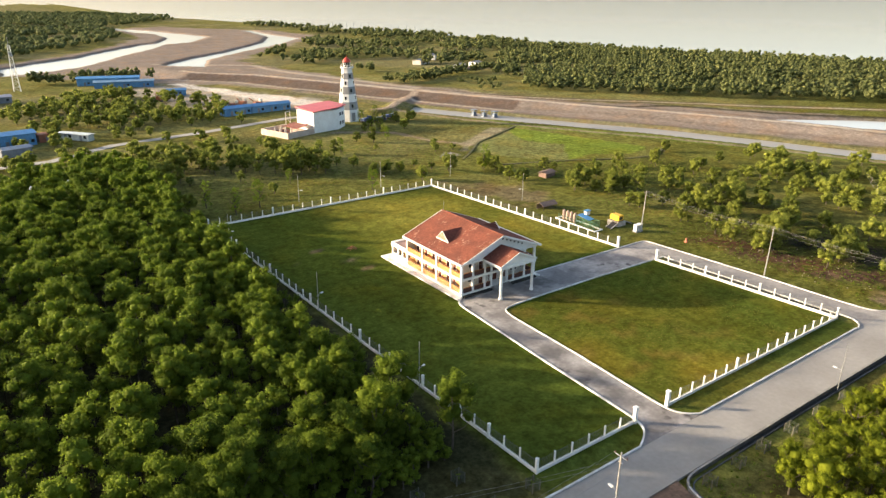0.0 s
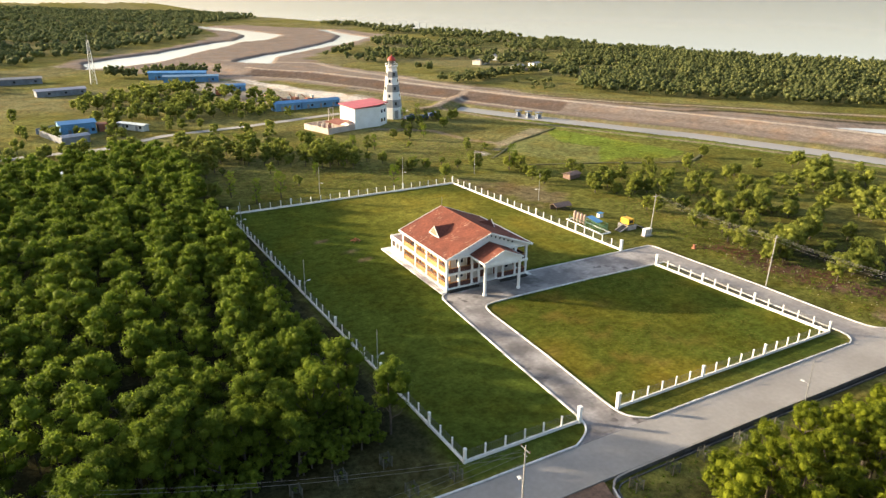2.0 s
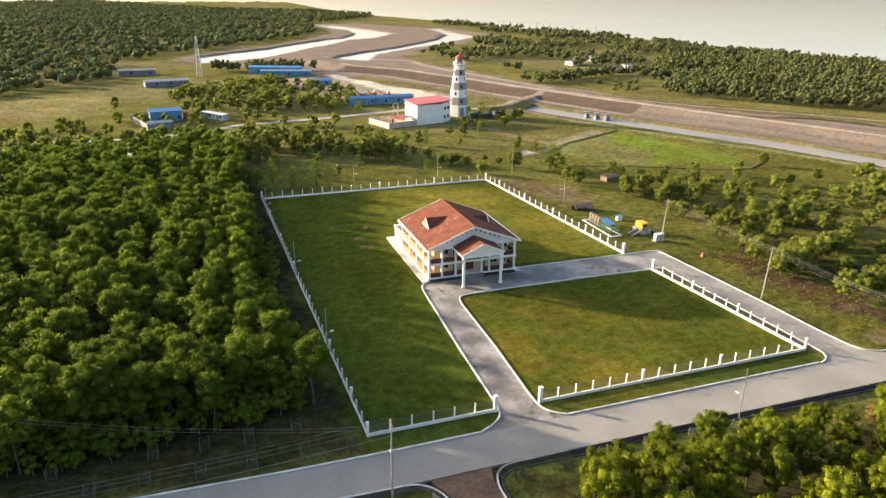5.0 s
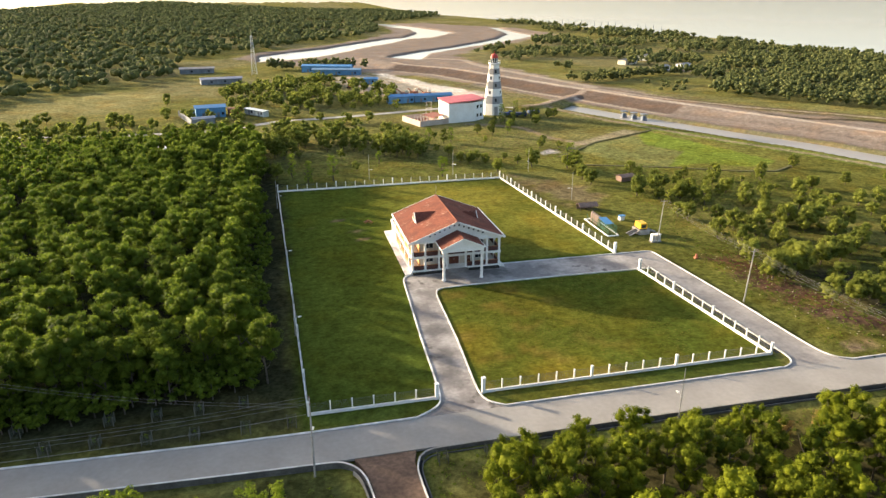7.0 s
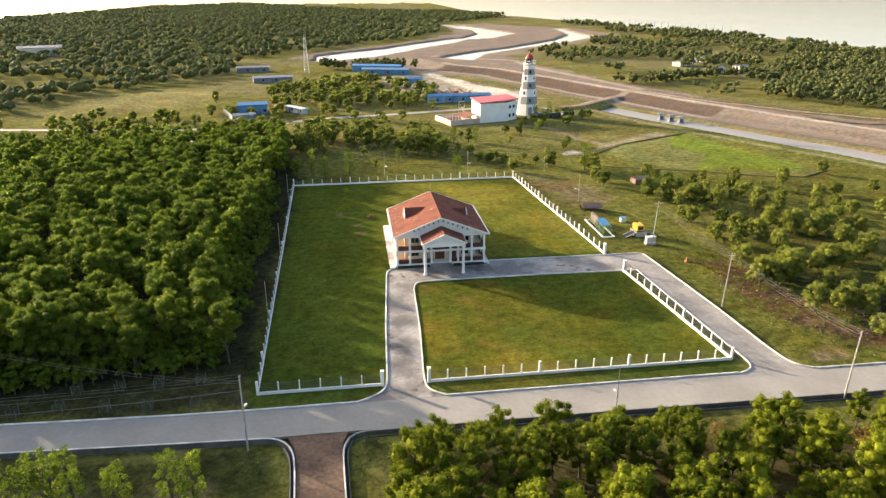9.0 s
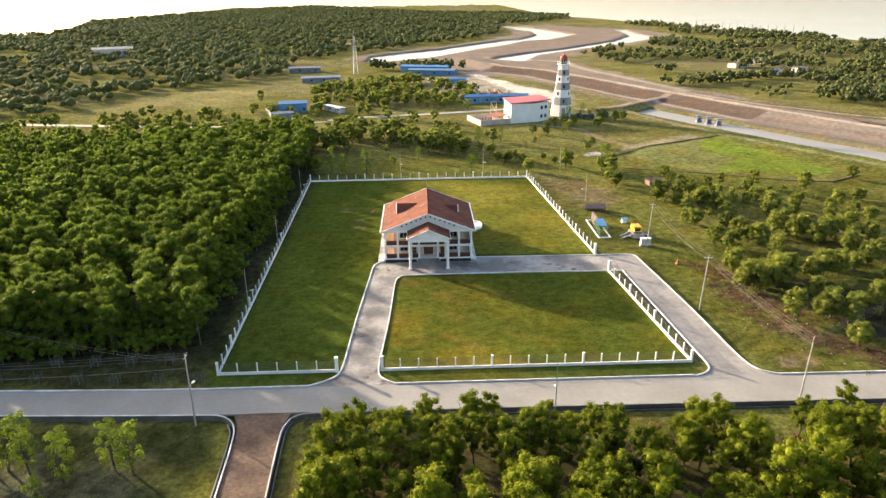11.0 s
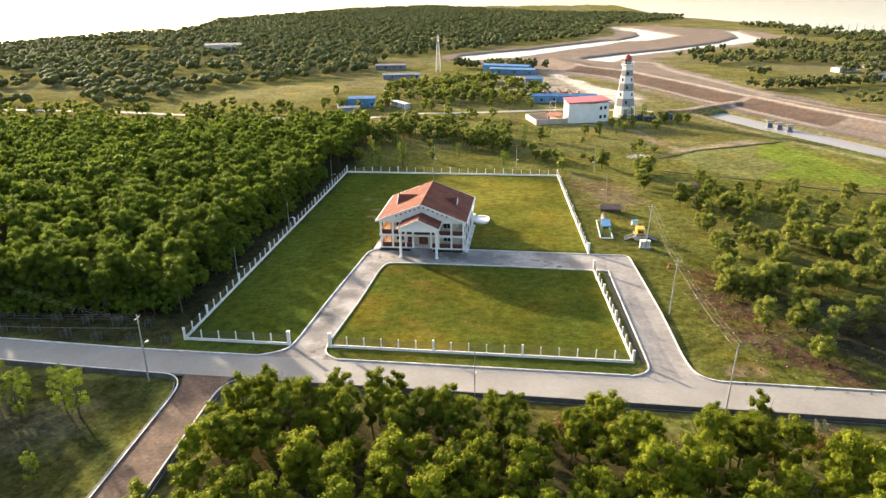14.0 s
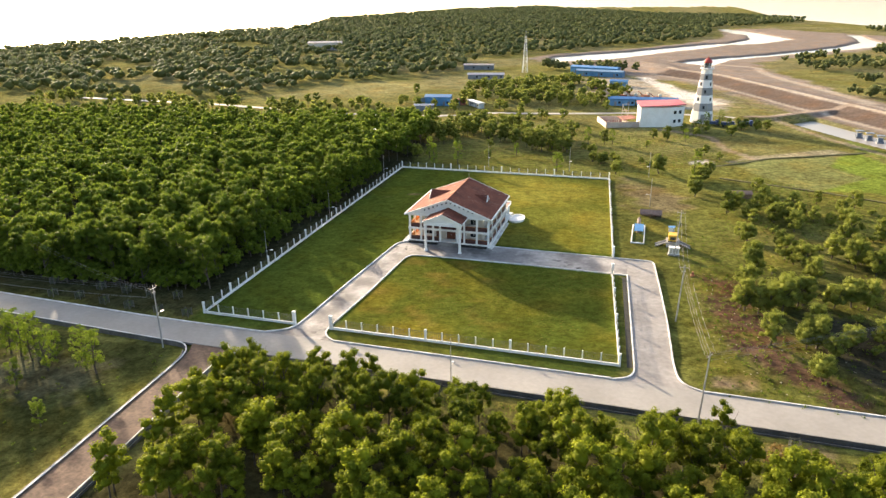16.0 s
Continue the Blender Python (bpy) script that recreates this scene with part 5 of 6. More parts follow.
for u in (2.0, 4.6):
    for z in (1.6, 5.4):
        wd = part("window", obox(Build(), HF, u, u + 1.3, -0.06, -0.003, z, z + 1.4), GLASS, rh, "dark square window")
        part("sill", obox(Build(), HF, u - 0.1, u + 1.4, -0.2, -0.003, z - 0.12, z), WHITE, wd)
F2 = frame_of((59.4, 205.8), 18)
ANNEX_WALL = mat("raw_plaster", (0.56, 0.47, 0.40), (0.44, 0.34, 0.28), 0.4, 0.85, 0.1, 3, 0.12)
ANNEX_ROOF = mat("rusty_red_sheet", (0.28, 0.10, 0.075), (0.20, 0.075, 0.055), 0.4, 0.8, 0.1, 2, 0.2)
an = thing("annex", (*F2(7, 6), 0), "roofless pale plaster annex with low walls and brick-red floor", "building")
for dims in ((0, 14.4, 0, 0.3), (0, 0.3, 0.3, 16), (0.3, 13, 15.7, 16), (9.5, 9.8, 0.3, 9)):
    part("wall", obox(Build(), F2, *dims, -0.3, 2.3), ANNEX_WALL, an)
part("floor", obox(Build(), F2, 0.3, 13.0, 0.3, 15.7, -0.2, 0.35), mat("brick_floor", (0.30, 0.13, 0.10), (0.2, 0.08, 0.06), 0.4, 0.85, 0.2, 3, 0.2), an, "brick-red unfinished floor")
part("lean_roof", Build().slab([(*F2(8, 3), 2.6), (*F2(14.2, 3), 3.4), (*F2(14.2, 12), 3.4), (*F2(8, 12), 2.6)], 0.15), ANNEX_ROOF, an, "low rusty red lean-to roof")
stub = to_mesh("stub_column", Build().box(-0.2, 0.2, -0.2, 0.2, 0.35, 2.6), CREAM)
for u in (4, 7):
    for v in (6, 9, 12):
        piece("stub_column", stub, an, (*F2(u, v), 0))
stair = Build()
for a, b in (((10, 12, 2.5), (10, 12, 8)), ((13, 12.6, 2.5), (13, 12.6, 8)), ((10, 12, 8), (13, 12.6, 2.5)), ((10, 12, 8), (13, 12.6, 8)), ((10, 12, 5.2), (13, 12.6, 5.2))):
    stair.tube([(*F2(a[0], a[1]), a[2]), (*F2(b[0], b[1]), b[2])], 0.12, 4)
part("scaffold", stair, CREAM, an, "pale scaffold frame against the hall")

BLUEWALL = mat("blue_sheet_wall", (0.10, 0.26, 0.46), (0.07, 0.19, 0.36), 0.4, 0.55, 0.05, 2, 0.15)
GREYSTUFF = mat("grey_sheet_wall", (0.20, 0.22, 0.25), (0.14, 0.15, 0.17), 0.5, 0.7, 0.05, 2, 0.15)
RUST = mat("rusty_steel", (0.36, 0.13, 0.07), (0.24, 0.09, 0.05), 0.4, 0.7, 0.1, 2, 0.2)


def shed(o, deg, length, width, h, wall_mat, roof_mat, label, rise=0.9, doors=2):
    G = frame_of(o, deg)
    t = thing("shed", (*G(length / 2, width / 2), 0), label, "shed", "site sheds")
    part("wall", obox(Build(), G, 0, length, 0, width, -0.3, h), wall_mat, t)
    r = Build()
    e = 0.5
    r.slab([(*G(-e, -e), h), (*G(length + e, -e), h), (*G(length + e, width / 2), h + rise), (*G(-e, width / 2), h + rise)], 0.1)
    r.slab([(*G(-e, width / 2), h + rise), (*G(length + e, width / 2), h + rise), (*G(length + e, width + e), h), (*G(-e, width + e), h)], 0.1)
    part("roof", r, roof_mat, t)
    for k in range(doors):
        u = length * (k + 0.5) / doors
        part("door", obox(Build(), G, u - 0.6, u + 0.6, -0.06, -0.003, 0, 2.1), GREYSTUFF, t, "grey door")
        part("window", obox(Build(), G, u + 1.4, u + 2.6, -0.06, -0.003, 1.0, 2.1), GLASS, t, "small window")
    return t


shed((56.5, 268), 5, 13, 6, 3.4, BLUEWALL, BLUE_TIN, "blue sheet-metal site shed on sandy ground")
shed((70, 269.5), 3, 20, 6, 3.2, BLUEWALL, BLUE_TIN, "long blue sheet-metal site shed on sandy ground", doors=3)
shed((20, 414), -18, 34, 8, 4.2, BLUEWALL, BLUE_TIN, "long bright blue roofed shed by the river", doors=4)
shed((26, 397), -14, 32, 6, 3.4, BLUEWALL, mat("pale_blue_tin", (0.20, 0.33, 0.45), (0.15, 0.26, 0.38), 0.5, 0.5), "pale blue walled shed by the river", doors=3)
shed((-35.5, 248), 8, 13, 8, 4.4, BLUEWALL, BLUE_TIN, "bright blue roofed shed inside a walled yard", doors=2)
shed((-21.5, 252), 8, 6, 4, 3.0, RUST, RUST, "rust-orange container shed inside the yard", 0.3, 1)
shed((-42, 362), 10, 24, 7, 3.0, GREYSTUFF, mat("lilac_tin", (0.33, 0.32, 0.37), (0.26, 0.26, 0.30), 0.5, 0.5), "low grey tin-roofed shed in a field", doors=3)
shed((-262, 566), 18, 34, 14, 7, CREAM, TIN, "large pale warehouse among far woods", 1.5, 2)
shed((-60, 420), 5, 22, 7, 3.2, GREYSTUFF, TIN, "grey tin-roofed shed among far trees", doors=2)
shed((52, 345), -8, 10, 5, 3.0, BLUEWALL, BLUE_TIN, "small dark blue site hut", doors=1)
shed((290, 430), 40, 12, 8, 3.6, WHITE, TIN, "far white farmhouse with tin roof", doors=2)
shed((258, 404), 30, 16, 7, 3.4, CREAM, TIN, "far pale house with tin roof among trees", doors=2)
shed((262, 360), 35, 14, 6, 3.2, WHITE, TIN, "white low house beside the woods", doors=2)
shed((286, 372), 20, 9, 6, 3.2, WHITE, TIN, "small white house with tin roof", doors=1)
# walled yard round the blue-roofed shed
Y = frame_of((-43, 252), -72)
yw = thing("yard_wall", (-36, 240, 0), "grey corrugated yard wall with sheds behind", "wall")
part("panel", obox(Build(), Y, 0, 24, 0, 0.2, -0.2, 2.6), GREYSTUFF, yw)
part("panel", Build().obox((-36, 229), (-27, 231.5), 0.2, -0.2, 2.8), GREYSTUFF, yw)
part("panel", Build().obox((-44, 256), (-36, 262), 0.2, -0.2, 2.4), GREYSTUFF, yw)
shed((-35, 230), 14, 9, 5, 2.8, GREYSTUFF, mat("dark_blue_tin", (0.09, 0.13, 0.2), None, 0.5, 0.5), "dark grey flat shed in the yard", 0.4, 1)
shed((-14.5, 255), -52, 14, 3, 2.6, mat("pale_container", (0.5, 0.55, 0.56), None, 0.4, 0.5), mat("pale_container", (0.5, 0.55, 0.56)), "pale grey container row beside the yard", 0.2, 2)

# red machines on the sand
for k, (x, y, d) in enumerate(((62, 291, 20), (68, 288, -15), (74, 292, 40), (80, 287, 10), (44, 330, 60))):
    m = thing("pile_rig", (x, y, 0), "rust-red construction rig parked on sand", "machine", "machines on the sand")
    G = frame_of((x, y), d)
    part("body", obox(Build(), G, -2, 2, -1.2, 1.2, 0.7, 2.6), RUST, m)
    part("cab", obox(Build(), G, 0.6, 2, -1.1, 0.3, 2.6, 3.9), CREAM, m, "pale cab")
    part("track", obox(Build(), G, -2.3, 2.3, -1.5, -0.9, 0, 0.8), BLACK, m)
    part("track", obox(Build(), G, -2.3, 2.3, 0.9, 1.5, 0, 0.8), BLACK, m)
    part("boom", Build().tube([(*G(-1.5, 0.4), 2.4), (*G(-4.5, 0.4), 4.6)], 0.25, 5), RUST, m)

# blue lorries below the lighthouse
NAVY = mat("navy_enamel", (0.05, 0.08, 0.18), (0.04, 0.06, 0.13), 0.8, 0.45)
for x, y, d in ((103.5, 220.5, 15), (109.5, 219.0, -10), (117.0, 222.5, 5)):
    G = frame_of((x, y), d)
    t = thing("lorry", (x, y, 0), "dark blue lorry parked on grass below the lighthouse", "lorry", "lorries below the lighthouse")
    part("bed", obox(Build(), G, -2.6, 1.2, -1.1, 1.1, 0.9, 2.0), NAVY, t)
    cb = part("cab", obox(obox(Build(), G, 1.3, 2.9, -1.05, 1.05, 0.7, 1.7), G, 1.4, 2.5, -1.0, 1.0, 1.7, 2.5), NAVY, t)
    part("windscreen", obox(Build(), G, 2.5, 2.54, -0.9, 0.9, 1.75, 2.4), GLASS, cb)
    wh = to_mesh("wheel", Build().tube([(0, -0.15, 0), (0, 0.15, 0)], 0.45, 10), BLACK)
    for u in (-1.7, 2.0):
        for v in (-1.0, 1.0):
            piece("wheel", wh, t, (*G(u, v), 0.45), radians(d))

# road to the lighthouse
setting("far_road", ribbon([(-240, 234), (-150, 228), (-86, 217.5), (-54, 213.5), (-23, 216), (0, 231), (35, 237), (80, 249), (100, 246), (121, 241)], 4.2, -0.2, 0.12), CONCRETE, "pale far concrete road")

# radio mast
mast = thing("radio_mast", (-11.5, 408, 0), "tall white and grey lattice radio mast", "mast")
mh = 25.0


def mast_at(k, z):
    hw = 1.7 - 1.2 * z / mh
    return (-11.5 + hw * (1, 1, -1, -1)[k], 408 + hw * (1, -1, -1, 1)[k], z)


for k in range(4):
    part("leg", Build().tube([mast_at(k, 0), mast_at(k, mh)], 0.13, 5, 0.09), WHITE, mast)
br = Build()
for j in range(10):
    z0, z1 = mh * j / 10, mh * (j + 1) / 10
    for k in range(4):
        br.tube([mast_at(k, z0), mast_at((k + 1) % 4, z1)], 0.06, 4).tube([mast_at(k, z1), mast_at((k + 1) % 4, z1)], 0.06, 4)
part("bracing", br, WHITE, mast)
part("antenna", Build().tube([(-11.5, 408, mh), (-11.5, 408, mh + 4)], 0.12, 5).box(-12.3, -10.7, 407.2, 408.8, mh - 6, mh - 4), LGREY, mast)

# pump pontoons in the canal
PONT = mat("slate_blue_paint", (0.14, 0.18, 0.24), (0.10, 0.13, 0.18), 0.6, 0.5, 0.03, 3, 0.12)
for k in range(3):
    x, y = 158.4 + 2.6 * k, 212.5 - 4.6 * k
    t = thing("pontoon", (x, y, -1.25), "slate-blue pump pontoon moored in the canal", "pontoon", "pontoons in the canal")
    part("hull", Build().box(x - 1.2, x + 1.2, y - 1.2, y + 1.2, -1.45, -0.75), GREYSTUFF, t)
    fr = Build()
    for dx in (-1, 1):
        for dy in (-1, 1):
            fr.box(x + dx - 0.08, x + dx + 0.08, y + dy - 0.08, y + dy + 0.08, -0.75, 1.6)
    part("frame", fr, PONT, t)
    part("cabin", Build().box(x - 0.8, x + 0.8, y - 0.8, y + 0.8, -0.75, 0.8), PONT, t)
    part("roof", Build().box(x - 1.4, x + 1.4, y - 1.4, y + 1.4, 1.6, 1.8), PONT, t)

# a row of tall stakes out in the shallows
STAKE = to_mesh("stake", Build().tube([(0, 0, -4), (0, 0, 6.5)], 0.4, 5, 0.28), GREYSTUFF)
for k in range(15):
    ob = new("sea_stake", STAKE)
    ob.location = (440 + 4.2 * k, 960 - 13.5 * k, 0)
    tagged(ob, "tall grey stake standing in shallow sea water", "stake", "stakes in the sea")

# small things on the lawn and rough grass
rub = Build()
rub_rng = np.random.default_rng(21)
for k in range(46):
    a, r = rub_rng.uniform(0, 6.28), 0.95 * rub_rng.uniform() ** 0.6
    x, y, z = 20.0 + 1.3 * r * math.cos(a), 83.5 + 1.0 * r * math.sin(a), 0.75 * (1 - r)
    t = rub_rng.uniform(0, 3.1)
    rub.obox((x - 0.12 * math.cos(t), y - 0.12 * math.sin(t)), (x + 0.12 * math.cos(t), y + 0.12 * math.sin(t)), 0.12, z - 0.02, z + 0.08)
single("rubble_heap", rub, RUST, "small heap of red bricks on the lawn", "heap")
marker = thing("brick_marker", (88.6, 42.0, 0), "small orange-red brick marker on rough grass", "marker")
part("base", Build().box(88.2, 89.0, 41.6, 42.4, -0.1, 0.2), RUST, marker)
part("post", Build().box(88.4, 88.8, 41.8, 42.2, 0.2, 0.9), RUST, marker)

# ---- trees ----
rng = np.random.default_rng(7)


def clump_shape(level):
    bm = bmesh.new()
    bmesh.ops.create_icosphere(bm, subdivisions=level, radius=1.0)
    bm.verts.index_update()
    V, Fc = np.array([v.co[:] for v in bm.verts]), np.array([[v.index for v in f.verts] for f in bm.faces])
    bm.free()
    return V, Fc


CLUMP = {1: clump_shape(1), 2: clump_shape(2)}


def clumps(rng, centres, radii, flat, level, rough=0.17):
    """Lumpy solid clumps of foliage, each with an uneven skin."""
    V, Fc = CLUMP[level]
    n, m = len(centres), len(V)
    W = V[None] * rng.uniform(1 - rough, 1 + rough, (n, m, 1)) * np.array([1, 1, flat]) * np.reshape(radii, (n, 1, 1)) + np.reshape(centres, (n, 1, 3))
    return W.reshape(-1, 3), (Fc[None] + m * np.arange(n)[:, None, None]).reshape(-1, 3)


def leaf_cloud(rng, centres, radii, per, size, flat=0.85, level=0):
    """Small leaf sprays on the outside of a bunch of clumps; returns vertices and faces."""
    n = len(centres)
    c = np.repeat(centres, per, 0)
    r = np.repeat(radii, per)
    u = rng.normal(size=(n * per, 3))
    u /= np.linalg.norm(u, axis=1)[:, None]
    u[:, 2] = np.where(u[:, 2] < -0.35, -u[:, 2], u[:, 2])
    p = c + u * (r * rng.uniform(0.70, 1.16, n * per))[:, None] * np.array([1, 1, flat])
    nrm = u + rng.normal(size=u.shape) * 0.6
    nrm /= np.linalg.norm(nrm, axis=1)[:, None]
    a = np.cross(nrm, rng.normal(size=u.shape))
    a /= np.linalg.norm(a, axis=1)[:, None] + 1e-9
    b = np.cross(nrm, a)
    s = (size * rng.uniform(0.6, 1.35, n * per))[:, None]
    V = np.stack([p - a * s, p + a * s * 0.6 - b * s * 0.8, p + a * s * 0.5 + b * s * 0.9], 1).reshape(-1, 3)
    Fc = np.arange(len(V)).reshape(-1, 3)
    if level:
        W, Gc = clumps(rng, centres, np.asarray(radii) * (0.72 if per > 10 else 0.9), flat, level)
        Fc = np.vstack([Fc, len(V) + Gc])
        V = np.vstack([V, W])
    return V, Fc


def crown_clumps(rng, R, z0, z1, n, low=-0.45, sizes=(0.30, 0.44)):
    """Centres and radii of the clumps of one rounded crown: an uneven dome of them round a heart."""
    k = np.arange(n)
    up = 1 - (1 - low) * (k + 0.5) / n + rng.normal(size=n) * 0.10
    up = np.clip(up, -0.95, 0.9)
    out = np.sqrt(1 - np.clip(up, -0.98, 0.98) ** 2)
    a = 2.4 * k + rng.normal(size=n) * 0.35 + rng.uniform(0, 6)
    r = rng.uniform(*sizes, n) * R
    d = (R - r * 0.9) * rng.uniform(0.72, 1.12, n)
    zc, hz = (z0 + z1) / 2, (z1 - z0) / 2
    C = np.column_stack([d * out * np.cos(a), d * out * np.sin(a), zc + (hz - r * 0.8) * up * rng.uniform(0.85, 1.1, n)])
    C[:, :2] += rng.normal(size=2) * 0.08 * R
    if n < 8:
        return np.vstack([C, [[0, 0, zc - 0.1 * hz]]]), np.append(r, 0.55 * R)
    return np.vstack([C, [[0, 0, zc + 0.38 * hz], [0, 0, zc - 0.35 * hz]]]), np.append(r, [0.52 * R, 0.52 * R])


def full_crown(rng, R, z0, z1, n, per, size, flat=0.88, low=-0.45, sizes=(0.30, 0.44), knobs=4):
    """A near crown: clumps, smaller knobs budding from them, and leaf sprays over all."""
    C, r = crown_clumps(rng, R, z0, z1, n, low, sizes)
    V, Fc = leaf_cloud(rng, C[:-2], r[:-2], per, size, flat)
    W, Gc = clumps(rng, C, r * 0.73, flat, 1, 0.25)
    u = rng.normal(size=(n * knobs, 3))
    u[:, 2] = np.abs(u[:, 2]) * 0.9
    u /= np.linalg.norm(u, axis=1)[:, None]
    kc = np.repeat(C[:-2], knobs, 0) + u * (np.repeat(r[:-2], knobs) * 0.82)[:, None] * np.array([1, 1, flat])
    kr = np.repeat(r[:-2], knobs) * rng.uniform(0.32, 0.55, n * knobs)
    X, Hc = leaf_cloud(rng, kc, kr, max(6, per // 4), size, 0.95)
    return np.vstack([V, W, X]), np.vstack([Fc, Gc + len(V), Hc + len(V) + len(W)])


def crown_balls(rng, R, z0, z1, n):
    """Centres and radii of the bunches that make up one crown."""
    t = rng.uniform(0, 1, n) ** 0.8
    z = z0 + (z1 - z0) * t
    wide = np.sqrt(np.clip(1 - ((t - 0.45) / 0.68) ** 2, 0.05, 1)) * R
    a = rng.uniform(0, 2 * np.pi, n)
    d = wide * np.sqrt(rng.uniform(0.15, 1, n)) * 0.8
    off = rng.normal(size=2) * 0.12 * R
    return np.column_stack([d * np.cos(a) + off[0], d * np.sin(a) + off[1], z]), rng.uniform(0.30, 0.48, n) * R


def raw_mesh(name, V, Fc, material):
    me = bpy.data.meshes.new(name)
    k = Fc.shape[1]
    me.vertices.add(len(V))
    me.vertices.foreach_set("co", V.astype(np.float32).ravel())
    me.loops.add(Fc.size)
    me.loops.foreach_set("vertex_index", Fc.astype(np.int32).ravel())
    me.polygons.add(len(Fc))
    me.polygons.foreach_set("loop_start", np.arange(0, Fc.size, k, dtype=np.int32))
    me.polygons.foreach_set("use_smooth", np.ones(len(Fc), bool))
    me.update(calc_edges=True)
    me.materials.append(material)
    return me


def trunk_build(rng, h, lean=0.5, limbs=4):
    b = Build()
    top = Vector((rng.normal() * lean, rng.normal() * lean, h * 0.72))
    b.tube([(0, 0, -0.3), tuple(top * 0.3 + Vector((rng.normal() * 0.1, rng.normal() * 0.1, 0))), tuple(top * 0.65), tuple(top)], 0.17, 6, 0.05)
    for k in range(limbs):
        t = 0.3 + 0.5 * k / limbs
        base = top * t
        a = rng.uniform(0, 6.28)
        l = h * 0.28
        b.tube([tuple(base), tuple(base + Vector((math.cos(a) * l * 0.5, math.sin(a) * l * 0.5, l * 0.45))), tuple(base + Vector((math.cos(a) * l * 0.8, math.sin(a) * l * 0.8, l)))], 0.08, 5, 0.02)
    return b


VARIANTS = []
for k in range(7):
    h = 9.4 + 0.4 * k
    V, Fc = full_crown(rng, 2.45 + 0.14 * (k * 5 % 7), h * 0.24, h * 0.98, 16 + k % 4, 105, 0.105, low=-0.7, sizes=(0.26, 0.42))
    VARIANTS.append((to_mesh("trunk", trunk_build(rng, h), BARK), raw_mesh("crown", V, Fc, LEAF_NEAR), h))
FEATHERY, FEATHERY_RAW = [], []
for k in range(8):
    h = 8.3 + 0.38 * k
    V, Fc = full_crown(rng, 2.15 + 0.09 * (k * 3 % 8), h * 0.14, h * 0.98, 19 + k % 4, 88, 0.092, 0.95, -0.75, (0.24, 0.38))
    FEATHERY.append((to_mesh("trunk", trunk_build(rng, h, 0.4, 6), BARK), raw_mesh("crown", V, Fc, LEAF_SUNNY), h))
    FEATHERY_RAW.append(full_crown(rng, 2.15 + 0.09 * (k * 3 % 8), h * 0.14, h * 0.98, 17 + k % 4, 50, 0.125, 0.95, -0.75, (0.24, 0.38), 2))
SPREAD = []
for k in range(6):
    h = 4.9 + 0.35 * k
    V, Fc = full_crown(rng, 2.2 + 0.16 * (k * 3 % 5), 0.2, h * 0.98, 17 + k % 3, 90, 0.095, 0.9, -0.85, (0.22, 0.40))
    SPREAD.append((to_mesh("trunk", trunk_build(rng, h, 0.5, 6), BARK), raw_mesh("crown", V, Fc, LEAF_EAST), h))
THIN = []
for k in range(3):
    h = 6.4 + 0.7 * k
    c, r = crown_balls(rng, 1.8, h * 0.14, h * 0.95, 44)
    V, Fc = leaf_cloud(rng, c, r * 0.58, 70, 0.085, 1.0)
    THIN.append((to_mesh("trunk", trunk_build(rng, h, 0.3, 6), BARK), raw_mesh("crown", V, Fc, LEAF_YOUNG), h))


def tree(kind, x, y, z, scale, turn, label, group):
    t = thing("tree", (x, y, z), label, "tree", group)
    for name, me in (("trunk", kind[0]), ("crown", kind[1])):
        ob = new(name, me)
        ob.parent = t
    t.scale = (scale, scale, scale * rng.uniform(0.92, 1.1))
    t.rotation_euler = (0, 0, turn)


def spread(poly, gap, rng, jitter=0.42, keep=None):
    """Points on a jittered grid inside a polygon."""
    P = np.array(poly, float)
    xs, ys = np.arange(P[:, 0].min(), P[:, 0].max(), gap), np.arange(P[:, 1].min(), P[:, 1].max(), gap * 0.9)
    X, Y = np.meshgrid(xs, ys)
    X = X + (np.arange(len(ys)) % 2)[:, None] * gap / 2
    Q = np.column_stack([X.ravel(), Y.ravel()]) + rng.uniform(-jitter, jitter, (X.size, 2)) * gap
    Q = Q[inside(Q, poly)]
    return Q if keep is None else Q[keep(Q)]


FOREST = [(-230, 14), (-60, 7), (-40, 5.5), (-28, 6.5), (-14, 8.5), (-9, 9.5), (-8.9, 24), (-8.6, 60), (-7, 112), (-4, 135), (-10, 178), (-60, 168), (-120, 166), (-230, 150)]
FRONT = [(18.4, -34), (19.4, -25), (21.6, -19.6), (26, -18.0), (60, -18.4), (98, -19.4), (125, -21), (128, -46), (18, -48)]
near_pts, stuff_pts = [], []
woods = spread(FOREST, 4.7, rng)
woods = woods[(rng.uniform(size=len(woods)) > 0.10) | (woods[:, 0] > -13)]
edge = (woods[:, 1] < 45) & (woods[:, 0] > -44) & ((woods[:, 1] < 21) | (woods[:, 0] > -10))
for x, y in woods[edge]:
    near_pts.append((x, y, "dense rounded mangrove tree with dark green leaves at the wood's edge", "trees of the dark wood"))
near_pts.append((-5.6, 10.2, "small rounded mangrove tree standing out from the wood's corner", "trees of the dark wood"))
close = woods[:, 0] > -62
stuff_pts.append((woods[~edge & close], 0, 10.6, 2.5, 15, 62, 0.142, 1))
stuff_pts.append((woods[~edge & ~close], 0, 10.6, 2.5, 10, 18, 0.28, 1))
front = spread(FRONT, 3.9, rng, 0.42, lambda Q: ~((Q[:, 0] > 58) & (Q[:, 1] > -24) & (wobble(Q, 9, 3) < 0.0)) & ~((Q[:, 0] > 92) & (Q[:, 1] > -24) & (wobble(Q, 7, 2) < 0.0)))
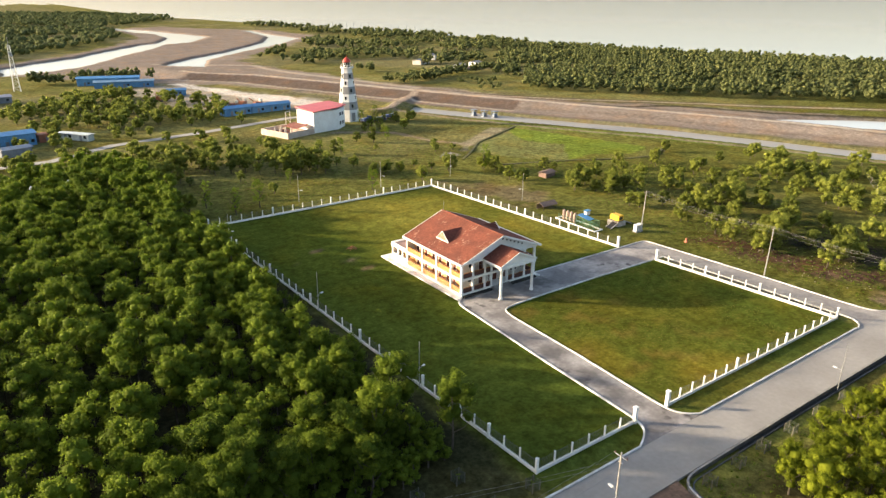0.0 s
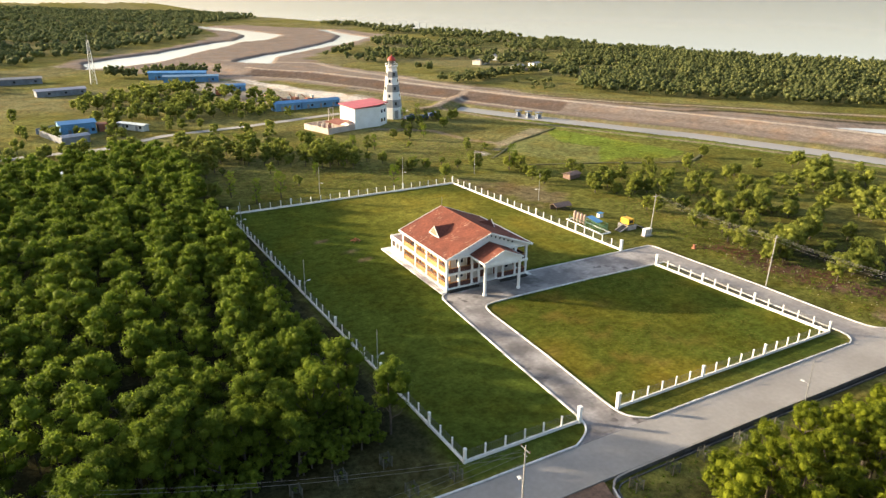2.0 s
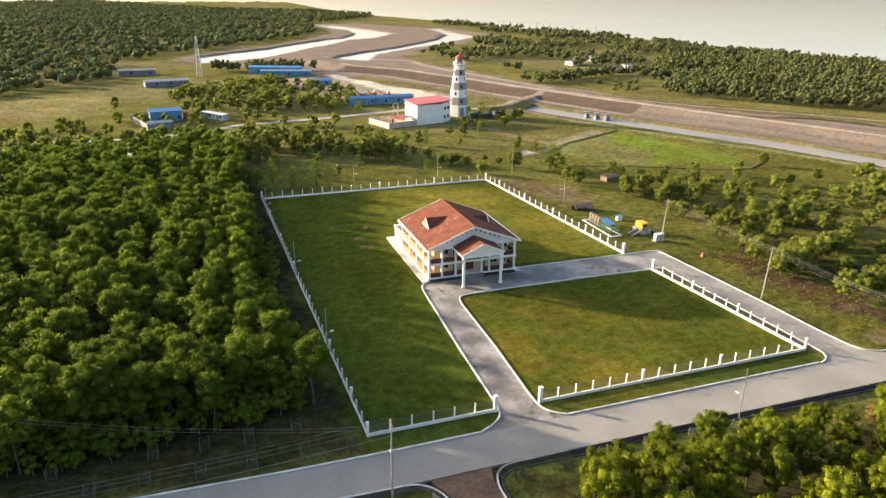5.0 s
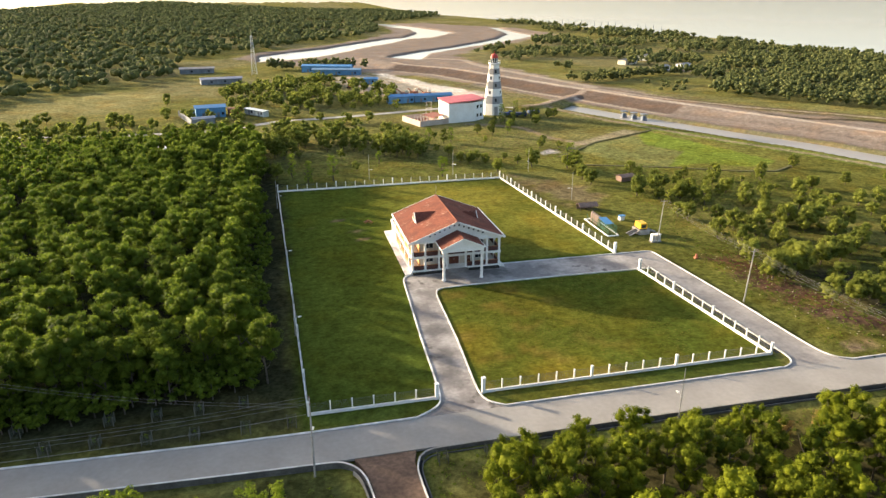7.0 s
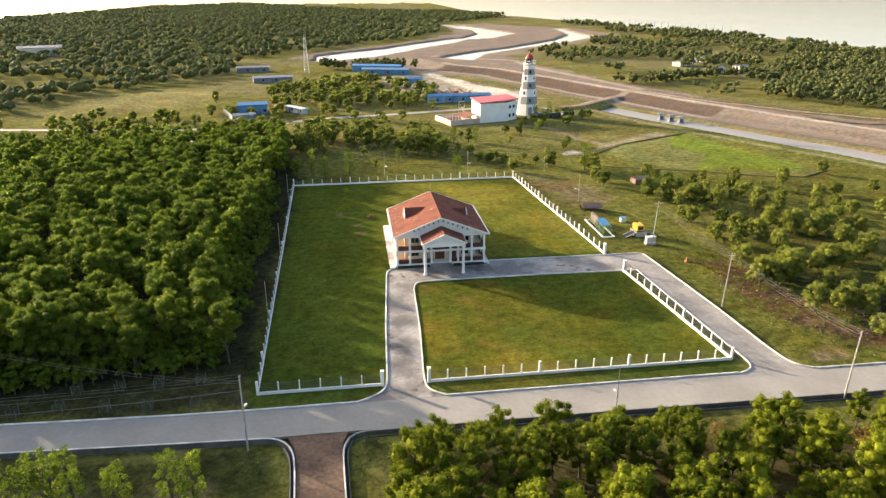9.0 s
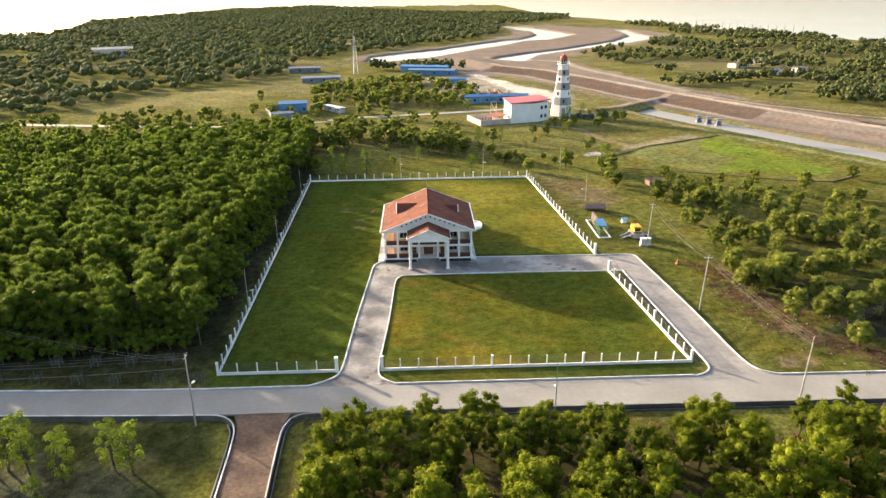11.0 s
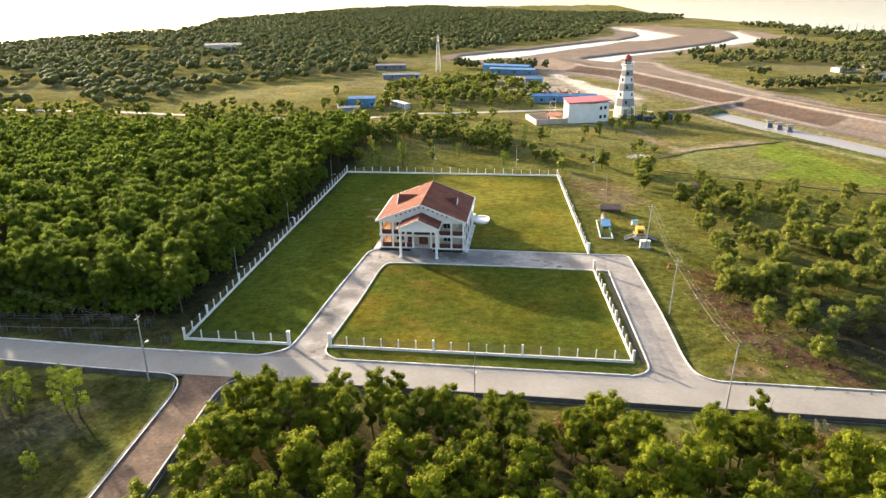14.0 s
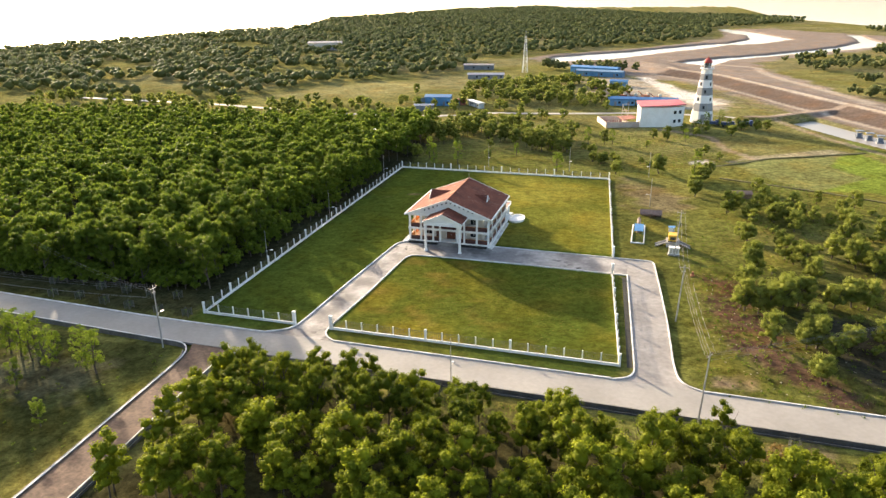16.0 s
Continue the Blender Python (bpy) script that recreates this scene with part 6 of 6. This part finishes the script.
deep = (front[:, 1] < -30) | (front[:, 0] > 112)
Vs, Fs, count, sticks = [], [], 0, Build()
for x, y in front[deep]:
    V, Fc = FEATHERY_RAW[int(rng.integers(8))]
    s, a, z = rng.uniform(0.64, 1.12), rng.uniform(0, 6.28), ground_z(x, y)
    W = V * s
    Vs.append(np.column_stack([x + W[:, 0] * math.cos(a) - W[:, 1] * math.sin(a), y + W[:, 0] * math.sin(a) + W[:, 1] * math.cos(a), z + W[:, 2]]))
    Fs.append(Fc + count)
    count += len(V)
    sticks.tube([(x, y, z - 0.3), (x + 0.2, y + 0.1, z + 4.5 * s)], 0.14, 5, 0.05)
tagged(new("south_wood", raw_mesh("south_wood", np.vstack(Vs), np.vstack(Fs), LEAF_SUNNY)), "dense sunlit crowns of the wood south of the road", "woods", "", "stuff")
tagged(new("south_wood_trunks", to_mesh("south_wood_trunks", sticks, BARK)), "thin trunks of the wood south of the road", "trunks", "", "stuff")
for x, y in front[~deep]:
    near_pts.append((x, y, "rounded mangrove tree with sunlit yellow-green leaves south of the road", "trees south of the road"))
for x, y, lab, grp in near_pts:
    k = int(rng.integers(7)) if y > 0 else int(rng.integers(8))
    sc = rng.uniform(0.92, 1.10) if y > 0 else rng.uniform(0.72, 1.08) * (0.86 if y > -21.5 else 1.0)
    tree((VARIANTS if y > 0 else FEATHERY)[k], x, y, 0.0 if y > 0 else ground_z(x, y), sc, rng.uniform(0, 6.28), lab, grp)
for x, y, s in ((-5.0, -22.6, 1.15), (-7.6, -21.8, 1.05), (-14.8, -20.6, 0.8), (-20.1, -19.4, 1.15), (-21.6, -21.2, 1.2), (-18.4, -22, 0.9), (-13.5, -29.8, 0.8), (-1.8, -37, 0.7), (-24.2, -20.8, 1.1), (-27, -21.6, 1.05), (-33, -25, 1.2), (-13.2, -24.0, 1.0), (-38, -20, 1.0), (-30, -30, 1.1), (-20, -36, 1.0)):
    tree(THIN[int(rng.integers(3))], x, y, ground_z(x, y), s, rng.uniform(0, 6.28), "slender young tree with thin yellow-green leaves on rough grass", "young trees beside the track")

# dry tan bushes among the southern trees
DRYBUSH = []
for k in range(2):
    c, r = crown_balls(rng, 1.5, 0.5, 2.2, 14)
    V, Fc = leaf_cloud(rng, c, r, 50, 0.15)
    DRYBUSH.append((to_mesh("trunk", trunk_build(rng, 2.0, 0.2, 6), BARK), raw_mesh("crown", V, Fc, LEAF_DRY), 2.5))
for x, y, s in ((96.5, -20, 1.2), (99.5, -21.5, 1.3), (81.6, -24, 1.2), (87, -21.8, 1.1), (101.5, -19.5, 0.9), (70, -19, 1.0), (64, -18.6, 0.8), (91, -23, 1.1), (112, -18, 1.0)):
    t = thing("bush", (x, y, ground_z(x, y)), "dry tan bush among the green trees", "bush", "dry bushes south of the road")
    for name, me in zip(("stem", "crown"), DRYBUSH[int(rng.integers(2))][:2]):
        ob = new(name, me)
        ob.parent = t
    t.scale = (s, s, s)

# sapling guards of four stakes and netting beside the road
GPOST = to_mesh("stake", Build().box(-0.045, 0.045, -0.045, 0.045, -0.1, 1.55), mat("pale_stake", (0.13, 0.12, 0.095), (0.10, 0.09, 0.07), 1.5, 0.8))
gnet = Build()
for k in range(9):
    z = 0.15 + 0.16 * k
    for a, b in (((-0.6, -0.6), (0.6, -0.6)), ((0.6, -0.6), (0.6, 0.6)), ((0.6, 0.6), (-0.6, 0.6)), ((-0.6, 0.6), (-0.6, -0.6))):
        gnet.obox(a, b, 0.012, z, z + 0.02)
for k in range(1, 8):
    u = -0.6 + 0.15 * k
    for x, y in ((u, -0.6), (u, 0.6), (-0.6, u), (0.6, u)):
        gnet.box(x - 0.008, x + 0.008, y - 0.008, y + 0.008, 0.1, 1.5)
GNET = to_mesh("netting", gnet, mat("grey_green_net", (0.075, 0.085, 0.065), (0.06, 0.07, 0.05), 1, 0.8))
c, r = crown_balls(rng, 0.35, 0.5, 1.2, 5)
V, Fc = leaf_cloud(rng, c, r, 16, 0.09)
GSAP = raw_mesh("sapling", V, Fc, LEAF_NEAR)
for x, y in ((-34.1, -1.0), (-28, -0.6), (-21.5, -1.3), (-15.3, -1.9), (-8.6, -2.0), (-2.4, -1.9), (-38.9, 4.3), (-27.2, 4.4), (-20.9, 4.2), (-15.2, 4.3), (-9, 4.5),
             (16.4, -13.8), (22.9, -13.6), (28.6, -13.6), (35.6, -13.6), (42.7, -13.9), (49.9, -14.1), (99.2, -14.9)):
    z = ground_z(x, y) if y < -11 else 0.0
    g = thing("sapling_guard", (x, y, z), "square net guard on four pale stakes round a sapling", "tree guard", "sapling guards beside the road")
    for dx in (-0.6, 0.6):
        for dy in (-0.6, 0.6):
            piece("stake", GPOST, g, (x + dx, y + dy, z))
    piece("netting", GNET, g, (x, y, z))
    piece("sapling", GSAP, g, (x, y, z), rng.uniform(0, 6))

# pale stones and clods on the bare soil
st = Build()
for x, y in spread([(88, 45), (98, 46), (104, 28), (112, 8), (114, -2), (96, -3), (90, 8)], 2.6, rng, 0.5):
    s = rng.uniform(0.05, 0.17) ** 1.1
    a = rng.uniform(0, 6)
    st.lathe((x, y), [(s, -0.02), (s * 1.1, s * 0.5), (s * 0.5, s)], 5, a)
tagged(new("clods", to_mesh("clods", st, mat("pale_clod", (0.45, 0.40, 0.28), (0.30, 0.26, 0.16), 0.7, 0.9))), "pale stones and clods on bare brown soil", "stones", "", "stuff")

# scattered trees east of the drive, clump by clump
EAST_NEAR = [(99.5, 26), (101, 27.5), (104, 29), (106.5, 30.5), (108, 32), (97, 28), (98, 27), (102, 30), (105, 32), (98, 37), (100, 14), (105, 14), (107, 15), (106, 4), (110, 10), (113, 15), (118, 19), (120, 21), (114, 32), (116, 34), (118, 33), (124, 36), (129, 39), (129, 47), (138, 52),
             (102, 53), (99, 41), (109, 57), (110, 55), (111, 53), (118, 60), (111, 45), (124, 52), (127, 54), (131, 56), (108, 21), (127, 29), (132, 41), (121, 55), (102, 67)]
EAST_MID = [(114, 77), (109, 84), (112, 87), (117, 89), (122, 84), (126, 87), (123, 74), (126, 77), (127, 94), (116, 95), (111, 95), (106, 92), (109, 97), (111, 110), (92, 104), (94, 120), (99, 90), (104, 85), (105, 80), (101, 92), (109, 83), (113, 83), (118, 86), (131, 75), (126, 67), (109, 64), (97, 127), (91, 110), (101, 70), (93, 117), (92, 125), (143, 95), (147, 98), (137, 84),
            (146, 81), (145, 72), (153, 84), (147, 68), (166, 107), (124, 58), (136, 68), (139, 63), (124, 104), (132, 101), (99, 88), (109, 113), (167, 85), (159, 71), (180, 70), (179, 63), (159, 60), (160, 52)]
NORTH_TREES = [(64, 138), (58, 140), (31, 146), (44, 150), (16, 125), (59, 150), (61, 137), (69, 137), (69, 125), (82, 128), (91, 125), (50, 125), (85, 182), (80, 188), (91, 184), (54, 169), (61, 171), (66, 171), (49, 177), (-6, 135), (-1, 131), (3, 133), (94, 203), (97, 205), (101, 203), (91, 200), (112, 214), (116, 216), (119, 212), (121, 215), (109, 216), (108, 199), (114, 213), (8, 124), (102, 222), (107, 219)]
for x, y in EAST_NEAR:
    tree(SPREAD[int(rng.integers(6))], x + rng.normal() * 0.5, y + rng.normal() * 0.5, 0, rng.uniform(0.8, 1.2), rng.uniform(0, 6.28), "bushy green tree on rough grass east of the compound", "scattered trees east of the drive")
for x, y in EAST_MID:
    tree(SPREAD[int(rng.integers(6))], x + rng.normal() * 0.5, y + rng.normal() * 0.5, 0, rng.uniform(0.66, 1.02), rng.uniform(0, 6.28), "bushy green tree on rough grass east of the compound", "scattered trees east of the drive")
for x, y in NORTH_TREES:
    tree(THIN[int(rng.integers(3))] if rng.uniform() < 0.5 else SPREAD[int(rng.integers(6))], x + rng.normal(), y + rng.normal(), 0, rng.uniform(0.7, 1.0) * (1.25 if y < 130 else 1.0), rng.uniform(0, 6.28), "lone green tree on open grass behind the rear fence", "scattered trees behind the compound")
east = spread([(112, -4), (150, -8), (240, -10), (218, 36), (186, 88), (150, 64), (134, 30)], 5.4, rng, 0.48, lambda Q: wobble(Q, 9, 1) + 0.5 * wobble(Q, 4, 6) > 0.05)
bushes = spread([(96, 20), (112, 6), (150, 56), (150, 98), (112, 104), (100, 60)], 4.4, rng, 0.48, lambda Q: wobble(Q, 5, 3) > 0.3)
east_groups = [(east, 0, 5.8, 2.7, 11, 40, 0.19, 1), (bushes, 0, 2.0, 1.2, 6, 20, 0.14, 1)]
# Undergrowth and infill trees, added to stop low sun streaking through the wood.
under = np.vstack([spread([(-70, 5.5), (-40, 4.5), (-27, 5.5), (-12, 7.5), (-7, 9), (-7, 24), (-16, 20), (-40, 13), (-70, 14)], 2.3, rng), spread([(-10, 22), (-5, 22), (-5, 112), (-10, 112)], 3.2, rng)])
stuff_pts.append((under, 0, 3.8, 1.7, 7, 16, 0.2, 1))
edge_fill = np.vstack([spread([(-17, 14), (-9.2, 12), (-9, 60), (-7.4, 114), (-16, 114)], 3.5, rng), spread([(-80, 8.5), (-40, 7.5), (-27, 8.5), (-10, 11), (-12, 17), (-40, 15), (-80, 17)], 3.6, rng)])
stuff_pts.append((edge_fill, 0, 6.8, 2.2, 9, 26, 0.18, 1))
NORTH = [(-14, 158), (2, 157), (22, 162), (36, 150), (52, 148), (52, 160), (46, 178), (24, 192), (6, 196), (-16, 188)]
north = spread(NORTH, 4.9, rng, 0.48, lambda Q: wobble(Q, 7, 4) > -0.45)
north_groups = [(north, 0, 8.2, 2.7, 11, 26, 0.21, 1)]
scrub_n = spread([(-10, 122), (70, 128), (110, 150), (96, 205), (40, 206), (-16, 210)], 9, rng, 0.48, lambda Q: wobble(Q, 8, 2) > 0.35)
north_groups.append((scrub_n, 0, 4.0, 1.8, 7, 18, 0.24, 1))
YARD_TREES = spread([(-20, 262), (55, 262), (70, 300), (30, 360), (-20, 345), (-30, 300)], 6.6, rng, 0.48, lambda Q: wobble(Q, 16, 7) > -0.25)
north_groups.append((YARD_TREES, 0, 7, 3.0, 9, 12, 0.36, 1))
WEST_TREES = [(-48, 179), (-46, 185), (-41, 175), (-36, 173), (-67, 193), (-60, 194), (-56, 181), (-32, 184), (-52, 284), (-70, 205), (-75, 210), (-20, 205), (-15, 200), (-30, 208)]
north_groups.append((np.array(WEST_TREES, float), 0, 7.5, 2.8, 11, 20, 0.3, 1))
SCRUB_W = spread([(-120, 172), (-20, 203), (40, 212), (62, 258), (-18, 262), (-110, 246)], 8.5, rng, 0.48, lambda Q: (wobble(Q, 9, 5) > 0.05) & (seg_dist(Q, [(-150, 228), (-86, 217.5), (-54, 213.5), (-23, 216), (0, 231), (35, 237), (80, 249)]) > 5))
north_groups.append((SCRUB_W, 0, 5.5, 2.5, 9, 18, 0.28, 1))
MID_W = spread([(-230, 170), (-60, 182), (-14, 200), (-30, 214), (-100, 222), (-260, 236)], 8, rng, 0.48, lambda Q: wobble(Q, 18, 3) > 0.0)
north_groups.append((MID_W, 0, 7, 3.0, 8, 12, 0.4, 1))


def woods_object(name, groups, label, material):
    Vs, Fs, n = [], [], 0
    for pts, z, h, R, nb, per, size, level in groups:
        for x, y in pts:
            s = rng.uniform(0.84, 1.16) if h > 9 else rng.uniform(0.70, 1.14)
            c, r = crown_clumps(rng, R * s, h * s * (0.14 if h > 9 else 0.10), h * s * 0.98, nb, -0.6 if h > 9 else -0.95)
            V, Fc = leaf_cloud(rng, c, r, per, size, 0.88, level)
            V[:, 0] += x
            V[:, 1] += y
            V[:, 2] += z
            Vs.append(V)
            Fs.append(Fc + n)
            n += len(V)
    me = raw_mesh(name, np.vstack(Vs), np.vstack(Fs), material)
    tagged(new(name, me), label, "woods", "", "stuff")


def trunks_object(name, groups, label):
    b = Build()
    for pts, z, h, R, nb, per, size, level in groups:
        for x, y in pts:
            b.tube([(x, y, z - 0.3), (x + rng.normal() * 0.2, y + rng.normal() * 0.2, h * 0.7)], 0.15, 4, 0.06)
    me = to_mesh(name, b, BARK)
    tagged(new(name, me), label, "trunks", "", "stuff")


woods_object("woods", stuff_pts, "dense green mangrove woods and scattered trees", LEAF_NEAR)
trunks_object("wood_trunks", stuff_pts + east_groups + north_groups, "thin grey trunks of the woods")
# Lighter scrub leaf here, partly to put the haze into the colour.
woods_object("north_woods", north_groups, "light green woods and scrub behind the compound", LEAF_EAST)
woods_object("east_scrub", east_groups, "pale green scrub and low trees on rough grass", LEAF_EAST)

FAR_E = spread([(232, 262), (250, 240), (268, 212), (288, 193), (308, 171), (328, 152), (348, 131), (430, 40), (600, 60), (560, 260), (500, 380), (470, 470), (400, 440), (330, 330), (270, 300)], 6.8, rng, 0.45, lambda Q: wobble(Q, 30, 2) > -0.75)
FAR_N = spread([(215, 330), (250, 392), (330, 400), (400, 470), (480, 620), (400, 900), (340, 1100), (345, 860), (345, 730), (240, 600), (205, 560), (172, 515), (190, 420)], 11, rng, 0.45, lambda Q: wobble(Q, 40, 5) > -0.1)
FAR_GAP = spread([(258, 318), (290, 302), (330, 330), (400, 440), (470, 470), (480, 620), (400, 470), (330, 398), (304, 366)], 8.5, rng, 0.48, lambda Q: wobble(Q, 22, 3) > -0.3)
SHRUBS_E = spread([(215, 262), (248, 240), (290, 300), (250, 330), (205, 300)], 8, rng, 0.5, lambda Q: wobble(Q, 14, 5) > 0.15)
FAR_ROW = spread([(188, 318), (262, 342), (300, 350), (296, 358), (232, 350), (180, 330)], 6, rng)
RIVER_TREES = spread([(0, 428), (50, 418), (70, 424), (40, 440), (-2, 444)], 7, rng)
far_groups = [(FAR_E, 0, 7.5, 3.5, 4, 8, 0.5, 1), (FAR_N, 0, 7.5, 4.2, 5, 6, 0.7, 1), (FAR_ROW, 0, 7, 3.2, 6, 7, 0.6, 1), (FAR_GAP, 0, 7, 3.6, 6, 7, 0.6, 1), (SHRUBS_E, 0, 3.6, 2.0, 5, 8, 0.4, 1), (RIVER_TREES, 0, 8, 3.6, 7, 8, 0.6, 1)]
woods_object("far_woods_east", far_groups, "far woods beyond the embankment, greyed with haze in the leaf colour", LEAF_FAR)
FAR_W = spread([(-240, 240), (-140, 250), (-62, 400), (-58, 480), (-36, 560), (0, 602), (40, 655), (80, 712), (118, 770), (140, 850), (150, 1000), (330, 1240), (245, 1465), (62, 1585), (-298, 2260), (-474, 1890), (-580, 1300), (-480, 1000), (-540, 760), (-590, 510), (-560, 260)], 12.5, rng, 0.48,
               lambda Q: (wobble(Q, 45, 4) > -0.5) & ~inside(Q, [(-150, 255), (-50, 270), (-40, 400), (-80, 372), (-130, 330)]))
woods_object("far_woods_west", [(FAR_W, 0, 7.5, 6.2, 2, 2, 0.9, 1)], "far woods towards the sea, haze mixed into the leaf green", LEAF_FAR)

# rough tufts on unmown grass
lawn_pts = spread([(28.5, 1), (75, 1), (73, 38), (29, 38)], 0.8, rng, 0.5, lambda Q: wobble(Q, 7, 6) + 0.6 * wobble(Q, 2.2, 1) > -0.1)
V, Fc = leaf_cloud(rng, np.column_stack([lawn_pts, 0 * lawn_pts[:, 0] + 0.03]), rng.uniform(0.08, 0.26, len(lawn_pts)), 7, 0.06, 0.22)
tagged(new("lawn_tufts", raw_mesh("lawn_tufts", V, Fc, leaf_mat("lawn_blade", (0.085, 0.100, 0.018), (0.19, 0.155, 0.032), 0.3))), "uneven yellow-green tufts of the front lawn", "grass", "", "stuff")
tuft_pts = np.vstack([spread([(88, -6), (118, -6), (160, 100), (110, 130), (88, 60)], 2.2, rng), spread([(-4, 119), (70, 120), (110, 150), (90, 200), (-6, 190)], 3.0, rng), spread([(-40, -13), (4, -13), (6, -50), (-40, -50)], 4.5, rng),
                      spread([(14, -13), (120, -15), (120, -24), (14, -20)], 1.5, rng), spread([(90, 44), (100, 42), (104, 16), (113, -3), (98, -3), (90, 20)], 1.7, rng)])
hz = land_height(tuft_pts)
V, Fc = leaf_cloud(rng, np.column_stack([tuft_pts, hz + 0.1]), rng.uniform(0.2, 0.5, len(tuft_pts)), 9, 0.13, 0.5)
tagged(new("grass_tufts", raw_mesh("grass_tufts", V, Fc, LEAF_NEAR)), "rough grass tufts and low weeds", "grass", "", "stuff")
